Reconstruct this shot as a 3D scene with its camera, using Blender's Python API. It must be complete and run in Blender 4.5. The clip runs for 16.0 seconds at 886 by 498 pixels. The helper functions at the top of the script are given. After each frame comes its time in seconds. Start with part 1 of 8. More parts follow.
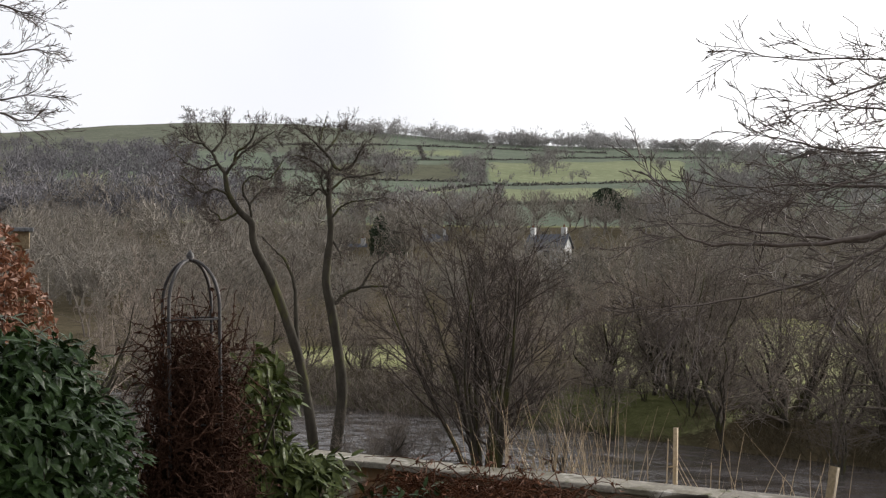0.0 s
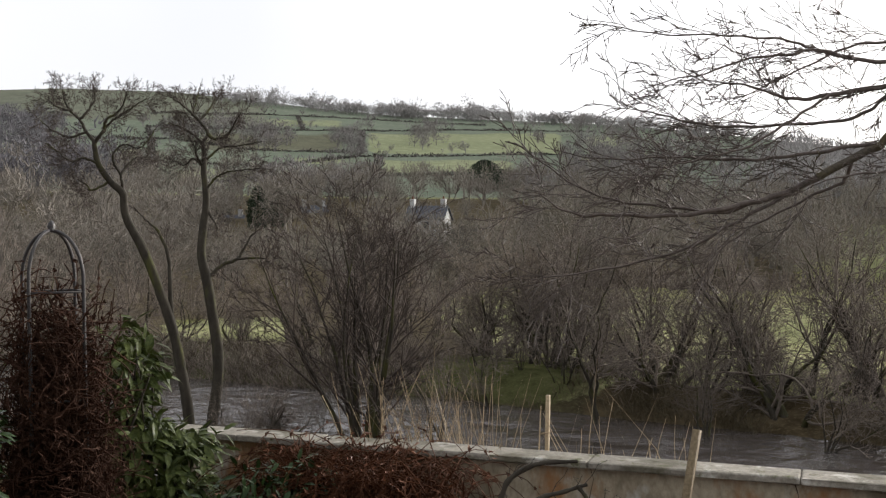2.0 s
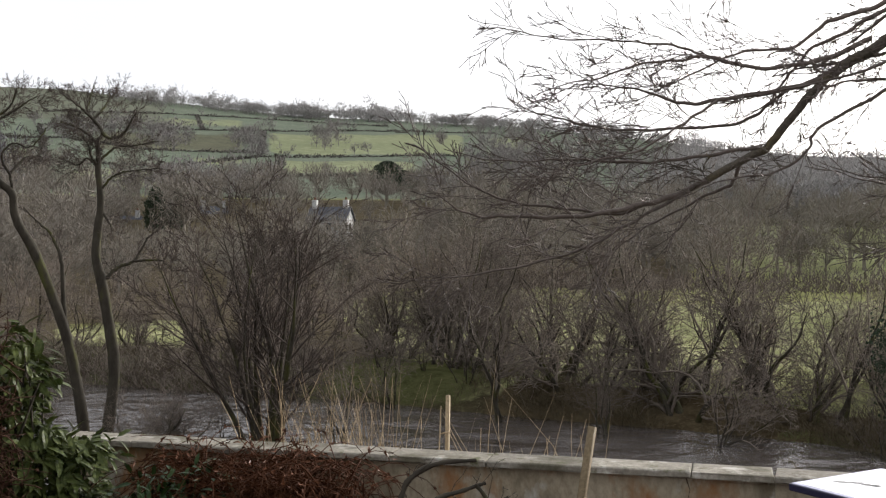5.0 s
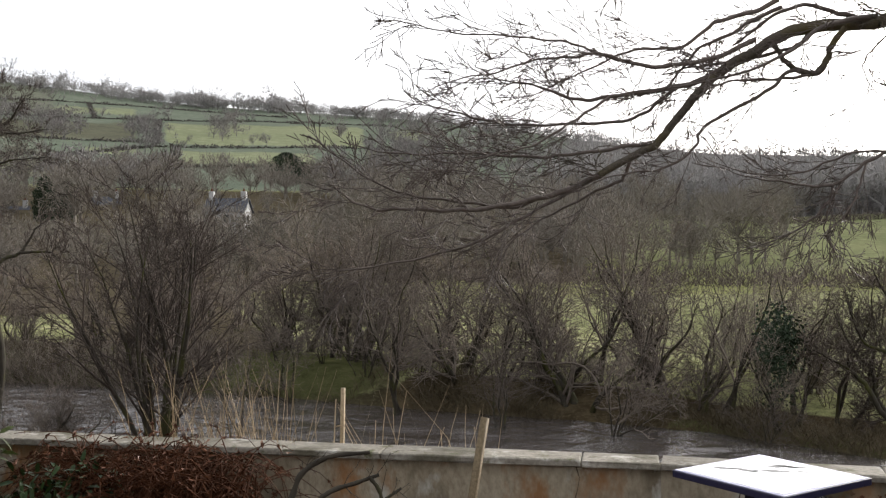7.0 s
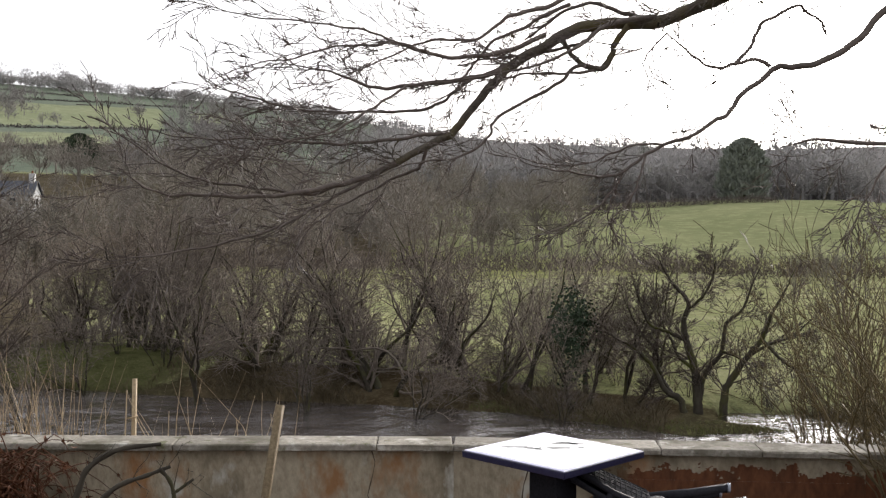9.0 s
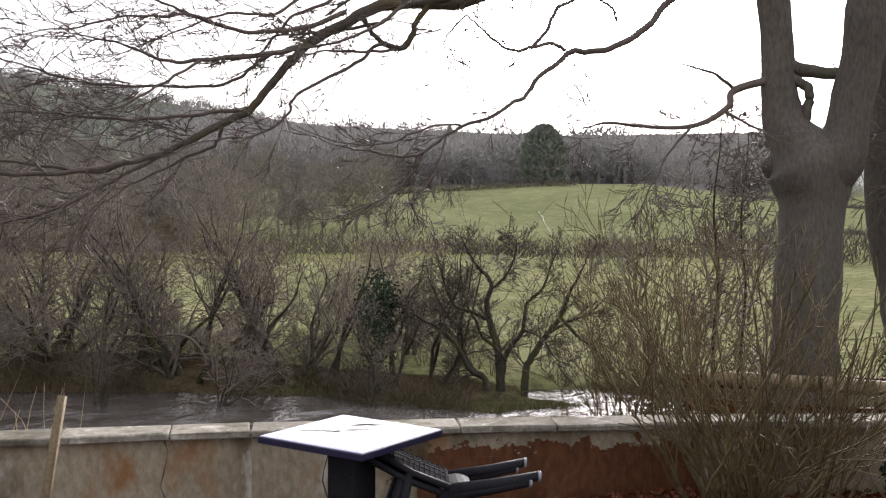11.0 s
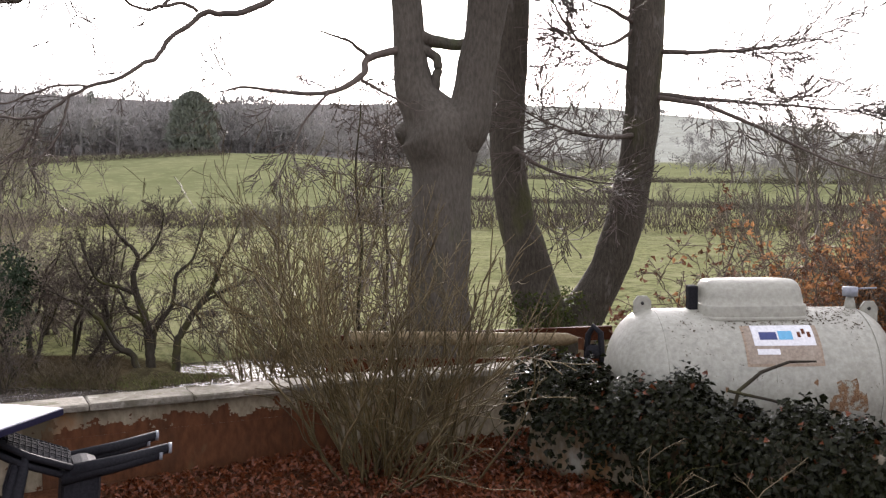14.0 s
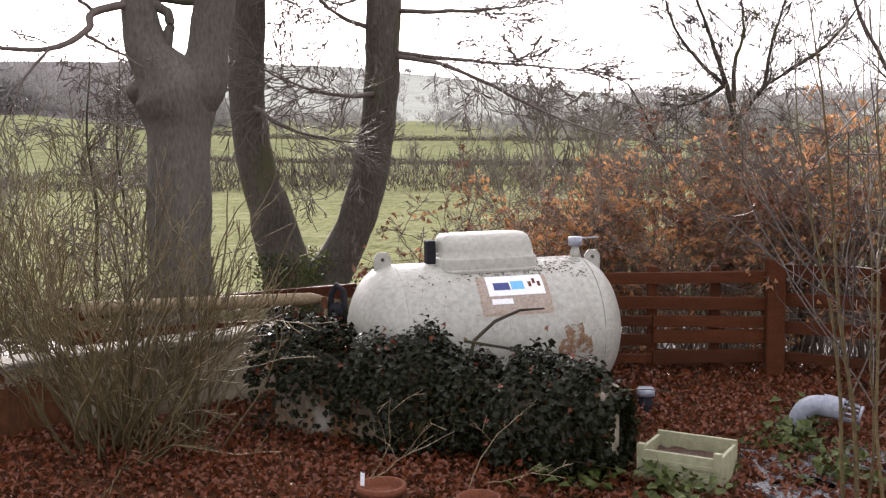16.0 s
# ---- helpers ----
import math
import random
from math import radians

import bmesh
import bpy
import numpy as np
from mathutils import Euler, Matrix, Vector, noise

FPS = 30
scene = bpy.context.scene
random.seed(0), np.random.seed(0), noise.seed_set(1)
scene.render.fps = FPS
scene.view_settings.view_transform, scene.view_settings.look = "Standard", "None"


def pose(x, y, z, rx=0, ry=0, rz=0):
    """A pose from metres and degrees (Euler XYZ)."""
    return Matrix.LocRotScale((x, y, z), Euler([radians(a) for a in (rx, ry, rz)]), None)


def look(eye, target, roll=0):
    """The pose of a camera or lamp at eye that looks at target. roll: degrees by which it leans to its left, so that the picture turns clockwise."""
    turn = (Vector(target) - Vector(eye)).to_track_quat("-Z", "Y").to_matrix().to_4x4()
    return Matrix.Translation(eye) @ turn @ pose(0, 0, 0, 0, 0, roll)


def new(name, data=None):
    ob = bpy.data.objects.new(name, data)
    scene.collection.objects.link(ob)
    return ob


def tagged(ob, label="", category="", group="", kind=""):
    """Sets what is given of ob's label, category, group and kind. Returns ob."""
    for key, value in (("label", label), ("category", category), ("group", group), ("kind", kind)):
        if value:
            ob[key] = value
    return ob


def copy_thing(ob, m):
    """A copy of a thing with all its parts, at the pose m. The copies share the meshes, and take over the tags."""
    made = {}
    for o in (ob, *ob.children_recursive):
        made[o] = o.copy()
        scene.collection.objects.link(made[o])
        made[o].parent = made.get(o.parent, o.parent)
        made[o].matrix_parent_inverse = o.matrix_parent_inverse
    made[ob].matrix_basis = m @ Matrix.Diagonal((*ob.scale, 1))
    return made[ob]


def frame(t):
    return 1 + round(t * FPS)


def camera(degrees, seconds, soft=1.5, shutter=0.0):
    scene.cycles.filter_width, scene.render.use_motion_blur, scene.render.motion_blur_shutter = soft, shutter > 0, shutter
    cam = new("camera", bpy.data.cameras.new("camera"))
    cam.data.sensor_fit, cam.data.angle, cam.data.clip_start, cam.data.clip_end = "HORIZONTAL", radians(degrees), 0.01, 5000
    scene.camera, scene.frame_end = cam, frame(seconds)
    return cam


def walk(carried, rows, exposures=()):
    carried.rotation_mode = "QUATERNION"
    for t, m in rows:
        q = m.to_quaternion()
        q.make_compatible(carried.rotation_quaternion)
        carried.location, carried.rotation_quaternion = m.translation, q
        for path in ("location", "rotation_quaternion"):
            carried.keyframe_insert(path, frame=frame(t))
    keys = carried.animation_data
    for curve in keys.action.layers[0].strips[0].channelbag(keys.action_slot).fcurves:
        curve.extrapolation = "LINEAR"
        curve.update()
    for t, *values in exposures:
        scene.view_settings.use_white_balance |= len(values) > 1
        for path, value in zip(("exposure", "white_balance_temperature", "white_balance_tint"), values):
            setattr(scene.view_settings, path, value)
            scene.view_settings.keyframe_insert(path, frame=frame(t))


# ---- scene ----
cam = camera(46.3, 16.0, soft=1.3)
METRES, EYE, TILT, LEAN, TURN = 1.0, 1.65, 1.0, 0.0, 0.0
PATH = [
    (0, (0.127, 0.318, 1.819), (0.128, 2.317, 1.865), 0.1),
    (0.5, (0.136, 0.326, 1.815), (0.18, 2.325, 1.851), 0.1),
    (1, (0.144, 0.336, 1.815), (0.249, 2.333, 1.834), 0.0),
    (1.5, (0.146, 0.326, 1.818), (0.312, 2.319, 1.825), 0.0),
    (2, (0.161, 0.342, 1.814), (0.393, 2.328, 1.805), -0.0),
    (2.5, (0.164, 0.339, 1.813), (0.449, 2.318, 1.797), -0.1),
    (3, (0.173, 0.343, 1.816), (0.487, 2.318, 1.799), -0.1),
    (3.5, (0.174, 0.329, 1.813), (0.511, 2.3, 1.797), -0.1),
    (4, (0.177, 0.332, 1.816), (0.546, 2.297, 1.804), -0.1),
    (6.5, (0.197, 0.303, 1.815), (0.723, 2.233, 1.802), -0.1),
    (7, (0.209, 0.303, 1.814), (0.812, 2.21, 1.793), 0.1),
    (7.5, (0.22, 0.29, 1.815), (0.925, 2.161, 1.788), 0.3),
    (8, (0.228, 0.282, 1.816), (1.02, 2.118, 1.776), 0.4),
    (8.5, (0.237, 0.268, 1.82), (1.101, 2.071, 1.772), 0.4),
    (9, (0.247, 0.245, 1.822), (1.194, 2.006, 1.775), 0.3),
    (9.2, (0.252, 0.252, 1.816), (1.232, 1.995, 1.774), 0.3),
    (11.3, (0.376, 0.305, 1.793), (1.681, 1.819, 1.711), 0.2),
    (11.5, (0.392, 0.305, 1.782), (1.732, 1.787, 1.699), 0.1),
    (12, (0.396, 0.28, 1.788), (1.829, 1.672, 1.691), -0.0),
    (12.5, (0.417, 0.275, 1.776), (1.92, 1.59, 1.673), -0.0),
    (13, (0.436, 0.266, 1.772), (2.0, 1.507, 1.657), -0.0),
    (13.5, (0.456, 0.253, 1.765), (2.088, 1.402, 1.642), -0.1),
    (14, (0.462, 0.239, 1.766), (2.151, 1.302, 1.631), -0.1),
    (14.5, (0.48, 0.221, 1.761), (2.221, 1.194, 1.619), -0.5),
    (15, (0.497, 0.198, 1.759), (2.306, 1.037, 1.606), -0.8),
    (15.5, (0.514, 0.182, 1.758), (2.374, 0.891, 1.574), -1.3),
    (16, (0.51, 0.177, 1.762), (2.395, 0.809, 1.546), -0.8),
]
walk(cam, [(t, look(eye, target, roll)) for t, eye, target, roll in PATH], exposures=[(0, -0.05, 6350, 12), (4, 0.03, 6350, 12), (7, 0.08, 6350, 12), (10, 0.22, 6350, 15), (13, 0.45, 6350, 19), (15, 0.52, 6350, 19), (16, 0.80, 6350, 21)])

# ---- daylight: white winter overcast with a low veiled sun over the valley ----
SUN_AZ, SUN_EL = 58.0, 17.0
world = bpy.data.worlds.new("winter_sky")
scene.world = world
world.use_nodes = True
wt = world.node_tree
for n in list(wt.nodes):
    wt.nodes.remove(n)
sky = wt.nodes.new("ShaderNodeTexSky")
sky.sky_type, sky.sun_disc = "NISHITA", False
sky.sun_elevation, sky.sun_rotation = radians(SUN_EL), radians(SUN_AZ)
sky.air_density, sky.dust_density = 1.0, 4.0
gain = wt.nodes.new("ShaderNodeVectorMath")
gain.operation = "SCALE"
gain.inputs["Scale"].default_value = 0.10
cloud = wt.nodes.new("ShaderNodeTexNoise")
cloud.inputs["Scale"].default_value = 1.4
cloud.inputs["Detail"].default_value = 4.0
ramp = wt.nodes.new("ShaderNodeValToRGB")
ramp.color_ramp.elements[0].position, ramp.color_ramp.elements[0].color = 0.30, (0.96, 0.98, 1.02, 1)
ramp.color_ramp.elements[1].position, ramp.color_ramp.elements[1].color = 0.62, (1.12, 1.12, 1.13, 1)
mixer = wt.nodes.new("ShaderNodeMix")
mixer.data_type = "RGBA"
mixer.inputs[0].default_value = 0.82
back = wt.nodes.new("ShaderNodeBackground")
back.inputs["Strength"].default_value = 1.0
wo = wt.nodes.new("ShaderNodeOutputWorld")
wt.links.new(sky.outputs[0], gain.inputs[0])
wt.links.new(gain.outputs[0], mixer.inputs[6])
wt.links.new(cloud.outputs["Fac"], ramp.inputs[0])
wt.links.new(ramp.outputs[0], mixer.inputs[7])
# the sun's broad aureole in the thin cloud
way = wt.nodes.new("ShaderNodeTexCoord")
dot = wt.nodes.new("ShaderNodeVectorMath")
dot.operation = "DOT_PRODUCT"
dot.inputs[1].default_value = (math.sin(radians(SUN_AZ)) * math.cos(radians(SUN_EL)), math.cos(radians(SUN_AZ)) * math.cos(radians(SUN_EL)), math.sin(radians(SUN_EL)))
wt.links.new(way.outputs["Generated"], dot.inputs[0])
total = mixer.outputs[2]
for power, amount in ((22.0, 6.0), (4.5, 1.3)):
    lo = wt.nodes.new("ShaderNodeMath")
    lo.operation = "MAXIMUM"
    wt.links.new(dot.outputs["Value"], lo.inputs[0])
    pw = wt.nodes.new("ShaderNodeMath")
    pw.operation = "POWER"
    pw.inputs[1].default_value = power
    wt.links.new(lo.outputs[0], pw.inputs[0])
    sc = wt.nodes.new("ShaderNodeVectorMath")
    sc.operation = "SCALE"
    sc.inputs[0].default_value = (amount, amount * 0.98, amount * 0.94)
    wt.links.new(pw.outputs[0], sc.inputs["Scale"])
    ad = wt.nodes.new("ShaderNodeVectorMath")
    wt.links.new(total, ad.inputs[0])
    wt.links.new(sc.outputs[0], ad.inputs[1])
    total = ad.outputs[0]
wt.links.new(total, back.inputs[0])
wt.links.new(back.outputs[0], wo.inputs[0])
sun = new("sun", bpy.data.lights.new("sun", "SUN"))
sun.data.energy, sun.data.angle, sun.data.color = 3.9, radians(3.0), (1.0, 0.95, 0.86)
sun.matrix_world = look((0, 0, 60), (-60 * math.sin(radians(SUN_AZ)), -60 * math.cos(radians(SUN_AZ)), 60 - 60 * math.tan(radians(SUN_EL))))


# ---- materials ----
def material(name, low, high, scale=6.0, fine=60.0, rough=0.8, bump=0.3, metal=0.0, spots=None, random_tint=0.0, clear=0.0, depth=0.02, stretch=(1, 1, 1), thin=0.0, spec=None):
    """Procedural surface: two colours mixed by coarse and fine noise, optional stains, relief and a shift from piece to piece."""
    m = bpy.data.materials.new(name)
    m.use_nodes = True
    t = m.node_tree
    bsdf = t.nodes["Principled BSDF"]
    co = t.nodes.new("ShaderNodeTexCoord")
    mp = t.nodes.new("ShaderNodeMapping")
    mp.inputs["Scale"].default_value = stretch
    t.links.new(co.outputs["Object"], mp.inputs[0])
    def tex(s, d):
        n = t.nodes.new("ShaderNodeTexNoise")
        n.inputs["Scale"].default_value, n.inputs["Detail"].default_value, n.inputs["Roughness"].default_value = s, d, 0.62
        t.links.new(mp.outputs[0], n.inputs["Vector"])
        return n
    def mixed(f, a, b, mode="MIX"):
        n = t.nodes.new("ShaderNodeMix")
        n.data_type, n.blend_type = "RGBA", mode
        for sock, v in ((n.inputs[0], f), (n.inputs[6], a), (n.inputs[7], b)):
            if isinstance(v, (int, float)):
                sock.default_value = v
            elif isinstance(v, tuple):
                sock.default_value = (*v, 1)
            else:
                t.links.new(v, sock)
        return n.outputs[2]
    def curve(src, a, b):
        n = t.nodes.new("ShaderNodeMapRange")
        n.inputs[1].default_value, n.inputs[2].default_value = a, b
        t.links.new(src, n.inputs[0])
        return n.outputs[0]
    big, small = tex(scale, 4), tex(fine, 3)
    c = mixed(curve(big.outputs["Fac"], 0.3, 0.7), low, high)
    c = mixed(0.55, c, mixed(curve(small.outputs["Fac"], 0.3, 0.7), tuple(v * 0.78 for v in low), tuple(min(1.0, v * 1.15) for v in high)))
    if spots:
        for col, s, a, b in spots:
            c = mixed(curve(tex(s, 5).outputs["Fac"], a, b), c, col)
    if random_tint:
        oi = t.nodes.new("ShaderNodeObjectInfo")
        hsv = t.nodes.new("ShaderNodeHueSaturation")
        mr = t.nodes.new("ShaderNodeMapRange")
        mr.inputs[3].default_value, mr.inputs[4].default_value = 1 - random_tint, 1 + random_tint
        t.links.new(oi.outputs["Random"], mr.inputs[0])
        t.links.new(mr.outputs[0], hsv.inputs["Value"])
        t.links.new(c, hsv.inputs["Color"])
        c = hsv.outputs[0]
    t.links.new(c, bsdf.inputs["Base Color"])
    bsdf.inputs["Metallic"].default_value = metal
    bsdf.inputs["Specular IOR Level"].default_value = spec if spec is not None else 0.15 if rough >= 0.7 else 0.5
    bsdf.inputs["Coat Weight"].default_value = clear
    bsdf.inputs["Coat Roughness"].default_value = 0.15
    rr = t.nodes.new("ShaderNodeMapRange")
    rr.inputs[3].default_value, rr.inputs[4].default_value = max(0.02, rough - 0.15), min(1, rough + 0.12)
    t.links.new(small.outputs["Fac"], rr.inputs[0])
    t.links.new(rr.outputs[0], bsdf.inputs["Roughness"])
    if bump:
        bp = t.nodes.new("ShaderNodeBump")
        bp.inputs["Strength"].default_value, bp.inputs["Distance"].default_value = bump, depth
        t.links.new(small.outputs["Fac"], bp.inputs["Height"])
        t.links.new(bp.outputs[0], bsdf.inputs["Normal"])
    if thin:
        # leaves let part of the light through
        out = t.nodes["Material Output"]
        tr = t.nodes.new("ShaderNodeBsdfTranslucent")
        t.links.new(c, tr.inputs["Color"])
        ms = t.nodes.new("ShaderNodeMixShader")
        ms.inputs[0].default_value = thin
        t.links.new(bsdf.outputs[0], ms.inputs[1])
        t.links.new(tr.outputs[0], ms.inputs[2])
        t.links.new(ms.outputs[0], out.inputs["Surface"])
    return m


def river_water():
    """Brown flood water with ripples drawn out along the stream."""
    m = bpy.data.materials.new("brown_river_water")
    m.use_nodes = True
    t = m.node_tree
    bsdf = t.nodes["Principled BSDF"]
    bsdf.inputs["Base Color"].default_value = (0.068, 0.058, 0.052, 1)
    bsdf.inputs["Roughness"].default_value = 0.1
    bsdf.inputs["IOR"].default_value = 1.4
    co = t.nodes.new("ShaderNodeTexCoord")
    mp = t.nodes.new("ShaderNodeMapping")
    mp.inputs["Rotation"].default_value = (0, 0, radians(40))
    mp.inputs["Scale"].default_value = (0.9, 1.0, 1.0)
    t.links.new(co.outputs["Object"], mp.inputs[0])
    last = None
    for scale, strength, dist in ((0.22, 1.0, 0.34), (0.8, 1.0, 0.16), (3.5, 0.7, 0.02)):
        n = t.nodes.new("ShaderNodeTexNoise")
        n.inputs["Scale"].default_value, n.inputs["Detail"].default_value, n.inputs["Distortion"].default_value = scale, 4.0, 1.6
        t.links.new(mp.outputs[0], n.inputs["Vector"])
        b = t.nodes.new("ShaderNodeBump")
        b.inputs["Strength"].default_value, b.inputs["Distance"].default_value = strength, dist
        t.links.new(n.outputs["Fac"], b.inputs["Height"])
        if last:
            t.links.new(last.outputs[0], b.inputs["Normal"])
        last = b
    t.links.new(last.outputs[0], bsdf.inputs["Normal"])
    return m


def valley_ground():
    """One ground: pasture with a tint to each field, leafy garden soil, wet bank, woodland floor and moor, each where
    its share says. The far grass layers have haze painted into their colours.
    """
    m = bpy.data.materials.new("valley_ground")
    m.use_nodes = True
    t = m.node_tree
    t.nodes.remove(t.nodes["Principled BSDF"])
    out = t.nodes["Material Output"]
    co = t.nodes.new("ShaderNodeTexCoord")

    def tex(scale, detail=4.0):
        n = t.nodes.new("ShaderNodeTexNoise")
        n.inputs["Scale"].default_value, n.inputs["Detail"].default_value, n.inputs["Roughness"].default_value = scale, detail, 0.65
        t.links.new(co.outputs["Object"], n.inputs["Vector"])
        return n.outputs["Fac"]

    def span(src, a, b, lo=0.0, hi=1.0):
        n = t.nodes.new("ShaderNodeMapRange")
        for k, v in enumerate((a, b, lo, hi)):
            n.inputs[k + 1].default_value = v
        t.links.new(src, n.inputs[0])
        return n.outputs[0]

    def mixed(f, a, b):
        n = t.nodes.new("ShaderNodeMix")
        n.data_type = "RGBA"
        t.links.new(f, n.inputs[0])
        for sock, v in ((n.inputs[6], a), (n.inputs[7], b)):
            if isinstance(v, tuple):
                sock.default_value = (*v, 1)
            else:
                t.links.new(v, sock)
        return n.outputs[2]

    grass = mixed(span(tex(0.06), 0.3, 0.7), (0.205, 0.222, 0.062), (0.325, 0.33, 0.11))
    grass = mixed(span(tex(0.8), 0.5, 0.75), grass, (0.33, 0.305, 0.14))
    grass = mixed(span(tex(2.6), 0.44, 0.64), grass, (0.13, 0.138, 0.045))
    grass = mixed(span(tex(0.35, 6.0), 0.5, 0.72), grass, (0.36, 0.345, 0.15))
    vo = t.nodes.new("ShaderNodeTexVoronoi")
    vo.inputs["Scale"].default_value = 0.009
    t.links.new(co.outputs["Object"], vo.inputs["Vector"])
    sep = t.nodes.new("ShaderNodeSeparateColor")
    t.links.new(vo.outputs["Color"], sep.inputs[0])
    hsv = t.nodes.new("ShaderNodeHueSaturation")
    t.links.new(span(sep.outputs[0], 0, 1, 0.62, 1.4), hsv.inputs["Value"])
    t.links.new(span(sep.outputs[1], 0, 1, 0.75, 1.05), hsv.inputs["Saturation"])
    t.links.new(grass, hsv.inputs["Color"])
    colour = hsv.outputs[0]
    edge = tex(0.7, 5.0)
    # pale, slope, meadow, moor, misty: grass greyed to paint distance haze
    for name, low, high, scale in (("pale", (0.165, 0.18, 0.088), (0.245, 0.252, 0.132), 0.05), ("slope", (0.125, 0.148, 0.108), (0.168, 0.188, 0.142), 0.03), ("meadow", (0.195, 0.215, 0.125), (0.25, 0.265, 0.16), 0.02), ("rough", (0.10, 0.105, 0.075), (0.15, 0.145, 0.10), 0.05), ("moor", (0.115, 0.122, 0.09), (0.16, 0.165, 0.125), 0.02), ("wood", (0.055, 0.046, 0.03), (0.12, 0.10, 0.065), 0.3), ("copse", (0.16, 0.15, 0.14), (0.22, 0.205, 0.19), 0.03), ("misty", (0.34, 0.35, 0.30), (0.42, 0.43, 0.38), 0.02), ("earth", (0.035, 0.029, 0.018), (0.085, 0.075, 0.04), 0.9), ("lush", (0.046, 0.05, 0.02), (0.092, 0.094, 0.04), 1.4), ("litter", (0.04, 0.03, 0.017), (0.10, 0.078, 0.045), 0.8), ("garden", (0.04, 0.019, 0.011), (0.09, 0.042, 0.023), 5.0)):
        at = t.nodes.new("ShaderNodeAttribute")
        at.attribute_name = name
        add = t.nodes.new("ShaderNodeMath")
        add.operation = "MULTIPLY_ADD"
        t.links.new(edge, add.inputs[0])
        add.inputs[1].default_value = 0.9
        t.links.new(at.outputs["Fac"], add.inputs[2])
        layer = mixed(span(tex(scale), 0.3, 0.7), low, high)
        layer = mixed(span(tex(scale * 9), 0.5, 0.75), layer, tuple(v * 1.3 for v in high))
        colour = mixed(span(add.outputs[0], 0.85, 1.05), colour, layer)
    bs = t.nodes.new("ShaderNodeBsdfDiffuse")
    bs.inputs["Roughness"].default_value = 0.6
    t.links.new(colour, bs.inputs["Color"])
    bp = t.nodes.new("ShaderNodeBump")
    bp.inputs["Strength"].default_value, bp.inputs["Distance"].default_value = 0.9, 0.2
    t.links.new(tex(2.2, 6.0), bp.inputs["Height"])
    t.links.new(bp.outputs[0], bs.inputs["Normal"])
    t.links.new(bs.outputs[0], out.inputs["Surface"])
    return m


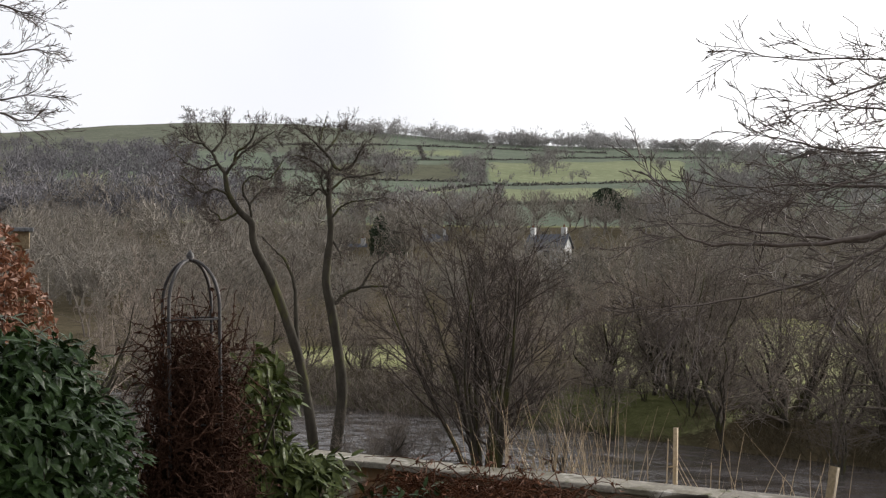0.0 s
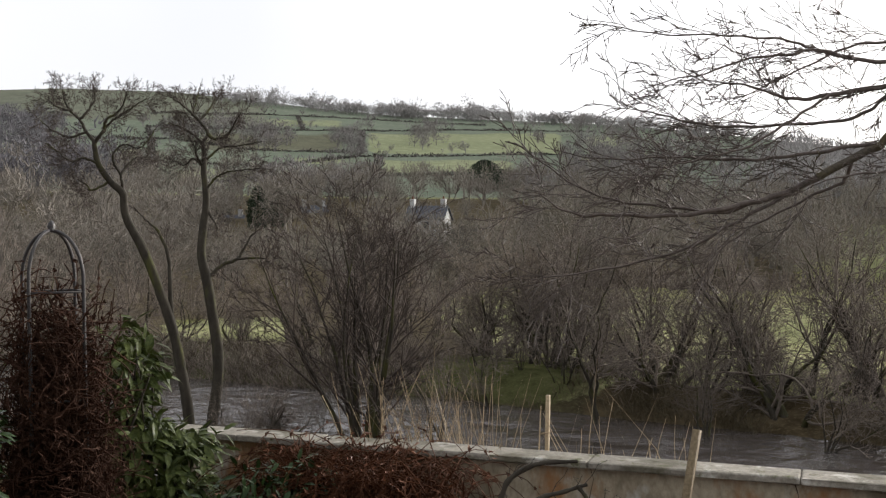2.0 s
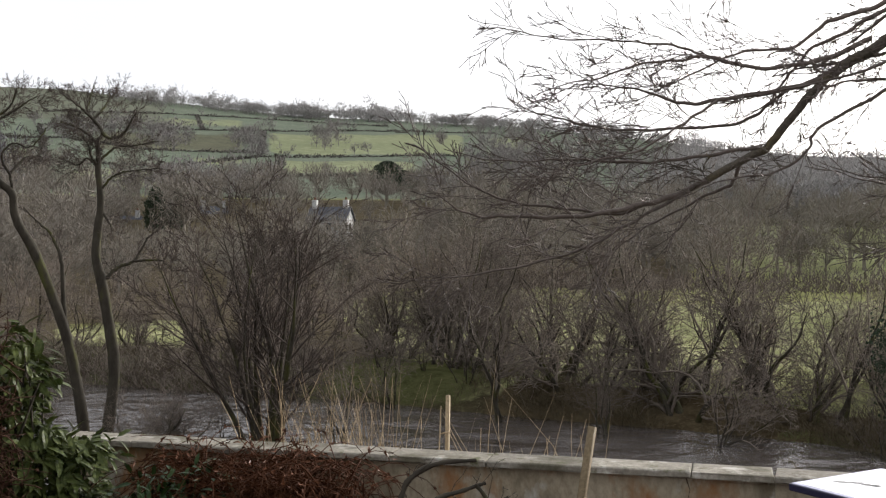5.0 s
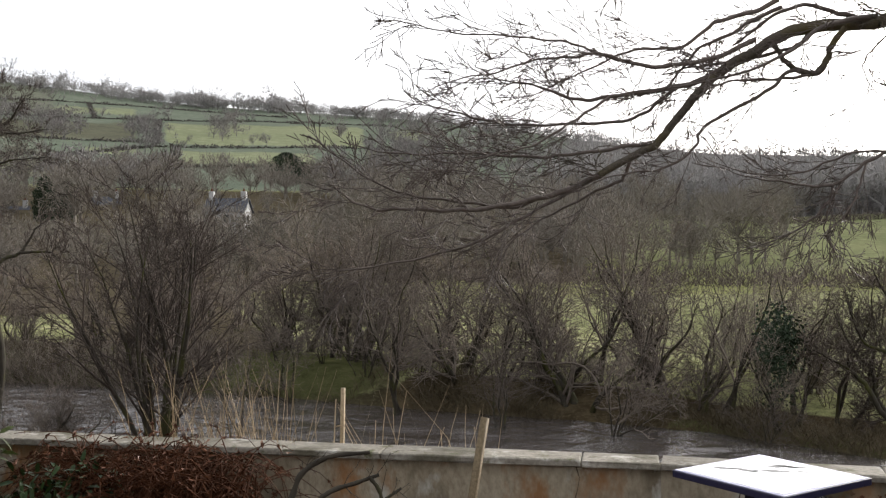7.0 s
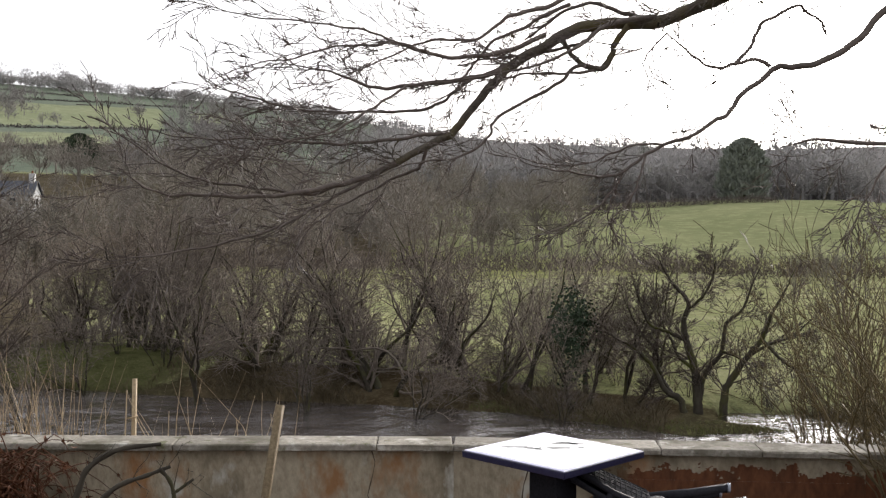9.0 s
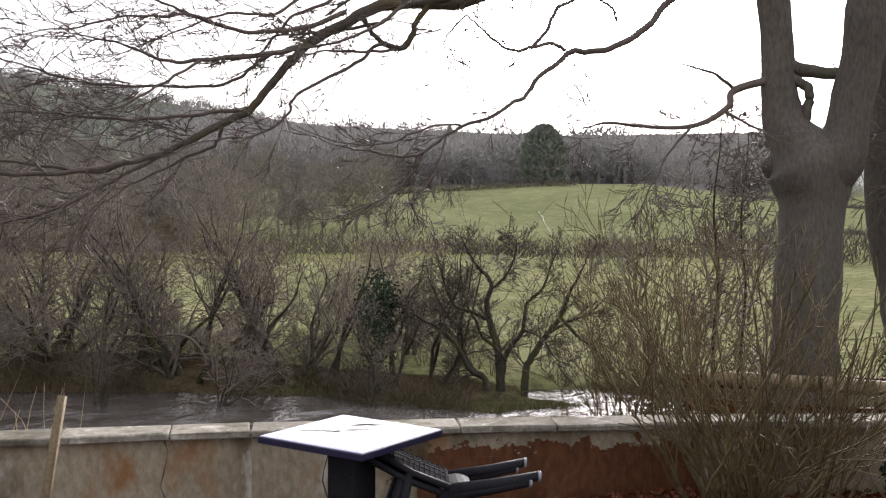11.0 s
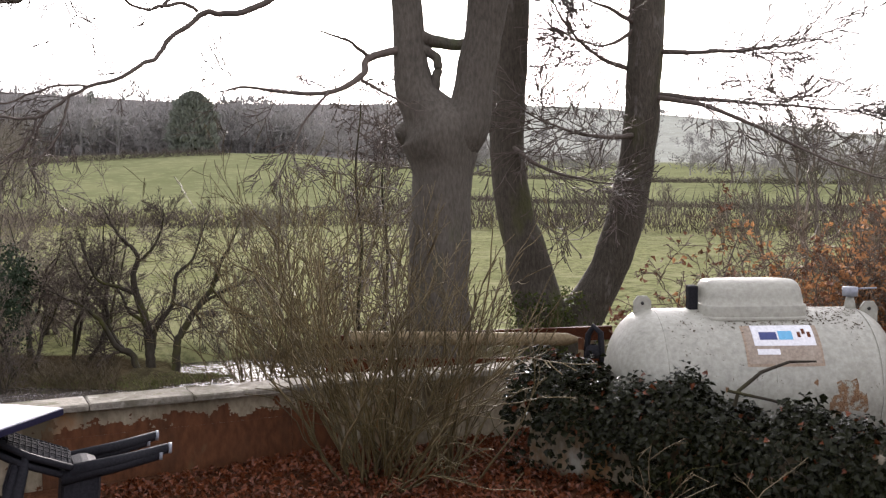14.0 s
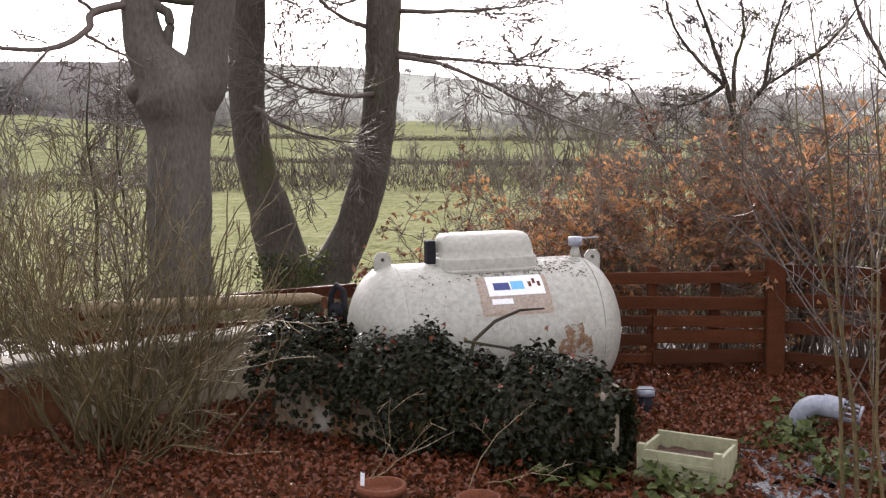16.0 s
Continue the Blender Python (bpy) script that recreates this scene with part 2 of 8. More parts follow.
M = dict(
    bark=material("beech_bark", (0.062, 0.054, 0.044), (0.13, 0.116, 0.097), 2.5, 40, 0.85, 0.7, spots=[((0.07, 0.085, 0.035), 1.6, 0.52, 0.7)], stretch=(1, 1, 0.35)),
    moss_bark=material("mossy_bark", (0.026, 0.022, 0.017), (0.062, 0.054, 0.04), 2.0, 9, 0.9, 0.7, spots=[((0.07, 0.07, 0.022), 1.6, 0.5, 0.66)], stretch=(1, 1, 0.4)),
    dark_bark=material("mossy_dark_beech_bark", (0.045, 0.038, 0.03), (0.105, 0.092, 0.074), 2.5, 40, 0.85, 0.8, spots=[((0.085, 0.092, 0.03), 1.3, 0.52, 0.68), ((0.15, 0.14, 0.125), 5.0, 0.6, 0.72)], stretch=(1, 1, 0.35)),
    beech_stem=material("hedge_beech_bark", (0.1, 0.074, 0.053), (0.22, 0.172, 0.132), 3, 40, 0.72, 0.3, random_tint=0.2),
    limb_bark=material("mossy_limb_bark", (0.045, 0.038, 0.03), (0.10, 0.086, 0.066), 2.5, 40, 0.85, 0.6, spots=[((0.085, 0.07, 0.03), 2.2, 0.52, 0.66)]),
    twig=material("twig_bark", (0.066, 0.053, 0.045), (0.14, 0.114, 0.096), 1.5, 30, 0.65, 0.3, random_tint=0.2, spec=0.2),
    bank_twig=material("bank_twig_bark", (0.107, 0.087, 0.071), (0.228, 0.19, 0.156), 0.4, 8, 0.85, 0.2, random_tint=0.35, spec=0.12),
    alder_twig=material("alder_twig_bark", (0.043, 0.034, 0.029), (0.11, 0.088, 0.073), 0.6, 8, 0.85, 0.2, spec=0.12),
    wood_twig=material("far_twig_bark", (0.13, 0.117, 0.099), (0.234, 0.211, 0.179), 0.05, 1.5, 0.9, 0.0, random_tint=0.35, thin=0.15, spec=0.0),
    # next three: far-wood bark paled, distance haze put into the colour
    hazed_hill_twig=material("hazed_hill_bark", (0.205, 0.192, 0.184), (0.32, 0.302, 0.29), 0.02, 0.3, 0.95, 0.0, thin=0.4, spec=0.0),
    hazed_wood=material("hazed_wood_bark", (0.28, 0.27, 0.26), (0.40, 0.387, 0.372), 0.02, 0.3, 0.95, 0.0, thin=0.3, spec=0.0),
    hazed_twig=material("hazed_pale_bark", (0.30, 0.29, 0.28), (0.42, 0.41, 0.395), 0.02, 0.3, 0.95, 0.0, thin=0.5, spec=0.0),
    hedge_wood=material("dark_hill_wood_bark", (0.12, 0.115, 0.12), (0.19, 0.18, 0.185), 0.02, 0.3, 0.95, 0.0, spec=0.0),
    field_hedge=material("meadow_hedge_bark", (0.075, 0.062, 0.055), (0.15, 0.128, 0.112), 0.05, 1.5, 0.9, 0.0, thin=0.1, spec=0.0),
    hedge_twig=material("field_hedge_bark", (0.08, 0.074, 0.068), (0.14, 0.13, 0.115), 0.05, 0.6, 0.95, 0.0, spec=0.0),
    shrub=material("olive_shrub_bark", (0.055, 0.042, 0.019), (0.155, 0.118, 0.054), 3, 40, 0.55, 0.3, random_tint=0.25, spec=0.25),
    # dark needles lightened, the mist in front painted into their colour
    conifer=material("hazed_conifer_needles", (0.15, 0.165, 0.14), (0.24, 0.26, 0.215), 0.4, 5, 0.8, 0.3),
    yew=material("dark_yew_needles", (0.014, 0.026, 0.014), (0.04, 0.055, 0.03), 0.5, 6, 0.7, 0.3),
    ground=valley_ground(),
    lawn=material("bank_grass", (0.075, 0.09, 0.03), (0.14, 0.15, 0.055), 0.4, 3, 0.9, 0.3, spots=[((0.11, 0.09, 0.045), 0.6, 0.48, 0.7)]),
    water=river_water(),
    render_wall=material("stained_render", (0.20, 0.165, 0.11), (0.36, 0.31, 0.225), 2.2, 24, 0.9, 0.5, spots=[((0.10, 0.08, 0.05), 1.7, 0.5, 0.66), ((0.24, 0.13, 0.06), 2.9, 0.55, 0.68), ((0.40, 0.38, 0.32), 3.8, 0.6, 0.7)], stretch=(1, 1, 0.55)),
    coping=material("mossy_coping", (0.16, 0.145, 0.115), (0.30, 0.275, 0.228), 3, 35, 0.85, 0.5, spots=[((0.085, 0.076, 0.048), 2.4, 0.47, 0.66), ((0.42, 0.4, 0.35), 5.0, 0.56, 0.68), ((0.10, 0.10, 0.05), 9.0, 0.58, 0.68)], random_tint=0.15),
    soil=material("garden_soil", (0.05, 0.035, 0.022), (0.10, 0.075, 0.05), 3, 40, 0.9, 0.6),
    leaf_litter=material("fallen_beech_leaves", (0.05, 0.0125, 0.005), (0.19, 0.057, 0.02), 9, 60, 0.36, 0.2, thin=0.1, spec=0.28),
    brown_leaf=material("dead_beech_leaves", (0.3, 0.14, 0.057), (0.53, 0.28, 0.125), 4, 50, 0.55, 0.2, thin=0.5),
    red_leaf=material("rusty_hedge_leaves", (0.10, 0.038, 0.018), (0.22, 0.092, 0.042), 4, 50, 0.6, 0.2, thin=0.15),
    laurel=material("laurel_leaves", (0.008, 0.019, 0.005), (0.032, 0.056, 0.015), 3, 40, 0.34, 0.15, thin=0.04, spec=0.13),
    clematis=material("dead_clematis_stems", (0.024, 0.012, 0.008), (0.068, 0.034, 0.021), 4, 60, 0.85, 0.2, spec=0.08),
    rhodo=material("rhododendron_leaves", (0.018, 0.034, 0.01), (0.10, 0.115, 0.032), 2.5, 40, 0.45, 0.15, thin=0.12, spec=0.12),
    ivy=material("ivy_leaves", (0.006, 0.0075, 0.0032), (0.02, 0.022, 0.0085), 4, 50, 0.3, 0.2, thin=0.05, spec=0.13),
    straw=material("dead_grass_stalks", (0.20, 0.145, 0.085), (0.40, 0.31, 0.195), 4, 50, 0.7, 0.1),
    bramble=material("dead_bramble", (0.022, 0.009, 0.005), (0.095, 0.038, 0.017), 4, 60, 0.85, 0.2, spec=0.1),
    iron=material("black_iron", (0.025, 0.022, 0.022), (0.05, 0.045, 0.042), 6, 90, 0.5, 0.3, metal=0.3),
    tank=material("cream_tank_paint", (0.29, 0.288, 0.24), (0.39, 0.386, 0.33), 1.2, 30, 0.42, 0.12, spots=[((0.24, 0.23, 0.17), 2.6, 0.6, 0.8)]),
    hood=material("cream_hood_plastic", (0.30, 0.295, 0.245), (0.38, 0.375, 0.315), 3, 30, 0.45, 0.12, spots=[((0.22, 0.205, 0.15), 4, 0.6, 0.8)]),
    fence=material("wet_brown_fence_boards", (0.036, 0.0105, 0.0035), (0.092, 0.028, 0.009), 3, 50, 0.75, 0.5, stretch=(1, 1, 6), random_tint=0.25),
    timber=material("weathered_timber", (0.115, 0.085, 0.048), (0.225, 0.175, 0.105), 4, 60, 0.7, 0.4, random_tint=0.15),
    stake=material("pale_stake_wood", (0.26, 0.2, 0.12), (0.42, 0.33, 0.21), 5, 60, 0.7, 0.3),
    planter=material("pale_green_planter", (0.22, 0.22, 0.12), (0.33, 0.33, 0.2), 4, 40, 0.6, 0.2, spots=[((0.12, 0.11, 0.055), 5, 0.54, 0.75)]),
    pvc=material("grey_pvc", (0.20, 0.215, 0.25), (0.30, 0.32, 0.36), 5, 40, 0.4, 0.1, spots=[((0.18, 0.16, 0.12), 9, 0.6, 0.8)]),
    plastic=material("dark_grey_chair_plastic", (0.012, 0.012, 0.015), (0.026, 0.026, 0.03), 5, 80, 0.6, 0.1, spec=0.05),
    chair_weave=material("dark_woven_plastic", (0.012, 0.012, 0.014), (0.026, 0.026, 0.03), 8, 90, 0.85, 0.3, spec=0.03),
    table_top=material("glossy_white_table", (0.78, 0.78, 0.8), (0.86, 0.86, 0.88), 5, 60, 0.2, 0.02),
    navy=material("navy_table_edge", (0.012, 0.012, 0.035), (0.025, 0.025, 0.06), 5, 60, 0.35, 0.05),
    lavender=material("lavender_table_line", (0.42, 0.41, 0.56), (0.52, 0.51, 0.64), 6, 60, 0.4, 0.0),
    motif=material("grey_leaf_print", (0.07, 0.07, 0.067), (0.3, 0.3, 0.29), 40, 90, 0.5, 0.0, spec=0.1),
    terracotta=material("terracotta_pot", (0.09, 0.03, 0.015), (0.17, 0.06, 0.03), 5, 50, 0.8, 0.3),
    slate=material("wet_slate", (0.06, 0.062, 0.068), (0.14, 0.145, 0.15), 4, 40, 0.3, 0.4),
    stained=material("rust_washed_cream_paint", (0.24, 0.185, 0.135), (0.37, 0.31, 0.245), 9, 60, 0.5, 0.15),
    paper=material("tank_label_white", (0.7, 0.71, 0.74), (0.8, 0.8, 0.82), 6, 60, 0.4, 0.0),
    blue=material("label_blue", (0.02, 0.03, 0.13), (0.03, 0.05, 0.2), 8, 60, 0.4, 0.0),
    cyan=material("label_cyan", (0.10, 0.36, 0.62), (0.14, 0.45, 0.7), 8, 60, 0.4, 0.0),
    rust=material("rust_stain", (0.28, 0.20, 0.14), (0.38, 0.31, 0.24), 9, 60, 0.8, 0.3),
    rust_dark=material("rust_bloom", (0.13, 0.065, 0.034), (0.30, 0.19, 0.11), 30, 120, 0.9, 0.6, spots=[((0.36, 0.36, 0.30), 22, 0.5, 0.6)]),
    red_paint=material("flaking_red_paint", (0.066, 0.025, 0.012), (0.15, 0.062, 0.028), 2.2, 26, 0.75, 0.4, spots=[((0.05, 0.03, 0.018), 1.7, 0.5, 0.68), ((0.16, 0.115, 0.06), 3.1, 0.56, 0.74)], stretch=(1, 1, 0.45)),
    house_wall=material("pale_house_render", (0.36, 0.36, 0.35), (0.47, 0.47, 0.455), 0.6, 8, 0.8, 0.1),
    house_slate=material("house_roof_slate", (0.06, 0.064, 0.075), (0.1, 0.105, 0.118), 0.6, 8, 0.8, 0.2),
    glass=material("dark_window_glass", (0.02, 0.022, 0.025), (0.03, 0.032, 0.036), 1, 8, 0.1, 0.0),
    scrub=material("bank_scrub", (0.05, 0.04, 0.024), (0.13, 0.104, 0.062), 0.5, 8, 0.8, 0.2),
    bed_leaves=material("leafy_garden_soil", (0.04, 0.018, 0.011), (0.09, 0.042, 0.023), 5, 45, 0.6, 0.8),
)


# ---- geometry helpers ----
def mesh_of(name, V, Q, mat, smooth=True):
    """A mesh from arrays of corners and of equal-sided faces."""
    V, Q = np.asarray(V, float), np.asarray(Q, int)
    me = bpy.data.meshes.new(name)
    me.vertices.add(len(V))
    me.vertices.foreach_set("co", V.ravel())
    k = Q.shape[1]
    me.loops.add(Q.size)
    me.loops.foreach_set("vertex_index", Q.ravel().astype(np.int32))
    me.polygons.add(len(Q))
    me.polygons.foreach_set("loop_start", np.arange(0, Q.size, k, dtype=np.int32))
    me.polygons.foreach_set("loop_total", np.full(len(Q), k, dtype=np.int32))
    me.polygons.foreach_set("use_smooth", np.full(len(Q), smooth))
    me.materials.append(mat)
    me.update(calc_edges=True)
    return me


def part(name, me, mat=None, parent=None, label="", at=None):
    """Links one mesh (or bmesh) as one object under a thing or under a part."""
    if isinstance(me, bmesh.types.BMesh):
        data = bpy.data.meshes.new(name)
        me.to_mesh(data)
        me.free()
        data.materials.append(mat)
        me = data
    ob = new(name, me)
    if at is not None:
        ob.matrix_world = at
    if parent is not None:
        ob.parent = parent
    if label:
        ob["label"] = label
    return ob


def empty(name, at, label, category, group="", kind=""):
    ob = new(name)
    ob.matrix_world = at
    ob.empty_display_size = 0.1
    return tagged(ob, label, category, group, kind)


def box(bm, lo, hi, bevel=0.0):
    """A box from corner to corner, with rounded edges."""
    lo, hi = Vector(lo), Vector(hi)
    r = bmesh.ops.create_cube(bm, size=1.0, matrix=Matrix.Translation((lo + hi) / 2) @ Matrix.Diagonal((*(hi - lo), 1)))
    if bevel:
        es = list({e for v in r["verts"] for e in v.link_edges})
        bmesh.ops.bevel(bm, geom=es, offset=bevel, segments=2, affect="EDGES", profile=0.6)
    return bm


def boxed(lo, hi, bevel=0.0):
    return box(bmesh.new(), lo, hi, bevel)


def revolve(profile, sides=24, axis="Z"):
    """A turned solid from (radius, height) pairs."""
    a = np.linspace(0, 2 * np.pi, sides, endpoint=False)
    V = np.array([(r * np.cos(x), r * np.sin(x), h) for r, h in profile for x in a])
    if axis == "X":
        V = V[:, [2, 0, 1]]
    Q = [(i * sides + j, i * sides + (j + 1) % sides, (i + 1) * sides + (j + 1) % sides, (i + 1) * sides + j) for i in range(len(profile) - 1) for j in range(sides)]
    return V, np.array(Q)


def tubes(lines):
    """One set of corners and faces for many tapering tubes: (points, radii, sides) each."""
    VV, QQ, base = [], [], 0
    for P, R, k in lines:
        P, R = np.asarray(P, float), np.asarray(R, float)
        T = np.gradient(P, axis=0)
        T /= np.linalg.norm(T, axis=1)[:, None] + 1e-9
        ref = np.array([0.0, 0.0, 1.0]) if abs(T[:, 2]).mean() < 0.8 else np.array([1.0, 0.0, 0.0])
        A = np.cross(T, ref)
        A /= np.linalg.norm(A, axis=1)[:, None] + 1e-9
        B = np.cross(T, A)
        an = np.arange(k) * 2 * np.pi / k
        V = P[:, None] + R[:, None, None] * (A[:, None] * np.cos(an)[None, :, None] + B[:, None] * np.sin(an)[None, :, None])
        n = len(P)
        i = np.arange(n - 1)[:, None] * k + np.arange(k)[None, :]
        j = np.arange(n - 1)[:, None] * k + (np.arange(k)[None, :] + 1) % k
        QQ.append(np.stack([i, j, j + k, i + k], -1).reshape(-1, 4) + base)
        VV.append(V.reshape(-1, 3))
        base += n * k
    return np.concatenate(VV), np.concatenate(QQ)


def tube(points, radius, sides=8, ends=True):
    """One bent bar with closed ends."""
    P = [np.asarray(p, float) for p in points]
    R = [radius] * len(P) if isinstance(radius, (int, float)) else list(radius)
    if ends:
        P = [P[0] + (P[0] - P[1]) * 1e-3] + P + [P[-1] + (P[-1] - P[-2]) * 1e-3]
        R = [1e-4] + R + [1e-4]
    return P, R, sides


def spline(points, n=24):
    """Catmull-Rom through points with radii (x, y, z, r)."""
    P = np.asarray(points, float)
    P = np.vstack([2 * P[0] - P[1], P, 2 * P[-1] - P[-2]])
    out = []
    segs = len(P) - 3
    for s in np.linspace(0, segs - 1e-6, n):
        i, u = int(s), s - int(s)
        a, b, c, d = P[i:i + 4]
        out.append(0.5 * (2 * b + (c - a) * u + (2 * a - 5 * b + 4 * c - d) * u ** 2 + (3 * b - a - 3 * c + d) * u ** 3))
    return np.array(out)


def limb(lines, rng, p, d, length, r, depth, S):
    """Grows one limb and its twigs into lines. S: kids, ratio, angle, wander, lift, step, tip."""
    d = np.asarray(d, float) / (np.linalg.norm(d) + 1e-9)
    n = max(2 if depth >= len(S["kids"]) else 3, int(length / S["step"][min(depth, len(S["step"]) - 1)]) + 1)
    P, R, D = [np.asarray(p, float)], [r], [d]
    tip = max(S["tip"], r * (0.12 if depth == 0 else 0.28))
    for k in range(1, n):
        d = d + rng.normal(0, S["wander"], 3) + np.array([0, 0, S["lift"]])
        d /= np.linalg.norm(d)
        P.append(P[-1] + d * length / (n - 1))
        R.append(r + (tip - r) * k / (n - 1))
        D.append(d)
    lines.append((np.array(P), np.array(R), 6 if r > 0.06 else 4 if r > 0.02 else 3))
    sprout(lines, rng, P, R, D, length, depth, S, S.get("start", 0.2) if depth == 0 else 0.2)


def sprout(lines, rng, P, R, D, length, depth, S, start=0.2):
    if depth >= len(S["kids"]):
        return
    n = len(P)
    for _ in range(S["kids"][depth]):
        s = rng.uniform(start, 1.0)
        k = min(n - 1, int(s * (n - 1)))
        f = s * (n - 1) - k
        q = P[k] + (P[min(k + 1, n - 1)] - P[k]) * f
        side = np.cross(D[k], rng.normal(0, 1, 3)) * np.array([1, 1, S.get("flat", 1.0)])
        side /= np.linalg.norm(side) + 1e-9
        a = math.radians(rng.uniform(*S["angle"]))
        cd = np.asarray(D[k]) * math.cos(a) + side * math.sin(a)
        limb(lines, rng, q, cd, length * rng.uniform(*S["ratio"]) * (1.15 - 0.5 * s), max(S["tip"], R[k] * rng.uniform(0.36, 0.6)), depth + 1, S)


def leaves(rng, P, N, size, curl=0.25, shape=1.8):
    """Folded six-cornered leaves at points P with normals N: corners and four-cornered faces."""
    n = len(P)
    N = N + rng.normal(0, 0.45, (n, 3))
    N /= np.linalg.norm(N, axis=1)[:, None]
    U = np.cross(N, rng.normal(0, 1, (n, 3)))
    U /= np.linalg.norm(U, axis=1)[:, None]
    W = np.cross(N, U)
    s = (size * rng.uniform(0.6, 1.25, n))[:, None]
    w = s / shape
    V = np.stack([P - U * s * 0.5, P + W * w * 0.5 - U * s * 0.1 + N * w * curl, P + U * s * 0.5 - N * s * curl * 0.6, P - W * w * 0.5 - U * s * 0.1 + N * w * curl,
                  P - U * s * 0.1, ], 1)
    i = np.arange(n)[:, None] * 5
    T = np.concatenate([i + np.array([[0, 4, 1]]), i + np.array([[4, 2, 1]]), i + np.array([[0, 3, 4]]), i + np.array([[4, 3, 2]])], 0)
    return V.reshape(-1, 3), T


def long_leaves(rng, P, N, size, shape=2.8):
    """Leathery pointed leaves that hang outward, folded along the midrib."""
    n = len(P)
    N = N / np.linalg.norm(N, axis=1)[:, None]
    U = N * np.array([0.8, 0.8, 0.0]) + np.array([0, 0, -0.45]) + rng.normal(0, 0.5, (n, 3))
    F = N * 0.6 + np.array([0, 0, 0.75]) + rng.normal(0, 0.3, (n, 3))
    U /= np.linalg.norm(U, axis=1)[:, None]
    W = np.cross(F, U)
    W /= np.linalg.norm(W, axis=1)[:, None]
    F = np.cross(U, W)
    s = (size * rng.uniform(0.6, 1.2, n))[:, None]
    w = s / shape / 2
    V = [P, P + U * s * 0.3 + F * s * 0.03, P + U * s * 0.68 + F * s * 0.01, P + U * s - F * s * 0.09]
    for sg in (1, -1):
        V += [P + U * s * 0.26 + W * w * sg * 0.9 + F * w * 0.3, P + U * s * 0.64 + W * w * sg * 0.85 + F * w * 0.22]
    V = np.stack(V, 1)
    i = np.arange(n)[:, None] * 8
    T = [(0, 1, 4), (1, 5, 4), (1, 2, 5), (2, 3, 5), (0, 6, 1), (1, 6, 7), (1, 7, 2), (2, 7, 3)]
    return V.reshape(-1, 3), np.concatenate([i + np.array([q]) for q in T], 0)


def trunk_of(points, n=44, k=18, seed=1):
    """A trunk swept through points with radii, knobbly and fluted."""
    S = spline(points, n)
    V, Q = tubes([(S[:, :3], S[:, 3], k)])
    for i in range(len(V)):
        p = Vector(V[i])
        axis = Vector(S[i // k, :3])
        f = 0.12 * noise.noise(p * 2.1 + Vector((seed, 0, 0))) + 0.06 * noise.noise(p * 5.0) + 0.02 * noise.noise(p * 14.0)
        V[i] = axis + (p - axis) * (1 + 1.1 * f)
    return V, Q


# ---- the lie of the land: garden shelf, river bank, meadows, hill ----
A_FAR, B_FAR = [-300, -65, -37.9, -24.3, -18, -12.6, -7.4, -1.8, 1.1, 7.8, 20, 42, 300], [-40, 22.6, 30, 32.3, 32.2, 32.7, 32.6, 30.8, 32.2, 30.4, 27, 14, -120]
A_NEAR, B_NEAR = [-300, -58, -32.5, -20.5, -11.3, -5, 1.4, 11.3, 23.3, 46, 300], [-55, 15.6, 21.2, 20.5, 22.6, 21.9, 21.2, 19.8, 16.3, 4, -130]
A_EDGE, B_EDGE = [-300, -60, -20, -6.5, 2.8, 5.2, 7.5, 20, 60, 300], [-80, -14, -3, 5.15, 8.05, 7.6, 5.6, -3, -25, -150]
AZ_SKY, EL_SKY = [-180, -60, -23, -18, -13.5, -8, -3.5, 3.6, 10, 16, 21, 26, 32, 38, 45, 52, 60, 66, 72, 80, 90, 180], [5, 6.5, 7.05, 7.7, 8.05, 8.1, 7.75, 7.15, 6.85, 6.5, 6.0, 5.3, 4.5, 4.2, 4.0, 4.1, 4.0, 3.8, 3.2, 2.3, 1.9, 5]
WATER = -4.3


def smooth(x):
    x = np.clip(x, 0, 1)
    return x * x * (3 - 2 * x)


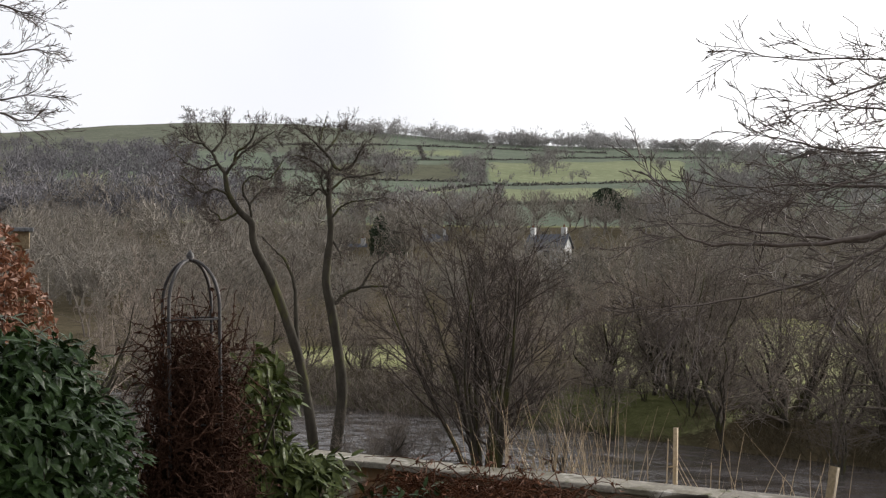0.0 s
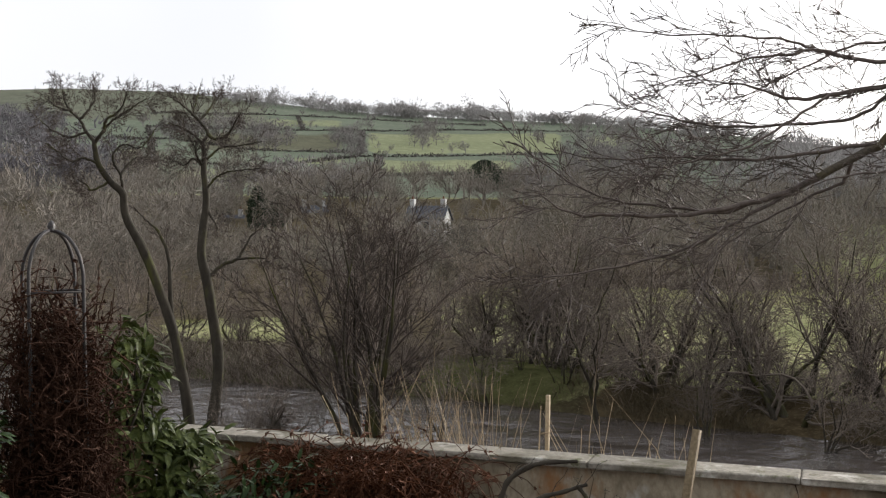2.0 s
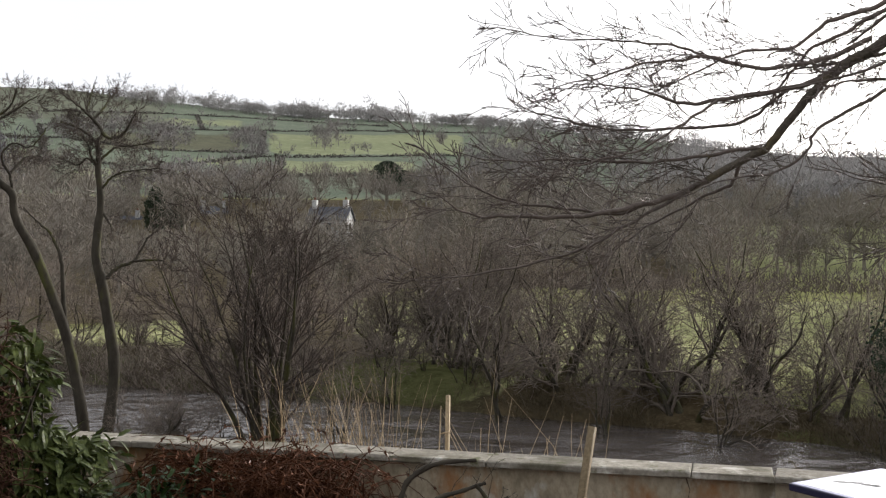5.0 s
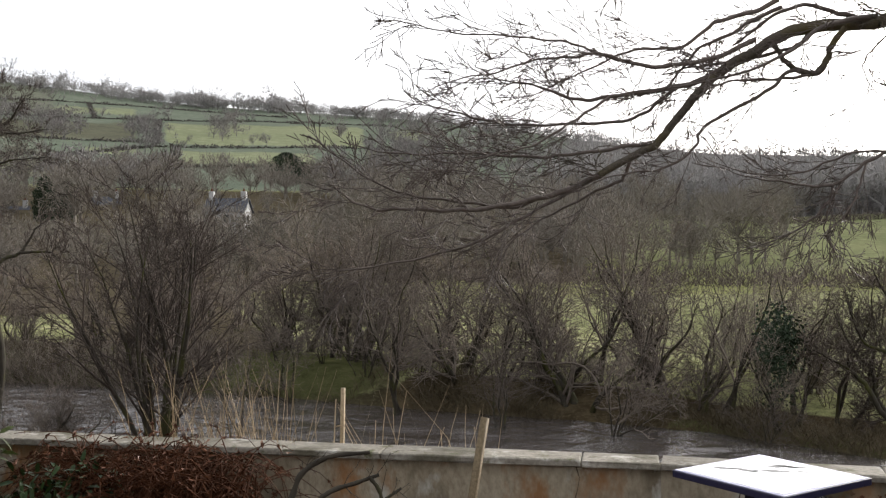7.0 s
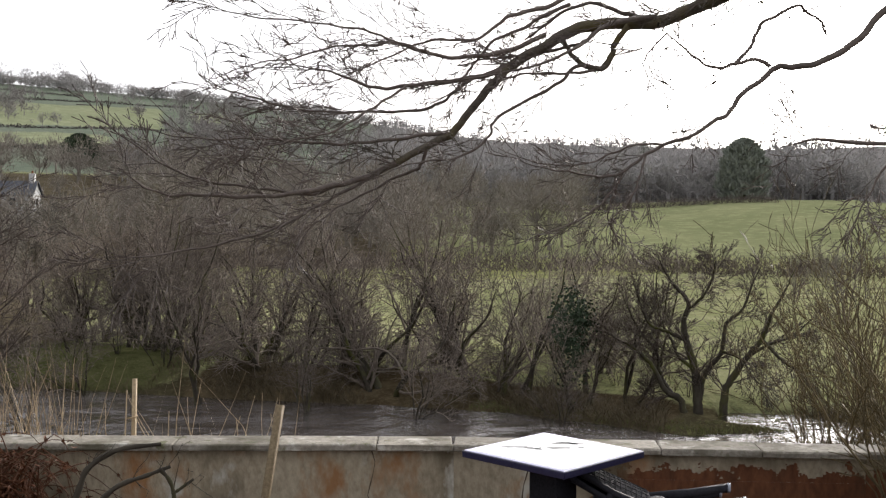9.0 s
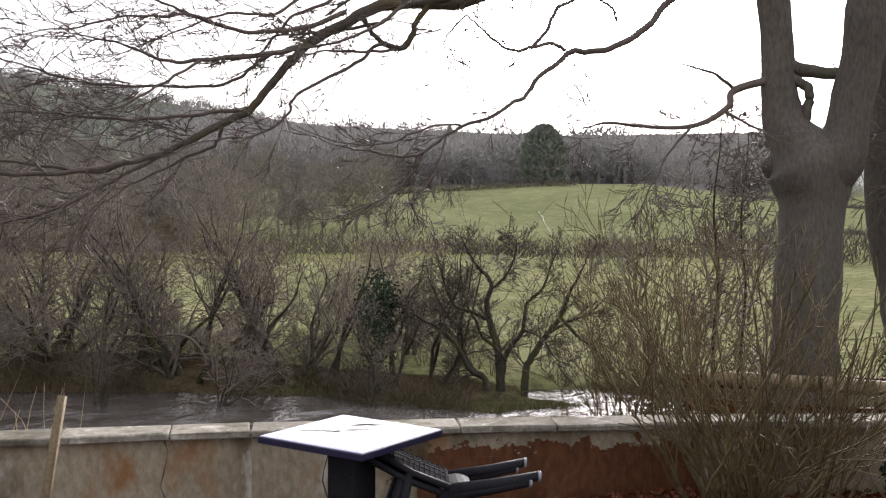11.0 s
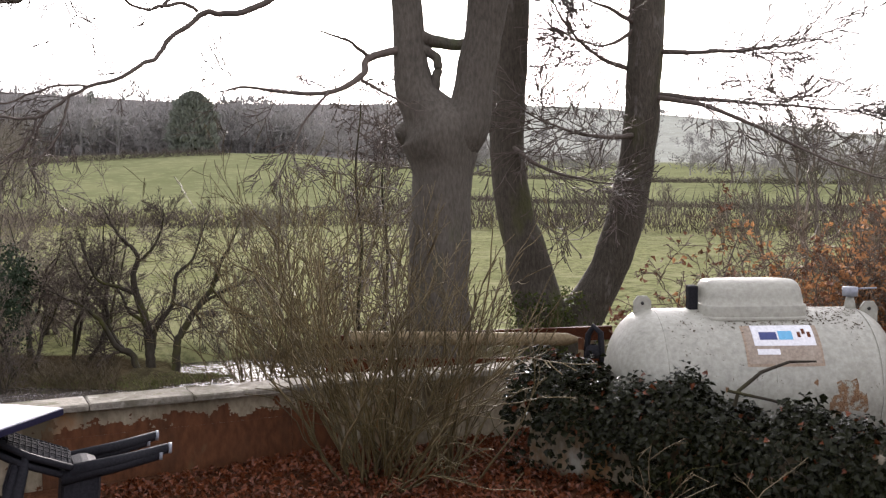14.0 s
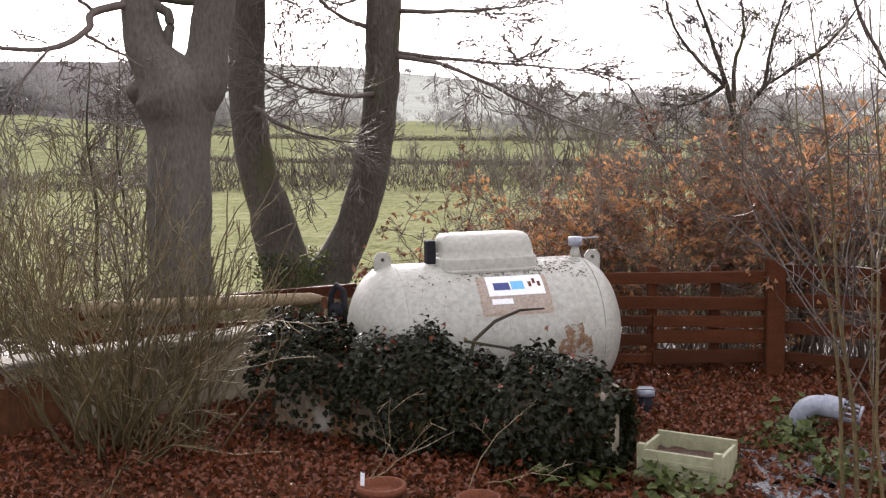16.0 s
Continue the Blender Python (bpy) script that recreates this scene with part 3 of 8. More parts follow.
def height(x, y):
    """Height of the ground at arrays x, y."""
    x, y = np.asarray(x, float), np.asarray(y, float)
    a, b = (x - y) / 2 ** 0.5, (x + y) / 2 ** 0.5
    bf, bn, be = np.interp(a, A_FAR, B_FAR), np.interp(a, A_NEAR, B_NEAR), np.interp(a, A_EDGE, B_EDGE)
    r, az = np.hypot(x, y), np.degrees(np.arctan2(x, y))
    rip = 0.18 * np.sin(x * 0.21 + 1.3) * np.cos(y * 0.17) + 0.1 * np.sin(x * 0.53 + y * 0.41)
    # beyond the river
    top = 1.8 + 900 * np.tan(np.radians(np.interp(az, AZ_SKY, EL_SKY)))
    mid = np.interp(az, [-60, 10, 25, 36, 44, 50, 56, 62, 90], [16, 13, 8, 6.6, 8.2, 8.0, 5.2, 3.2, 2.5])
    roll = 1.5 * np.sin(x * 0.013 + 0.5) * np.sin(y * 0.011)
    z = -3.35 + 0.35 * smooth((r - 60) / 80)
    z = z + (mid + 3.0) * smooth((r - 120) / 150)
    z = z + (top - mid) * np.clip((r - 270) / 630, 0, 1) ** 1.15 + roll * smooth((r - 150) / 200)
    z = np.where(r > 900, top - 25 * smooth((r - 900) / 600), z)
    rise = np.interp(a, [-14, -8, 3, 6], [3.2, 9.0, 9.0, 4.0])
    far = WATER - 0.75 + (z + rip * 0.5 - WATER + 0.75) * (0.48 * smooth((b - bf + 0.8) / 1.6) + 0.52 * smooth((b - bf) / rise))
    for (x0, y0), (x1, y1) in (((24.4, 24.5), (25.2, 23.6)), ((25.2, 23.6), (25.6, 20.0))):
        u = np.clip(((x - x0) * (x1 - x0) + (y - y0) * (y1 - y0)) / ((x1 - x0) ** 2 + (y1 - y0) ** 2), 0, 1)
        far = far - 1.5 * np.exp(-((np.hypot(x - x0 - u * (x1 - x0), y - y0 - u * (y1 - y0)) / 0.8) ** 2))
    bed = WATER - 0.8
    u = np.clip((b - be) / np.maximum(bn - be, 1), 0, 1)
    slope = -0.35 + (bed + 0.35) * smooth(u * 1.02)
    near = np.where(b < be, 0.0, np.where(b < be + 0.35, -0.35 * (b - be) / 0.35, slope + rip * smooth(u * 3) * (u < 0.9)))
    return np.where(b > bf - 0.8, far, np.where(b > bn, bed, near))


def h1(x, y):
    return float(height(x, y))


def polar(az, r):
    return r * math.sin(radians(az)), r * math.cos(radians(az))

# ---- ground sheet, from the garden to the far ridge ----
rs = np.concatenate([np.arange(0.35, 14, 0.35), np.arange(14, 60, 0.7), np.geomspace(60, 3800, 110)])
fan = np.concatenate([np.arange(-60, 114.5, 0.7), np.arange(115, 299, 2.5)])
R_, A_ = np.meshgrid(rs, np.radians(fan), indexing="ij")
GX, GY = R_ * np.sin(A_), R_ * np.cos(A_)
nf = len(fan)
gv = np.stack([GX, GY, height(GX, GY)], -1).reshape(-1, 3)
gi, gj = np.meshgrid(np.arange(len(rs) - 1) * nf, np.arange(nf), indexing="ij")
gk = (gj + 1) % nf
gq = np.stack([gi + nf + gj, gi + nf + gk, gi + gk, gi + gj], -1).reshape(-1, 4)
gv = np.vstack([gv, [(0, 0, 0)]])
mid_ring = np.arange(0, nf - 1, 2)
gq = np.vstack([gq, np.stack([np.full_like(mid_ring, len(gv) - 1), mid_ring, mid_ring + 1, (mid_ring + 2) % nf], -1)])
ground_me = mesh_of("ground", gv, gq, M["ground"])
gx, gy = gv[:, 0], gv[:, 1]
ga, gb, gr, gaz = (gx - gy) / 2 ** 0.5, (gx + gy) / 2 ** 0.5, np.hypot(gx, gy), np.degrees(np.arctan2(gx, gy))
over = gb - np.interp(ga, A_FAR, B_FAR)
below = np.interp(ga, A_EDGE, B_EDGE) - gb
gel = np.degrees(np.arctan2(gv[:, 2] - 1.82, gr))
field = np.zeros(len(gr))
heath = np.zeros(len(gr))
for az0, az1, e0, e1, k in ((2.1, 13.5, 4.9, 6.15, 1.0), (3.0, 11, 3.9, 4.7, 0.9), (-9, 1.6, 6.3, 6.9, 0.6), (-20, -13.5, 4.2, 5.3, 0.75), (-8, -1, 3.0, 4.1, 0.8), (-12, -9, 4.4, 5.2, 0.55), (14, 17.5, 5.2, 6.0, 0.7), (-2, 2, 4.3, 4.8, 0.7)):
    field = np.maximum(field, k * smooth((gaz - az0) / 0.7) * smooth((az1 - gaz) / 0.7) * smooth((gel - e0) / 0.15) * smooth((e1 - gel) / 0.15) * (gr > 240))
for az0, az1, e0, e1, k in ((-7, 1.4, 5.0, 6.1, 0.8), (-26, -20, 4.5, 7, 0.7), (13, 20, 3.2, 5.0, 0.9)):
    heath = np.maximum(heath, k * smooth((gaz - az0) / 0.7) * smooth((az1 - gaz) / 0.7) * smooth((gel - e0) / 0.15) * smooth((e1 - gel) / 0.15) * (gr > 240))
shares = dict(
    meadow=field,
    rough=heath,
    # pale, slope, moor and misty set in by distance, as haze would
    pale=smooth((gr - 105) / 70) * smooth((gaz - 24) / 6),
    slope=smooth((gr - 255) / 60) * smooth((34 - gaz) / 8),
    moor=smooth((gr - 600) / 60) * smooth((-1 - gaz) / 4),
    wood=(1 - smooth((gaz + 9) / 1.5) * smooth((-1.2 - gaz) / 1.2) * smooth((gr - 52) / 4) * smooth((76 - gr) / 5)) * np.maximum(smooth((over - 5) / 3) * smooth((300 - gr) / 40) * smooth((10 + 2 * np.sin(gr * 0.06) - gaz) / 3), smooth((gr - 112) / 12) * smooth((300 - gr) / 40) * smooth((27 - gaz) / 3)),
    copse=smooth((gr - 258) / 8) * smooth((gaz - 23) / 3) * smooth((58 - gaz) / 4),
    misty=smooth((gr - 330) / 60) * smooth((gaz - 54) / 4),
    earth=np.maximum(smooth((1.4 - over) / 0.9), smooth((5.5 - over) / 3.0) * np.maximum(0.56, np.maximum(smooth((ga + 21) / 3), smooth((-28.5 - ga) / 2)) * 0.8)) * (gaz < 112),
    lush=smooth(over / 0.8) * smooth((9.5 - over) / 4.0) * smooth((-17.5 - ga) / 6) * (gaz < 112),
    litter=smooth(over / 0.5) * smooth((4.8 - over) / 1.6) * smooth((ga + 20.5) / 2) * smooth((-1.5 - ga) / 1.5) * (gaz < 112),
    garden=np.maximum(smooth((below + 0.35) / 0.25), (gr < 7) * 1.0),
)
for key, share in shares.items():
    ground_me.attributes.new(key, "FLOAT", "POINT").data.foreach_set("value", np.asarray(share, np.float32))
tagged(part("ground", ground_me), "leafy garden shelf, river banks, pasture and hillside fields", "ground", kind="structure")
wv = [(-150, -60, WATER), (60, -60, WATER), (60, 130, WATER), (-150, 130, WATER)]
tagged(part("river", mesh_of("river", wv, [(0, 1, 2, 3)], M["water"])), "brown swollen river flowing past flooded tree bases", "water", kind="structure")
EYE0 = (0.13, 0.32, 1.82)


def spot(az, el, start=230.0):
    """Where the hillside is met in a direction of that bearing and elevation."""
    r = np.arange(start, 905, 2.0)
    x, y = r * math.sin(radians(az)), r * math.cos(radians(az))
    e = np.degrees(np.arctan2(height(x, y) - EYE0[2], r))
    k = int(np.argmax(e >= el)) if (e >= el).any() else len(r) - 1
    return x[k], y[k], r[k]

# ---- bare trees ----
SPEC_BUSH = dict(kids=[8, 5, 4], ratio=(0.36, 0.6), angle=(22, 62), wander=0.19, lift=0.025, step=[0.7, 0.7, 1.1, 1.1], tip=0.008)
SPEC_BANK = dict(kids=[9, 6, 4], ratio=(0.34, 0.62), angle=(24, 64), wander=0.19, lift=0.03, step=[0.6, 0.5, 0.6, 0.6], tip=0.0075, start=0.2)
SPEC_FAN = dict(kids=[12, 7, 5], ratio=(0.26, 0.46), angle=(18, 56), wander=0.09, lift=0.03, step=[1.0, 0.8, 0.9, 0.9], tip=0.009, start=0.25)
SPEC_WOOD = dict(kids=[7, 5, 3], ratio=(0.32, 0.55), angle=(20, 58), wander=0.14, lift=0.045, step=[2.2, 2.0, 3.0, 3.0], tip=0.022)
SPEC_CROOK = dict(kids=[8, 6, 3], ratio=(0.45, 0.7), angle=(30, 75), wander=0.24, lift=0.035, step=[0.4, 0.4, 0.4, 0.5], tip=0.009, start=0.12)
SPEC_ALDER = dict(kids=[17, 6, 4], ratio=(0.35, 0.62), angle=(22, 62), wander=0.13, lift=0.02, step=[0.3, 0.22, 0.2, 0.2], tip=0.0058)


def bare_tree(seed, size, stems, spread, S, thick=0.022):
    """Trunks and crown of one leafless tree of about that height."""
    rng = np.random.default_rng(seed)
    trunk, crown = [], []
    for k in range(stems):
        a = rng.uniform(0, 2 * math.pi)
        tilt = rng.uniform(0.15, 1) * spread
        d = np.array([math.cos(a) * tilt, math.sin(a) * tilt, 1.0])
        own = []
        limb(own, rng, np.array([math.cos(a), math.sin(a), 0]) * 0.12 * stems ** 0.5 - np.array([0, 0, 0.4]), d, size * rng.uniform(0.62, 0.8), size * thick * rng.uniform(0.7, 1.1) / stems ** 0.25, 0, S)
        trunk.append(own[0])
        crown += own[1:]
    return trunk, crown


def tree_thing(name, seed, size, stems, spread, S, mats, label, category, thick=0.022):
    trunk, crown = bare_tree(seed, size, stems, spread, S, thick)
    ob = empty(name, Matrix(), label, category)
    for ln in trunk:
        part("trunk", mesh_of("trunk", *tubes([ln]), mats[0]), parent=ob)
    part("crown", mesh_of("crown", *tubes(crown), mats[1]), parent=ob)
    return ob


def put_tree(proto, x, y, turn, scale, group, label=""):
    ob = copy_thing(proto, pose(x, y, h1(x, y), 0, 0, turn))
    ob.scale = (scale, scale, scale)
    return tagged(ob, label, group=group)


rng = np.random.default_rng(5)
bank = [tree_thing(name, 20 + i, size, stems, spread, SPEC, (M["moss_bark"], M["bank_twig"]), label, "tree", thick)
        for i, (name, size, stems, spread, SPEC, thick, label) in enumerate([
            ("alder_tree", 8.5, 4, 0.5, SPEC_BANK, 0.016, "leafless alder on the river bank with mossy stems"), ("willow_tree", 7.5, 5, 0.6, SPEC_BANK, 0.015, "leafless willow clump with several leaning grey stems"),
            ("alder_tree", 9.0, 3, 0.35, SPEC_BANK, 0.017, "tall leafless alder with dark upright stems"), ("hazel_tree", 6.5, 6, 0.8, SPEC_BUSH, 0.013, "spreading bare hazel with fine brown twigs")])]
fan = tree_thing("hazel_tree", 47, 11.0, 11, 0.27, SPEC_FAN, (M["moss_bark"], M["alder_twig"]), "tall many-stemmed hazel rising in a fan from the water", "tree", 0.02)
crook = tree_thing("thorn_tree", 33, 6.2, 4, 1.0, SPEC_CROOK, (M["moss_bark"], M["bank_twig"]), "gnarled bare thorn tree with twisting mossy limbs", "tree", 0.036)
wood = [tree_thing("woodland_tree", 60 + i, s, n, sp, SPEC_WOOD, (M["bank_twig"], M["wood_twig"]), "bare brown winter tree in the valley wood", "tree", 0.014) for i, (s, n, sp) in enumerate([(11, 3, 0.35), (9.5, 5, 0.5), (13, 2, 0.22)])]

rngu = np.random.default_rng(31)
# far bank belt, from up the river down to the point of the bank
for k in range(76):
    a = -47 + k * 0.575 + rng.uniform(-0.3, 0.3)
    off = rng.uniform(2.4, 7.5)
    turn, pick, size = rng.uniform(0, 360), int(rng.integers(0, 4)), rng.uniform(0, 1)
    if a < -29.5:
        if k % 2:
            continue
        off += 1.5
    if -31 < a < -22:
        off += 2.6
    b = np.interp(a, A_FAR, B_FAR) + off
    big = 0.5 + 0.2 * size if a < -29.5 else 0.76 + 0.25 * size if a < -20 else 0.8 + 0.26 * size if a < -9 else 0.66 + 0.2 * size
    if a > -21:
        if k % 3 == 2:
            continue
        pick = (0, 2, 0, 2)[pick]
    put_tree(crook if k % 3 == 1 else bank[pick if k % 4 else 2], (a + b) / 2 ** 0.5, (b - a) / 2 ** 0.5, turn, big, "trees along the far bank")
put_tree(crook, 15.6, 33.0, 130, 1.0, "trees along the far bank")
# low scrub under them at the meadow's edge
for k in range(22):
    a = -29 + k * 1.3 + rngu.uniform(-0.4, 0.4)
    b = np.interp(a, A_FAR, B_FAR) + rngu.uniform(2.2, 6.0)
    put_tree(bank[(1, 3, 2, 3)[k % 4]], (a + b) / 2 ** 0.5, (b - a) / 2 ** 0.5, rngu.uniform(0, 360), rngu.uniform(0.22, 0.36), "scrub along the far bank", "low bare scrub under the bank trees")
put_tree(bank[2], 20.6, 27.9, 15, 0.5, "trees along the far bank")
# drowned bushes standing in the water's edge
for x, y, s, t in [(12.2, 32.0, 0.5, 0), (14.8, 29.4, 0.55, 1), (9.6, 35.2, 0.75, 2), (18.4, 26.4, 0.4, 3), (6.6, 39.0, 0.6, 1), (-1.6, 33.8, 0.34, 3), (-2.2, 32.6, 0.28, 3), (0.2, 34.2, 0.3, 3)]:
    o = put_tree(bank[t], x, y, rng.uniform(0, 360), s, "bushes in the flooded edge", "bare bush standing in the flooded river edge")
    o.location.z = WATER - 0.1
for x, y, s, turn in [(-1.9, 33.0, 0.42, 20), (-0.9, 33.4, 0.36, 150), (-2.6, 32.2, 0.3, 250)]:
    o = put_tree(crook, x, y, turn, s, "bushes in the flooded edge", "tangled dark branches lying in the flooded edge")
    o.location.z = WATER - 0.1
# the near bank below the garden
near_spots = [(-9.5, 36.5, 0.95, 0), (-13, 38, 1.0, 2), (-16, 33, 0.9, 1), (-12, 30, 0.8, 3), (-18, 28, 0.9, 0), (-8, 30, 0.62, 3), (-21, 36, 1.05, 2), (-15, 24, 0.75, 3), (-24, 30, 1.0, 0), (-10.5, 24, 0.5, 1), (-19, 22, 0.8, 2), (-6.3, 36.5, 0.55, 3), (3.6, 30.5, 0.6, 2)]
for x, y, s, t in near_spots:
    put_tree(bank[t], x, y, rng.uniform(0, 360), s, "trees on the near bank")
fan.location = (1.5, 33.2, h1(1.5, 33.2) - 0.1)
tagged(fan, group="trees on the near bank")
for az, r, s, t in [(-11.5, 50, 0.75, 3), (-10, 55, 0.8, 1), (-8.5, 50, 0.6, 3), (-12.8, 56, 0.85, 2), (-14.5, 52, 0.8, 1), (-16, 56, 0.9, 0), (-18, 52, 0.8, 3), (-9.2, 60, 0.8, 2), (3.0, 56, 0.6, 3), (5.0, 60, 0.7, 0), (1.5, 60, 0.7, 1), (6.5, 58, 0.6, 3)]:
    put_tree(bank[t], *polar(az, r), rng.uniform(0, 360), s, "trees along the far bank")
# woods on the valley floor beyond
for k in range(66):
    az = rng.uniform(-33, 9)
    r = (54 if az < -9 else 62) + 66 * rng.uniform(0, 1)
    x, y = polar(az, r)
    turn, size = rng.uniform(0, 360), rng.uniform(0.55, 0.85)
    if (x + y) / 2 ** 0.5 < np.interp((x - y) / 2 ** 0.5, A_FAR, B_FAR) + 8 or (-8.5 < az < -1.2 and r < 78):
        continue
    put_tree(wood[k % 3], x, y, turn, size, "valley wood")
for az, r, s, t in [(4.6, 128, 0.75, 0), (5.6, 140, 0.8, 2), (6.6, 132, 0.72, 1), (7.3, 145, 0.8, 0), (5.1, 150, 0.62, 1), (5.0, 150, 0.78, 0), (5.55, 148, 0.82, 1), (6.2, 152, 0.6, 2), (4.4, 150, 0.8, 1), (7.0, 155, 0.8, 0), (5.2, 138, 0.8, 0), (5.9, 134, 0.72, 1), (6.5, 140, 0.8, 2), (-5.6, 160, 0.9, 1), (-5.0, 165, 0.9, 0), (-4.4, 168, 0.8, 2), (-6.2, 162, 0.85, 0), (5.3, 162, 0.5, 0), (6.1, 160, 0.5, 1), (6.7, 163, 0.5, 2), (5.7, 156, 0.5, 1)]:
    put_tree(wood[t], *polar(az, r), rng.uniform(0, 360), s, "valley wood")
for az, r, s, t in [(13, 104, 0.62, 0), (15.5, 108, 0.7, 1), (18, 102, 0.6, 2), (20.5, 106, 0.72, 0), (22.5, 104, 0.6, 1), (25, 108, 0.6, 0), (33.5, 132, 0.66, 0)]:
    put_tree(wood[t], *polar(az, r), rng.uniform(0, 360), s, "valley wood")
# single trees out in the meadows
for az, r, s, t in [(31.1, 150, 0.9, 0), (27.5, 140, 0.7, 1), (53.6, 47, 0.72, 2), (55.2, 50, 0.6, 2), (49.5, 60, 0.55, 1), (77.2, 60, 1.2, 0), (79.3, 64, 1.05, 0), (81.5, 66, 0.95, 1), (83.5, 60, 0.8, 2), (85.5, 62, 0.9, 0), (88.5, 58, 0.9, 1), (75, 70, 0.6, 1), (47, 75, 0.5, 1), (73, 78, 0.55, 0), (87, 55, 0.8, 0), (91, 52, 0.8, 1), (70, 110, 0.6, 0), (75, 120, 0.6, 2), (66, 115, 0.5, 1)]:
    x, y = polar(az, r)
    put_tree(wood[t], x, y, rng.uniform(0, 360), s, "meadow trees", "bare winter tree standing in the meadow")
for k, ob in enumerate(bank + wood + [crook]):
    x, y = polar(-40 - 4 * k, 75)
    ob.location = (x, y, h1(x, y))

# the two tall alders at the water, with their crooked limbs
rnga = np.random.default_rng(14)


def tall_alder(label, points, thick):
    ob = empty("alder_tree", Matrix(), label, "tree", "tall alders at the water")
    part("trunk", mesh_of("trunk", *trunk_of([(*p, r) for p, r in zip(points, np.linspace(thick, 0.07, len(points)))], 60, 10, len(label)), M["moss_bark"]), parent=ob)
    return ob, []


def alder_limb(tree, points, thick=0.05, reach=1.5, kids=(20, 6, 4), tip=0.005):
    """One crooked limb; its twigs are kept for the tree's crown."""
    ob, twigs = tree
    S = spline([(*p, r) for p, r in zip(points, np.linspace(thick, 0.014, len(points)))], 7 * len(points))
    S[:, :3] += rnga.normal(0, 0.01, (len(S), 3))
    D = np.gradient(S[:, :3], axis=0)
    D /= np.linalg.norm(D, axis=1)[:, None]
    part("limb", mesh_of("limb", *tubes([(S[:, :3], S[:, 3], 7)]), M["moss_bark"]), parent=ob)
    sprout(twigs, rnga, list(S[:, :3]), list(S[:, 3] * 0.5), list(D), reach, 0, dict(SPEC_ALDER, kids=list(kids), tip=tip), 0.15)


def alder_crown(tree):
    part("crown", mesh_of("crown", *tubes(tree[1]), M["alder_twig"]), parent=tree[0])


leaning = tall_alder("tall leaning alder with a mossy trunk and cones", [(-4.05, 34.16, -5), (-4.05, 34.16, -4.01), (-4.18, 34.14, -2.91), (-4.52, 34.1, -1.07), (-4.98, 34.03, 0.4), (-5.47, 33.96, 1.68), (-5.88, 33.88, 2.49), (-6.02, 33.86, 2.96), (-6.06, 33.85, 3.42), (-6.42, 33.78, 3.78), (-6.77, 33.71, 4.33), (-6.86, 33.69, 4.78), (-6.9, 33.69, 5.05)], 0.19)
alder_limb(leaning, [(-6.9, 33.69, 5.05), (-7.15, 33.76, 5.34), (-7.36, 33.84, 5.71), (-7.65, 33.9, 5.99), (-7.85, 33.98, 6.37), (-7.94, 34.09, 6.81)], 0.06)
alder_limb(leaning, [(-6.86, 33.69, 5), (-6.57, 33.57, 5.41), (-6.46, 33.4, 5.66), (-6.06, 33.29, 5.92), (-5.86, 33.15, 6.26), (-5.71, 32.99, 6.6)], 0.06)
alder_limb(leaning, [(-7.11, 33.64, 5.31), (-7.61, 33.75, 5.15), (-8.14, 33.85, 5.34), (-8.58, 33.96, 5.69)], 0.045)
alder_limb(leaning, [(-6.65, 33.74, 5.3), (-6.37, 33.75, 5.67), (-6.03, 33.78, 5.89), (-5.61, 33.81, 6.21), (-5.32, 33.82, 6.41)], 0.045)
alder_limb(leaning, [(-6.06, 33.85, 3.48), (-6.11, 33.78, 3.97), (-6.27, 33.68, 4.32), (-6.3, 33.61, 4.59), (-6.11, 33.58, 4.86), (-5.84, 33.56, 4.92), (-5.56, 33.54, 4.81), (-5.28, 33.52, 4.99), (-4.98, 33.5, 5.44)], 0.045)
alder_limb(leaning, [(-6.12, 33.84, 4.01), (-5.94, 34.14, 4.34), (-5.75, 34.45, 4.59), (-5.58, 34.75, 4.6)], 0.045)
alder_limb(leaning, [(-6.77, 33.71, 4.33), (-7.17, 33.43, 4.49), (-7.46, 33.16, 4.36), (-7.76, 32.89, 4.6), (-8.08, 32.61, 4.86)], 0.045)
alder_limb(leaning, [(-6.42, 33.78, 3.78), (-6.96, 33.77, 3.51), (-7.16, 33.82, 3.69), (-7.44, 33.86, 3.84)], 0.045)
alder_limb(leaning, [(-7.3, 33.6, 5.68), (-7.03, 33.77, 6.07), (-6.91, 33.9, 6.42), (-6.97, 33.99, 6.73)], 0.045)
alder_limb(leaning, [(-7.56, 33.54, 5.95), (-7.83, 33.14, 5.99), (-8, 32.75, 6.15)], 0.045)
alder_limb(leaning, [(-4.57, 34.09, -0.7), (-4.66, 34.26, 0.67), (-4.76, 34.42, 1.5), (-5.06, 34.55, 2.21), (-5.4, 34.68, 2.52), (-5.89, 34.77, 3.03)], 0.085, 1.2, (9, 5, 3))
alder_crown(leaning)
upright = tall_alder("tall upright alder with dark twisting limbs", [(-3.31, 33.54, -5), (-3.31, 33.54, -4.08), (-3.08, 33.56, -2.1), (-3.22, 33.55, -0.66), (-3.44, 33.53, 0.69), (-3.6, 33.51, 1.51), (-3.55, 33.52, 2.23), (-3.46, 33.52, 2.96), (-3.46, 33.52, 3.5), (-3.52, 33.52, 4.05), (-3.51, 33.52, 4.59), (-3.54, 33.52, 4.99)], 0.2)
alder_limb(upright, [(-3.54, 33.52, 4.99), (-3.41, 33.65, 5.33), (-3.68, 33.75, 5.71), (-3.88, 33.85, 5.99), (-3.8, 33.98, 6.38), (-3.69, 34.12, 6.83)], 0.06)
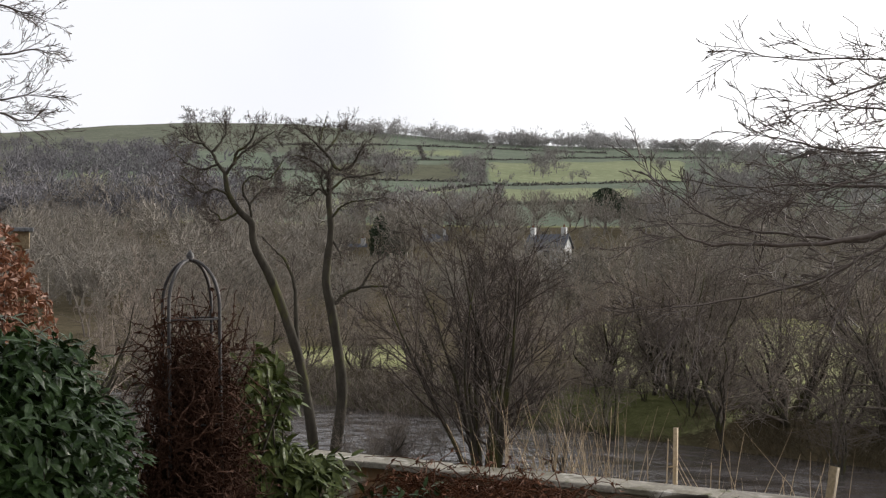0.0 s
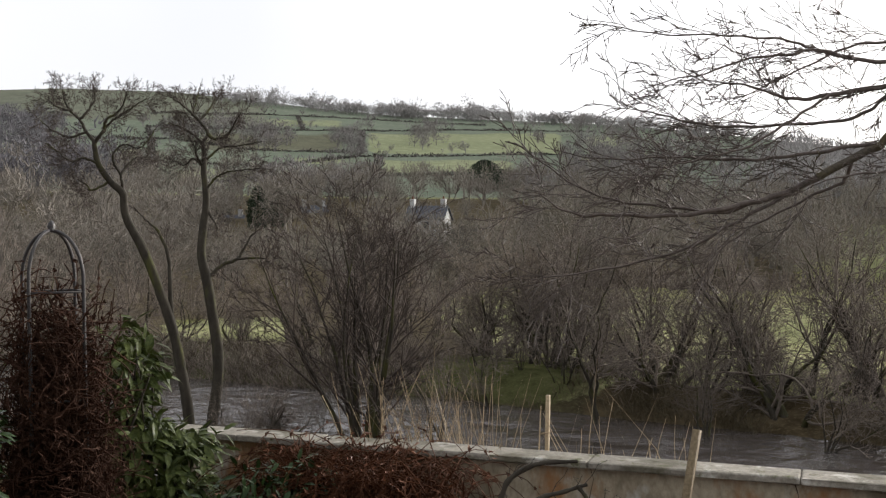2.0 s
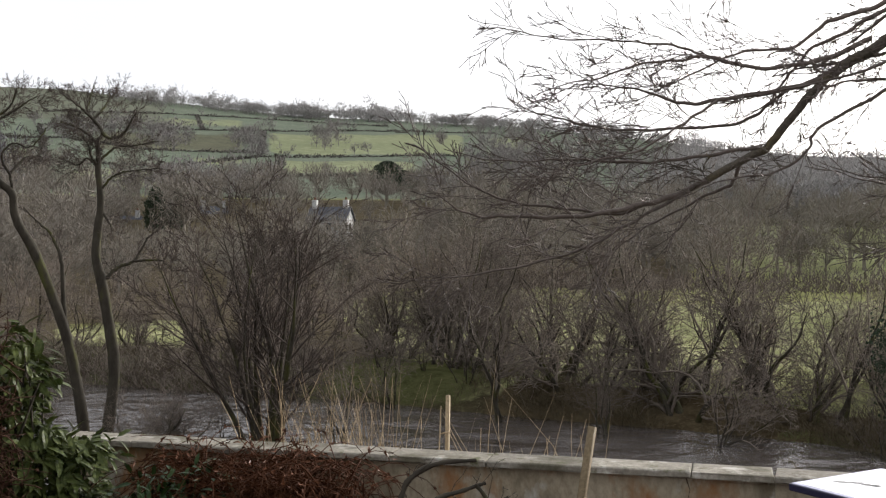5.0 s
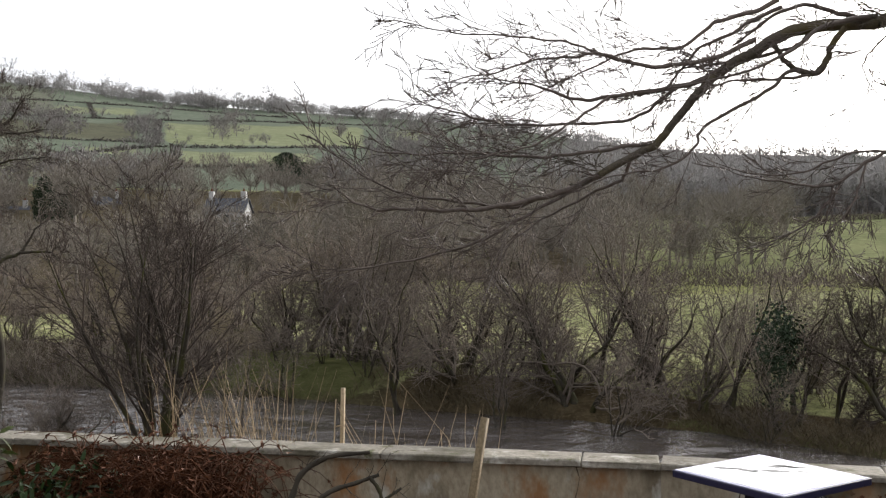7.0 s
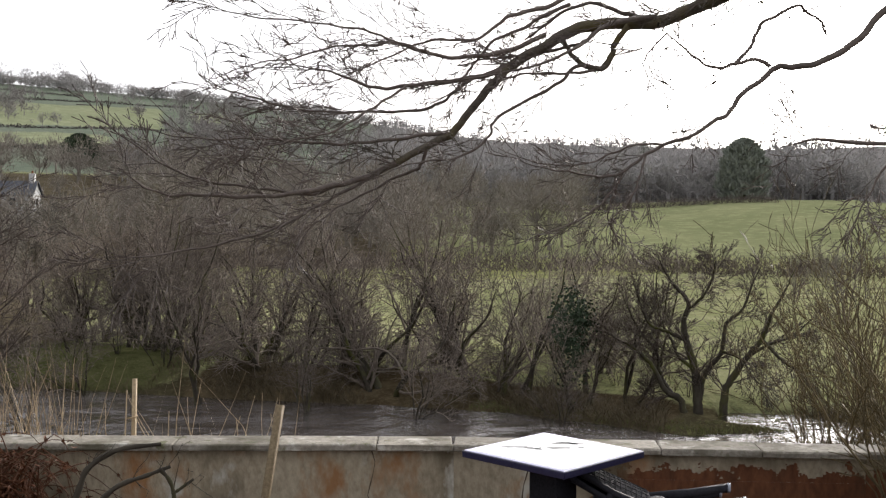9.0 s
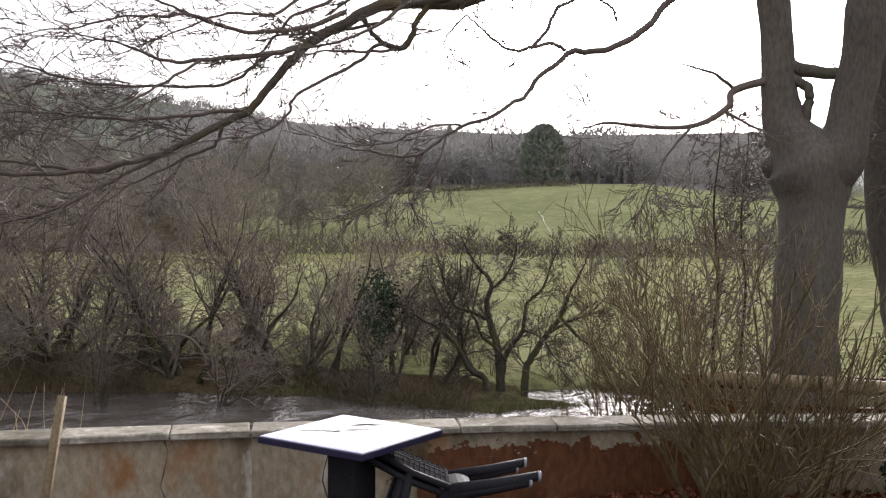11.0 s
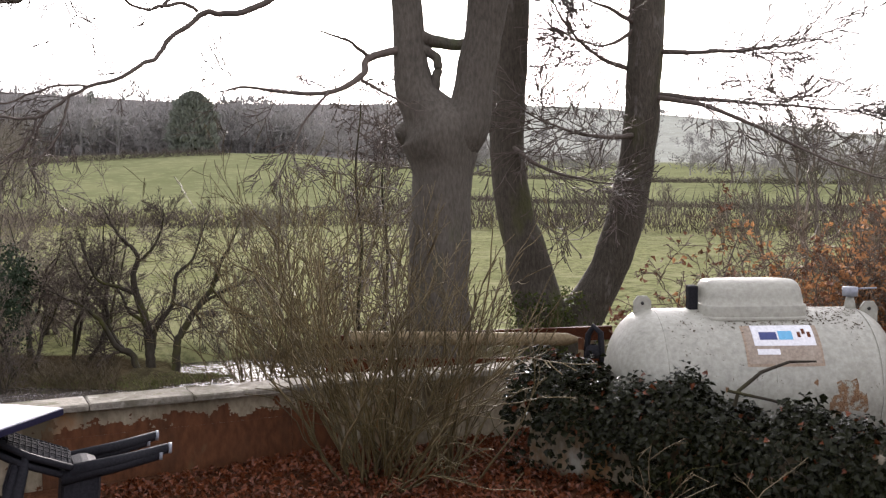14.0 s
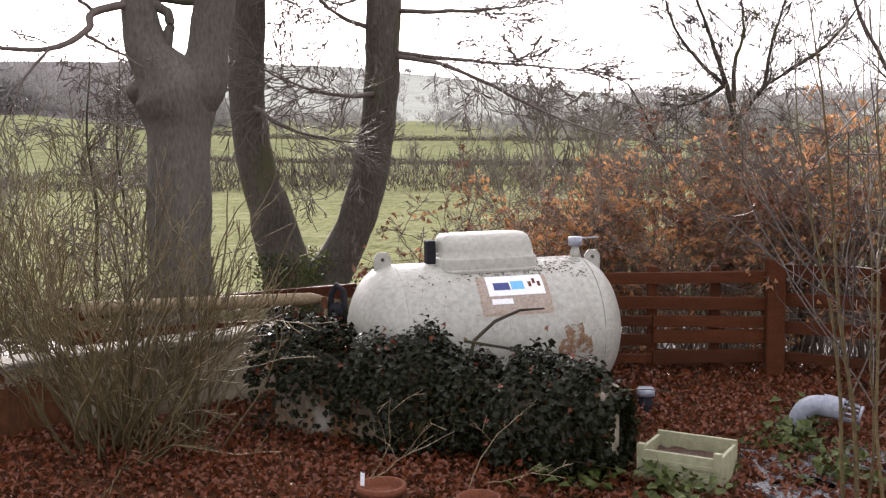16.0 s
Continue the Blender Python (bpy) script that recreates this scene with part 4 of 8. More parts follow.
alder_limb(upright, [(-3.4, 33.53, 5.3), (-3.14, 33.34, 5.1), (-2.71, 33.16, 5.28), (-2.52, 32.95, 5.58), (-2.33, 32.75, 5.86)], 0.06)
alder_limb(upright, [(-3.52, 33.52, 4.99), (-3.95, 33.69, 5.33), (-4.24, 33.87, 5.52), (-4.69, 34.03, 5.65)], 0.045)
alder_limb(upright, [(-3.65, 33.5, 5.68), (-4.01, 33.41, 6.03), (-4.32, 33.32, 6.27), (-4.58, 33.24, 6.44)], 0.045)
alder_limb(upright, [(-3.5, 33.52, 4.26), (-3.72, 33.35, 4.58), (-3.74, 33.2, 4.83), (-3.9, 33.03, 5.09)], 0.045)
alder_limb(upright, [(-3.56, 33.51, 4.28), (-3.86, 33.75, 4.52), (-4.16, 33.98, 4.33), (-4.47, 34.2, 4.46)], 0.045)
alder_limb(upright, [(-3.46, 33.52, 3.5), (-3.18, 33.36, 3.85), (-2.8, 33.2, 4.06), (-2.43, 33.03, 4.1), (-1.67, 32.89, 4.18)], 0.045)
alder_limb(upright, [(-3.5, 33.52, 4.41), (-3.03, 33.66, 4.86), (-2.49, 33.8, 4.95), (-1.73, 33.95, 5.11)], 0.045)
alder_limb(upright, [(-3.42, 33.53, 0.69), (-2.98, 33.64, 1.15), (-2.53, 33.75, 1.34), (-2.3, 33.84, 1.69), (-2.04, 33.93, 2.13), (-1.69, 34.02, 2.39)], 0.07, 1.2, (9, 5, 3))
alder_limb(upright, [(-2.52, 33.61, 1.35), (-1.69, 33.34, 1.37), (-1.32, 33.02, 1.05)], 0.045, 1.2, (9, 5, 3))
alder_limb(upright, [(-3.65, 33.5, 5.68), (-3.38, 33.8, 6.08), (-3.26, 34.07, 6.39), (-3.07, 34.36, 6.68)], 0.045)
alder_limb(upright, [(-3.41, 33.53, 2.87), (-3.17, 33.37, 2.5), (-3.07, 33.2, 2.28)], 0.045, 1.2, (9, 5, 3))
alder_crown(upright)
# the thorn tree on the point of the bank
thorn_group = "trees along the far bank"
thorn = empty("thorn_tree", Matrix(), "gnarled thorn tree with twisting limbs on the point of the bank", "tree", thorn_group), []
alder_limb(thorn, [(22.66, 24.92, -4.63), (22.63, 24.95, -3.69), (22.56, 25.01, -2.68), (22.36, 25.19, -1.79), (22.29, 25.25, -1.17), (22.39, 25.16, -0.56), (22.06, 25.45, -0.05), (21.81, 25.66, 0.45), (21.65, 25.8, 0.94)], 0.17, 2.1, (28, 7, 3), 0.0068)
alder_limb(thorn, [(22.67, 24.91, -3.63), (22.88, 24.93, -2.84), (23.35, 24.7, -2.13), (23.55, 24.71, -1.26), (24.02, 24.47, -0.78), (24.31, 24.39, -0.03), (24.6, 24.3, 0.6)], 0.1, 2.1, (28, 7, 3), 0.0068)
alder_limb(thorn, [(23.19, 24.44, -4.55), (23.21, 24.42, -3.74), (23.3, 24.34, -3.11), (23.75, 23.9, -2.13), (24.02, 23.64, -1.64), (24.2, 23.45, -0.89), (24.47, 23.17, -0.14), (24.65, 22.98, 0.49)], 0.15, 2.1, (28, 7, 3), 0.0068)
alder_limb(thorn, [(22.36, 25.19, -4.48), (22.23, 25.3, -3.65), (21.89, 25.6, -3.37), (21.55, 25.87, -2.6), (21.13, 26.22, -2.08), (20.74, 26.52, -1.81), (20.35, 26.82, -1.54)], 0.12, 2.1, (28, 7, 3), 0.0068)
alder_limb(thorn, [(22.28, 25.26, -3.68), (22.07, 25.64, -3.4), (21.91, 25.96, -2.78), (21.93, 26.13, -2.17), (21.68, 26.52, -1.66), (21.48, 26.87, -1.04), (21.36, 27.15, -0.42)], 0.09, 2.1, (28, 7, 3), 0.0068)
alder_limb(thorn, [(24, 23.65, -1.66), (24.28, 23.07, -2.27), (24.46, 22.57, -2.58), (24.7, 21.99, -3.15), (24.74, 21.63, -3.51)], 0.06, 2.1, (28, 7, 3), 0.0068)
alder_limb(thorn, [(22.36, 25.19, -1.79), (21.94, 25.56, -1.52), (21.51, 25.93, -1.31), (21.27, 26.14, -0.63), (21.12, 26.27, -0.01)], 0.07, 2.1, (28, 7, 3), 0.0068)
alder_limb(thorn, [(23.16, 24.47, -2.07), (23.75, 24.26, -2.34), (24.22, 24.15, -2.97), (24.7, 24.03, -3.29)], 0.05, 2.1, (28, 7, 3), 0.0068)
alder_limb(thorn, [(22.37, 25.18, -0.8), (22.57, 24.65, -0.31), (22.58, 24.28, 0.31), (22.45, 24.04, 0.87)], 0.06, 2.1, (28, 7, 3), 0.0068)
alder_limb(thorn, [(23.7, 23.95, -2.23), (24.2, 23.48, -1.78), (24.64, 23.04, -1.55), (25.08, 22.59, -0.93)], 0.06, 2.1, (28, 7, 3), 0.0068)
alder_limb(thorn, [(22.56, 25.01, -2.68), (22.31, 25.5, -2.3), (22.28, 25.8, -1.81), (22.15, 26.16, -1.19), (22.17, 26.41, -0.45)], 0.07, 2.1, (28, 7, 3), 0.0068)
alder_crown(thorn)
# an ivy-clad alder on the point
ivy_tree = put_tree(bank[2], 19.6, 27.4, 200, 0.5, "trees along the far bank", "bare alder with its stem wrapped in dark ivy")
gi = np.random.default_rng(21)
clumps = np.array([(0.0, 0.0, 2.6), (0.2, 0.2, 4.0), (-0.6, 0.1, 5.0), (0.6, -0.3, 5.4), (-0.2, 0.3, 6.2), (1.2, 0.2, 6.0), (-1.3, -0.2, 6.0), (0.3, 0.0, 7.2), (1.1, 0.3, 4.6)])
P = clumps[gi.integers(0, len(clumps), 1700)] + gi.normal(0, 1, (1700, 3)) * np.array([0.5, 0.5, 0.6])
part("ivy", mesh_of("ivy", *leaves(gi, P, P * np.array([1, 1, 0.1]) + gi.normal(0, 0.4, P.shape), 0.24, 0.2, 1.2), M["yew"], False), parent=ivy_tree, label="dark ivy wrapping the stem")


# ---- distant hedges, woods and houses ----
def far_trees(rng, spots, size, mat, name, label, category, fine=0.014, n=130, squat=1.0, low=0.0):
    """Many small distant trees in one object: a stem that forks into limbs, and a domed, lumpy crown of short fine twigs each."""
    VV, QQ, b = [], [], 0
    for x, y, z in spots:
        h = size * float(np.clip(rng.lognormal(-0.15, 0.28), 0.45, 1.5))
        lobes = rng.normal(0, 1, (7, 3)) * np.array([0.2 * squat, 0.2 * squat, 0.13]) + np.array([0, 0, 0.62 - low])
        which = rng.integers(0, 7, n)
        u = rng.normal(0, 1, (n, 3))
        u /= np.linalg.norm(u, axis=1)[:, None]
        body = np.array([0.2 * squat, 0.2 * squat, 0.2 + low * 0.3]) * rng.uniform(0.8, 1.2)
        mid = np.array([x, y, z]) + h * (lobes[which] + u * body * rng.uniform(0.0, 1.0, (n, 1)) ** 0.4)
        d = u * 0.8 + np.array([0, 0, 0.7]) + rng.normal(0, 0.4, (n, 3))
        d *= (h * rng.uniform(0.035, 0.085, n) / np.linalg.norm(d, axis=1))[:, None]
        inner, outer = mid - d, mid + d
        wide = np.full(n, fine * h)
        k = max(4, n // 14)
        fork = np.array([x, y, z + h * rng.uniform(0.12, 0.3)])
        inner[:k] = fork
        outer[:k] = np.array([x, y, z]) + h * (lobes[which[:k]] + u[:k] * body * 0.7)
        inner[0], outer[0] = (x, y, z - 0.4), (x, y, z + h * 0.6)
        wide[0] = h * 0.028
        w = np.cross(outer - inner, rng.normal(0, 1, (n, 3)))
        w *= (wide / (np.linalg.norm(w, axis=1) + 1e-9))[:, None]
        w2 = np.cross(outer - inner, w)
        w2 *= (wide / (np.linalg.norm(w2, axis=1) + 1e-9))[:, None]
        VV.append(np.stack([inner + w, inner - w * 0.5 + w2, inner - w * 0.5 - w2, outer], 1).reshape(-1, 3))
        i = np.arange(n)[:, None] * 4 + b
        QQ.append(np.concatenate([i + np.array([[0, 1, 3]]), i + np.array([[1, 2, 3]]), i + np.array([[2, 0, 3]])], 0))
        b += 4 * n
    return tagged(part(name, mesh_of(name, np.concatenate(VV), np.concatenate(QQ), mat, False)), label, category, kind="stuff")


def hedge_spots(rng, ends, step, wobble=1.0):
    out = []
    for (az0, e0), (az1, e1) in zip(ends, ends[1:]):
        x0, y0, _ = spot(az0, e0)
        x1, y1, _ = spot(az1, e1)
        n = max(2, int(math.hypot(x1 - x0, y1 - y0) / step))
        for u in np.linspace(0, 1, n):
            x, y = x0 + (x1 - x0) * u + rng.normal(0, wobble), y0 + (y1 - y0) * u + rng.normal(0, wobble)
            out.append((x, y, h1(x, y)))
    return out


rngh = np.random.default_rng(3)
HEDGES = [[(-24, 4.1), (-13, 4.2), (-8, 4.3), (-3, 4.2), (2, 4.8), (8, 4.85), (13.5, 4.9), (18, 4.3)], [(-9, 6.2), (-4.5, 6.2), (2.2, 6.2), (7, 6.25), (15, 6.1)], [(-9, 2.95), (-2.5, 3.6), (1.5, 3.8), (6, 3.75), (11, 3.9)],
          [(2.0, 4.8), (2.3, 6.2)], [(-20, 5.3), (-14, 5.4), (-8, 5.6), (-4, 5.1), (2, 5.0)], [(-9, 6.9), (-3, 7.0), (3, 6.8), (9, 6.5)], [(-8.8, 4.3), (-9.2, 6.2)], [(-1, 6.2), (-1.3, 6.95)], [(3.0, 3.8), (3.2, 4.8)],]
for ends in HEDGES:
    P = np.array(hedge_spots(rngh, ends, 0.13, 0.6))
    n = len(P)
    tall = 1.7 * rngh.uniform(0.4, 1.15, n) * (1 + 0.3 * np.sin(np.arange(n) * 0.013) + 0.2 * np.sin(np.arange(n) * 0.05))
    lo = P + np.stack([np.zeros(n), np.zeros(n), tall * rngh.uniform(-0.1, 0.6, n)], 1)
    hi = lo + np.stack([rngh.normal(0, 0.6, n), rngh.normal(0, 0.6, n), tall * 0.5], 1)
    w = rngh.normal(0, 1, (n, 3)) * np.array([1, 1, 0.3])
    w *= (0.5 / np.linalg.norm(w, axis=1))[:, None]
    tagged(part("hedgerow", mesh_of("hedgerow", np.stack([lo + w, lo - w, hi], 1).reshape(-1, 3), np.arange(3 * n).reshape(-1, 3), M["hedge_twig"], False)), "bare dark field hedge across the hillside", "hedge", kind="stuff")
far_trees(rngh, [p for e in HEDGES for p in hedge_spots(rngh, e, 46, 4)], 8.0, M["hazed_hill_twig"], "hedge_trees", "bare hedgerow trees scattered over the hill fields", "trees", 0.017, 120, 1.15, 0.05)
# ridge trees
for size, count, groups in ((11, 70, [(-4.6, 0.5), (-3.2, 0.6), (-1.6, 0.9), (0.8, 1.2)]), (14, 60, [(3.9, 0.5), (4.6, 0.45), (8.2, 0.7), (9.0, 0.5), (6.2, 0.9)]), (11, 260, [(11, 2.0), (14, 2.2), (18, 2.4), (22, 2.5), (6, 2.2), (2, 2.0)])):
    ridge = []
    for k in range(count):
        mid, wide = groups[k % len(groups)]
        x, y = polar(rngh.normal(mid, wide), rngh.uniform(835, 905))
        ridge.append((x, y, h1(x, y)))
    far_trees(rngh, ridge, size, M["hazed_wood"], "ridge_trees", "bare trees in uneven groups along the skyline ridge", "trees", 0.017, 150, 1.5, 0.14)


def wood_patch(n, az, el, size, label, mat="hazed_hill_twig", fine=0.017, twigs=100):
    pts = []
    for _ in range(n):
        x, y, r = spot(rngh.uniform(*az), rngh.uniform(*el))
        pts.append((x, y, h1(x, y)))
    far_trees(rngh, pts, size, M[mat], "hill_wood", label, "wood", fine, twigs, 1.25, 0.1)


def wood_belt(n, az, r, size, label, mat, fine=0.017, twigs=130, back=1.0):
    """A wood over a stretch of bearings and distances, thickest along its near edge."""
    pts = []
    for _ in range(n):
        x, y = polar(rngh.uniform(*az), r[0] + (r[1] - r[0]) * float(rngh.uniform(0, 1)) ** back)
        pts.append((x, y, h1(x, y)))
    far_trees(rngh, pts, size, M[mat], "hill_wood", label, "wood", fine, twigs, 1.3, 0.12)


# the mist over these woods is only in their paled bark colours
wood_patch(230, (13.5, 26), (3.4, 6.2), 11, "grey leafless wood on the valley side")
wood_belt(330, (24, 50), (266, 330), 12.5, "dark misty leafless wood above the meadow", "hazed_wood", 0.016, 150)
wood_belt(330, (24, 57), (330, 640), 13, "dark misty leafless wood above the meadow", "hazed_wood", 0.018, 100)
wood_belt(130, (47.5, 60), (268, 345), 10, "pale misty leafless wood below the far hill", "hazed_twig", 0.016, 140)
wood_belt(90, (25, 42), (640, 880), 13, "dark misty leafless wood above the meadow", "hazed_wood", 0.02, 80)
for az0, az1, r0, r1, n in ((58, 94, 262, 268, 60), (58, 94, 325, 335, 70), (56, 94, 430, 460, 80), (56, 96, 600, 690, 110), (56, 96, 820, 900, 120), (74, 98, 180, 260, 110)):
    wood_belt(n, (az0, az1), (r0, r1), 7.5 if r0 < 420 else 10, "misty line of bare trees between far meadows", "hazed_twig", 0.018, 110)
wood_patch(130, (-25, -13), (5.55, 6.5), 9, "dark strip of leafless wood on the hill", "hedge_wood", 0.02, 110)
wood_patch(150, (-25, -14), (4.9, 5.6), 9, "grey copse in a fold of the hill", "hedge_wood")
wood_patch(50, (-8.5, -3), (5.4, 6.2), 10, "grey copse in a fold of the hill")
wood_patch(14, (-3.6, -1.6), (5.0, 6.0), 12, "grey copse in a fold of the hill")
wood_patch(210, (-26, -11), (2.2, 4.1), 11, "leafless wood at the foot of the hill", "hedge_wood")
wood_patch(22, (5.0, 6.6), (5.2, 6.4), 11, "small copse between two hill fields")
wood_patch(9, (11.0, 12.1), (5.5, 6.6), 12, "small copse between two hill fields")
wood_patch(30, (0.5, 2.2), (4.6, 6.0), 9, "grey copse in a fold of the hill")
wood_patch(60, (-6, 3), (2.2, 3.4), 9, "leafless wood at the foot of the hill")
wood_patch(70, (11, 24), (2.0, 3.4), 9, "leafless wood at the foot of the hill")
floor = []
for k in range(385):
    az, r = (rngh.uniform(-33, 27), rngh.uniform(110, 270)) if k < 330 else (rngh.uniform(23, 36.5), (150, 208, 256)[k % 3] + rngh.normal(0, 6))
    if 4.6 < az < 7.6 and r < 180:
        continue
    x, y = polar(az, r)
    floor.append((x, y, h1(x, y)))
floor += [(*polar(az, r), h1(*polar(az, r))) for az, r in ((5.0, 150), (5.2, 158), (6.95, 150), (7.3, 160))]
far_trees(rngh, floor, 9.5, M["wood_twig"], "valley_wood", "brown leafless wood filling the valley floor", "wood", 0.0058, 430, 1.25, 0.08)


def field_hedge(az0, r0, az1, r1, tall, thick, label):
    """A twiggy hedge across the meadows."""
    x0, y0 = polar(az0, r0)
    x1, y1 = polar(az1, r1)
    n = int(math.hypot(x1 - x0, y1 - y0) * 95)
    u = rngh.uniform(0, 1, n)
    bow = np.sin(u * 9) * 1.2
    x, y = x0 + (x1 - x0) * u + rngh.normal(0, thick, n) + bow, y0 + (y1 - y0) * u + rngh.normal(0, thick, n) + bow
    z = height(x, y)
    hgt = tall * rngh.uniform(0.45, 1.0, n) * (1 + 0.1 * np.sin(u * 60))
    lo = np.stack([x, y, z - 0.1 + hgt * rngh.uniform(0, 0.72, n)], 1)
    hi = lo + np.stack([rngh.normal(0, 0.45, n), rngh.normal(0, 0.45, n), hgt * 0.3], 1)
    w = rngh.normal(0, 1, (n, 3))
    w *= (0.035 / np.linalg.norm(w, axis=1))[:, None]
    V = np.stack([lo + w, lo - w, hi], 1).reshape(-1, 3)
    V2 = V + np.array([0.02, -0.02, 0])
    T = np.arange(3 * n).reshape(-1, 3)
    tagged(part("field_hedge", mesh_of("field_hedge", np.concatenate([V, V2]), np.concatenate([T, T[:, ::-1] + 3 * n]), M["field_hedge"], False)), label, "hedge", kind="stuff")


field_hedge(12, 116, 38, 112, 3.2, 0.9, "tall dark bare hedge below the valley wood")
field_hedge(38, 112, 52, 108, 2.9, 0.8, "dark bare field hedge across the meadow")
field_hedge(52, 108, 94, 100, 4.6, 1.5, "tall dark bare field hedge across the meadow")
field_hedge(58, 165, 95, 150, 1.3, 0.6, "thin bare hedge between far meadows")
field_hedge(24, 225, 46, 235, 2.4, 0.8, "dark hedge at the foot of the wood")
field_hedge(54, 235, 95, 215, 1.5, 0.8, "thin bare hedge between far meadows")


def needle_tree(az, r, tall, wide, mat, name, label, n=2600, top=0.55):
    """A dense evergreen: upswept sprays over a full rounded crown round a stem."""
    x, y = polar(az, r)
    z = h1(x, y)
    g = np.random.default_rng(int(az * 10) + 400)
    ob = empty(name, pose(x, y, z), label, "tree")
    part("trunk", mesh_of("trunk", *tubes([([(0, 0, -0.3), (0, 0, tall * 0.5), (0, 0, tall * 0.96)], [wide * 0.06, wide * 0.045, 0.05], 7)]), M["moss_bark"]), parent=ob)
    u = g.uniform(0.03, 1, n)
    rad = wide * 0.5 * np.clip(1 - u ** 3.2, 0, 1) ** top * (0.9 + 0.1 * np.minimum(1, u * 4)) * (1 + 0.07 * np.sin(u * 31 + 1))
    th = g.uniform(0, 2 * np.pi, n)
    rad = rad * (1 + 0.10 * np.sin(th * 5 + u * 9)) * g.uniform(0.12, 1.0, n) ** 0.45
    P = np.stack([np.cos(th) * rad, np.sin(th) * rad, u * tall * 0.93], 1)
    d = np.stack([np.cos(th) * 0.5, np.sin(th) * 0.5, np.full(n, 0.8)], 1) + g.normal(0, 0.3, (n, 3))
    d *= (tall * 0.045 / np.linalg.norm(d, axis=1))[:, None]
    w = np.cross(d, g.normal(0, 1, (n, 3)))
    w *= (tall * 0.014 / np.linalg.norm(w, axis=1))[:, None]
    V = np.stack([P - d * 0.6, P + w, P + d, P - w], 1).reshape(-1, 3)
    part("needles", mesh_of("needles", V, np.arange(4 * n).reshape(-1, 4), mat, False), parent=ob)
    return ob


needle_tree(44.4, 262, 15.6, 12.6, M["conifer"], "conifer_tree", "broad dark rounded conifer at the edge of the wood", 7000, 0.5)
needle_tree(9.0, 330, 10.2, 12.0, M["yew"], "yew_tree", "dark evergreen yew beside the house", 4200, 0.5)
needle_tree(9.9, 326, 7.4, 7.5, M["yew"], "yew_tree", "dark evergreen yew beside the house", 2600, 0.5)
needle_tree(13.4, 262, 9.0, 3.6, M["yew"], "spruce_tree", "narrow dark spruce on the slope", 1500, 0.8)
needle_tree(14.0, 258, 7.0, 3.2, M["yew"], "spruce_tree", "narrow dark spruce on the slope", 1300, 0.8)
needle_tree(-3.4, 190, 8.5, 4.2, M["yew"], "spruce_tree", "dark evergreen among the valley houses", 1500, 0.7)
needle_tree(-2.3, 192, 7.6, 3.4, M["yew"], "spruce_tree", "dark evergreen among the valley houses", 1300, 0.7)
needle_tree(39.2, 560, 14, 8, M["conifer"], "pine_tree", "tall pine standing above the far wood", 900, 0.7)


def cottage(az, r, z, turn, wide, deep, eaves, label):
    """A far house with a slate roof, chimneys and windows."""
    x, y = polar(az, r)
    ob = empty("house", pose(x, y, z, 0, 0, turn), label, "house")
    walls = boxed((-wide / 2, -deep / 2, -4), (wide / 2, deep / 2, eaves))
    top = deep * 0.42
    vs = [walls.verts.new(p) for p in ((-wide / 2, -deep / 2, eaves), (-wide / 2, deep / 2, eaves), (-wide / 2, 0, eaves + top), (wide / 2, -deep / 2, eaves), (wide / 2, deep / 2, eaves), (wide / 2, 0, eaves + top))]
    walls.faces.new((vs[0], vs[1], vs[2]))
    walls.faces.new((vs[3], vs[5], vs[4]))
    part("wall", walls, M["house_wall"], ob)
    for sgn in (-1, 1):
        rf = bmesh.new()
        q = [(-wide / 2 - 0.3, sgn * (deep / 2 + 0.35), eaves - 0.25), (wide / 2 + 0.3, sgn * (deep / 2 + 0.35), eaves - 0.25), (wide / 2 + 0.3, 0, eaves + top + 0.06), (-wide / 2 - 0.3, 0, eaves + top + 0.06)]
        f = rf.faces.new([rf.verts.new(p) for p in q])
        ext = bmesh.ops.extrude_face_region(rf, geom=[f])
        bmesh.ops.translate(rf, verts=[v for v in ext["geom"] if isinstance(v, bmesh.types.BMVert)], vec=(0, 0, 0.14))
        part("roof", rf, M["house_slate"], ob)
    for cx in (-wide / 2 + 0.5, wide / 2 - 0.6):
        ch = part("chimney", boxed((cx - 0.4, -0.45, eaves + top - 0.6), (cx + 0.4, 0.45, eaves + top + 1.3), 0.05), M["house_wall"], ob)
        part("chimney_pot", mesh_of("chimney_pot", *revolve([(0.16, eaves + top + 1.3), (0.13, eaves + top + 1.75)], 10), M["terracotta"]), parent=ch).location.x = cx
    for wx in np.arange(-wide / 2 + 1.3, wide / 2 - 0.8, 2.3):
        for wz in (0.6, eaves - 1.7):
            w = part("window", boxed((wx - 0.5, -deep / 2 - 0.04, wz), (wx + 0.5, -deep / 2 + 0.05, wz + 1.2)), M["house_wall"], ob)
            part("pane", boxed((wx - 0.42, -deep / 2 - 0.07, wz + 0.07), (wx + 0.42, -deep / 2 - 0.03, wz + 1.13)), M["glass"], w)
    for wz in (0.6, eaves - 1.7):
        w = part("window", boxed((wide / 2 - 0.05, -0.5, wz), (wide / 2 + 0.04, 0.5, wz + 1.2)), M["house_wall"], ob)
        part("pane", boxed((wide / 2 + 0.03, -0.42, wz + 0.07), (wide / 2 + 0.07, 0.42, wz + 1.13)), M["glass"], w)
    return ob


cottage(5.9, 170, 3.4, -24, 6.4, 4.6, 2.6, "white rendered house with a slate roof among bare trees")
cottage(-5.4, 205, 1.2, -8, 9, 6, 3.6, "grey-roofed house half hidden by bare trees")
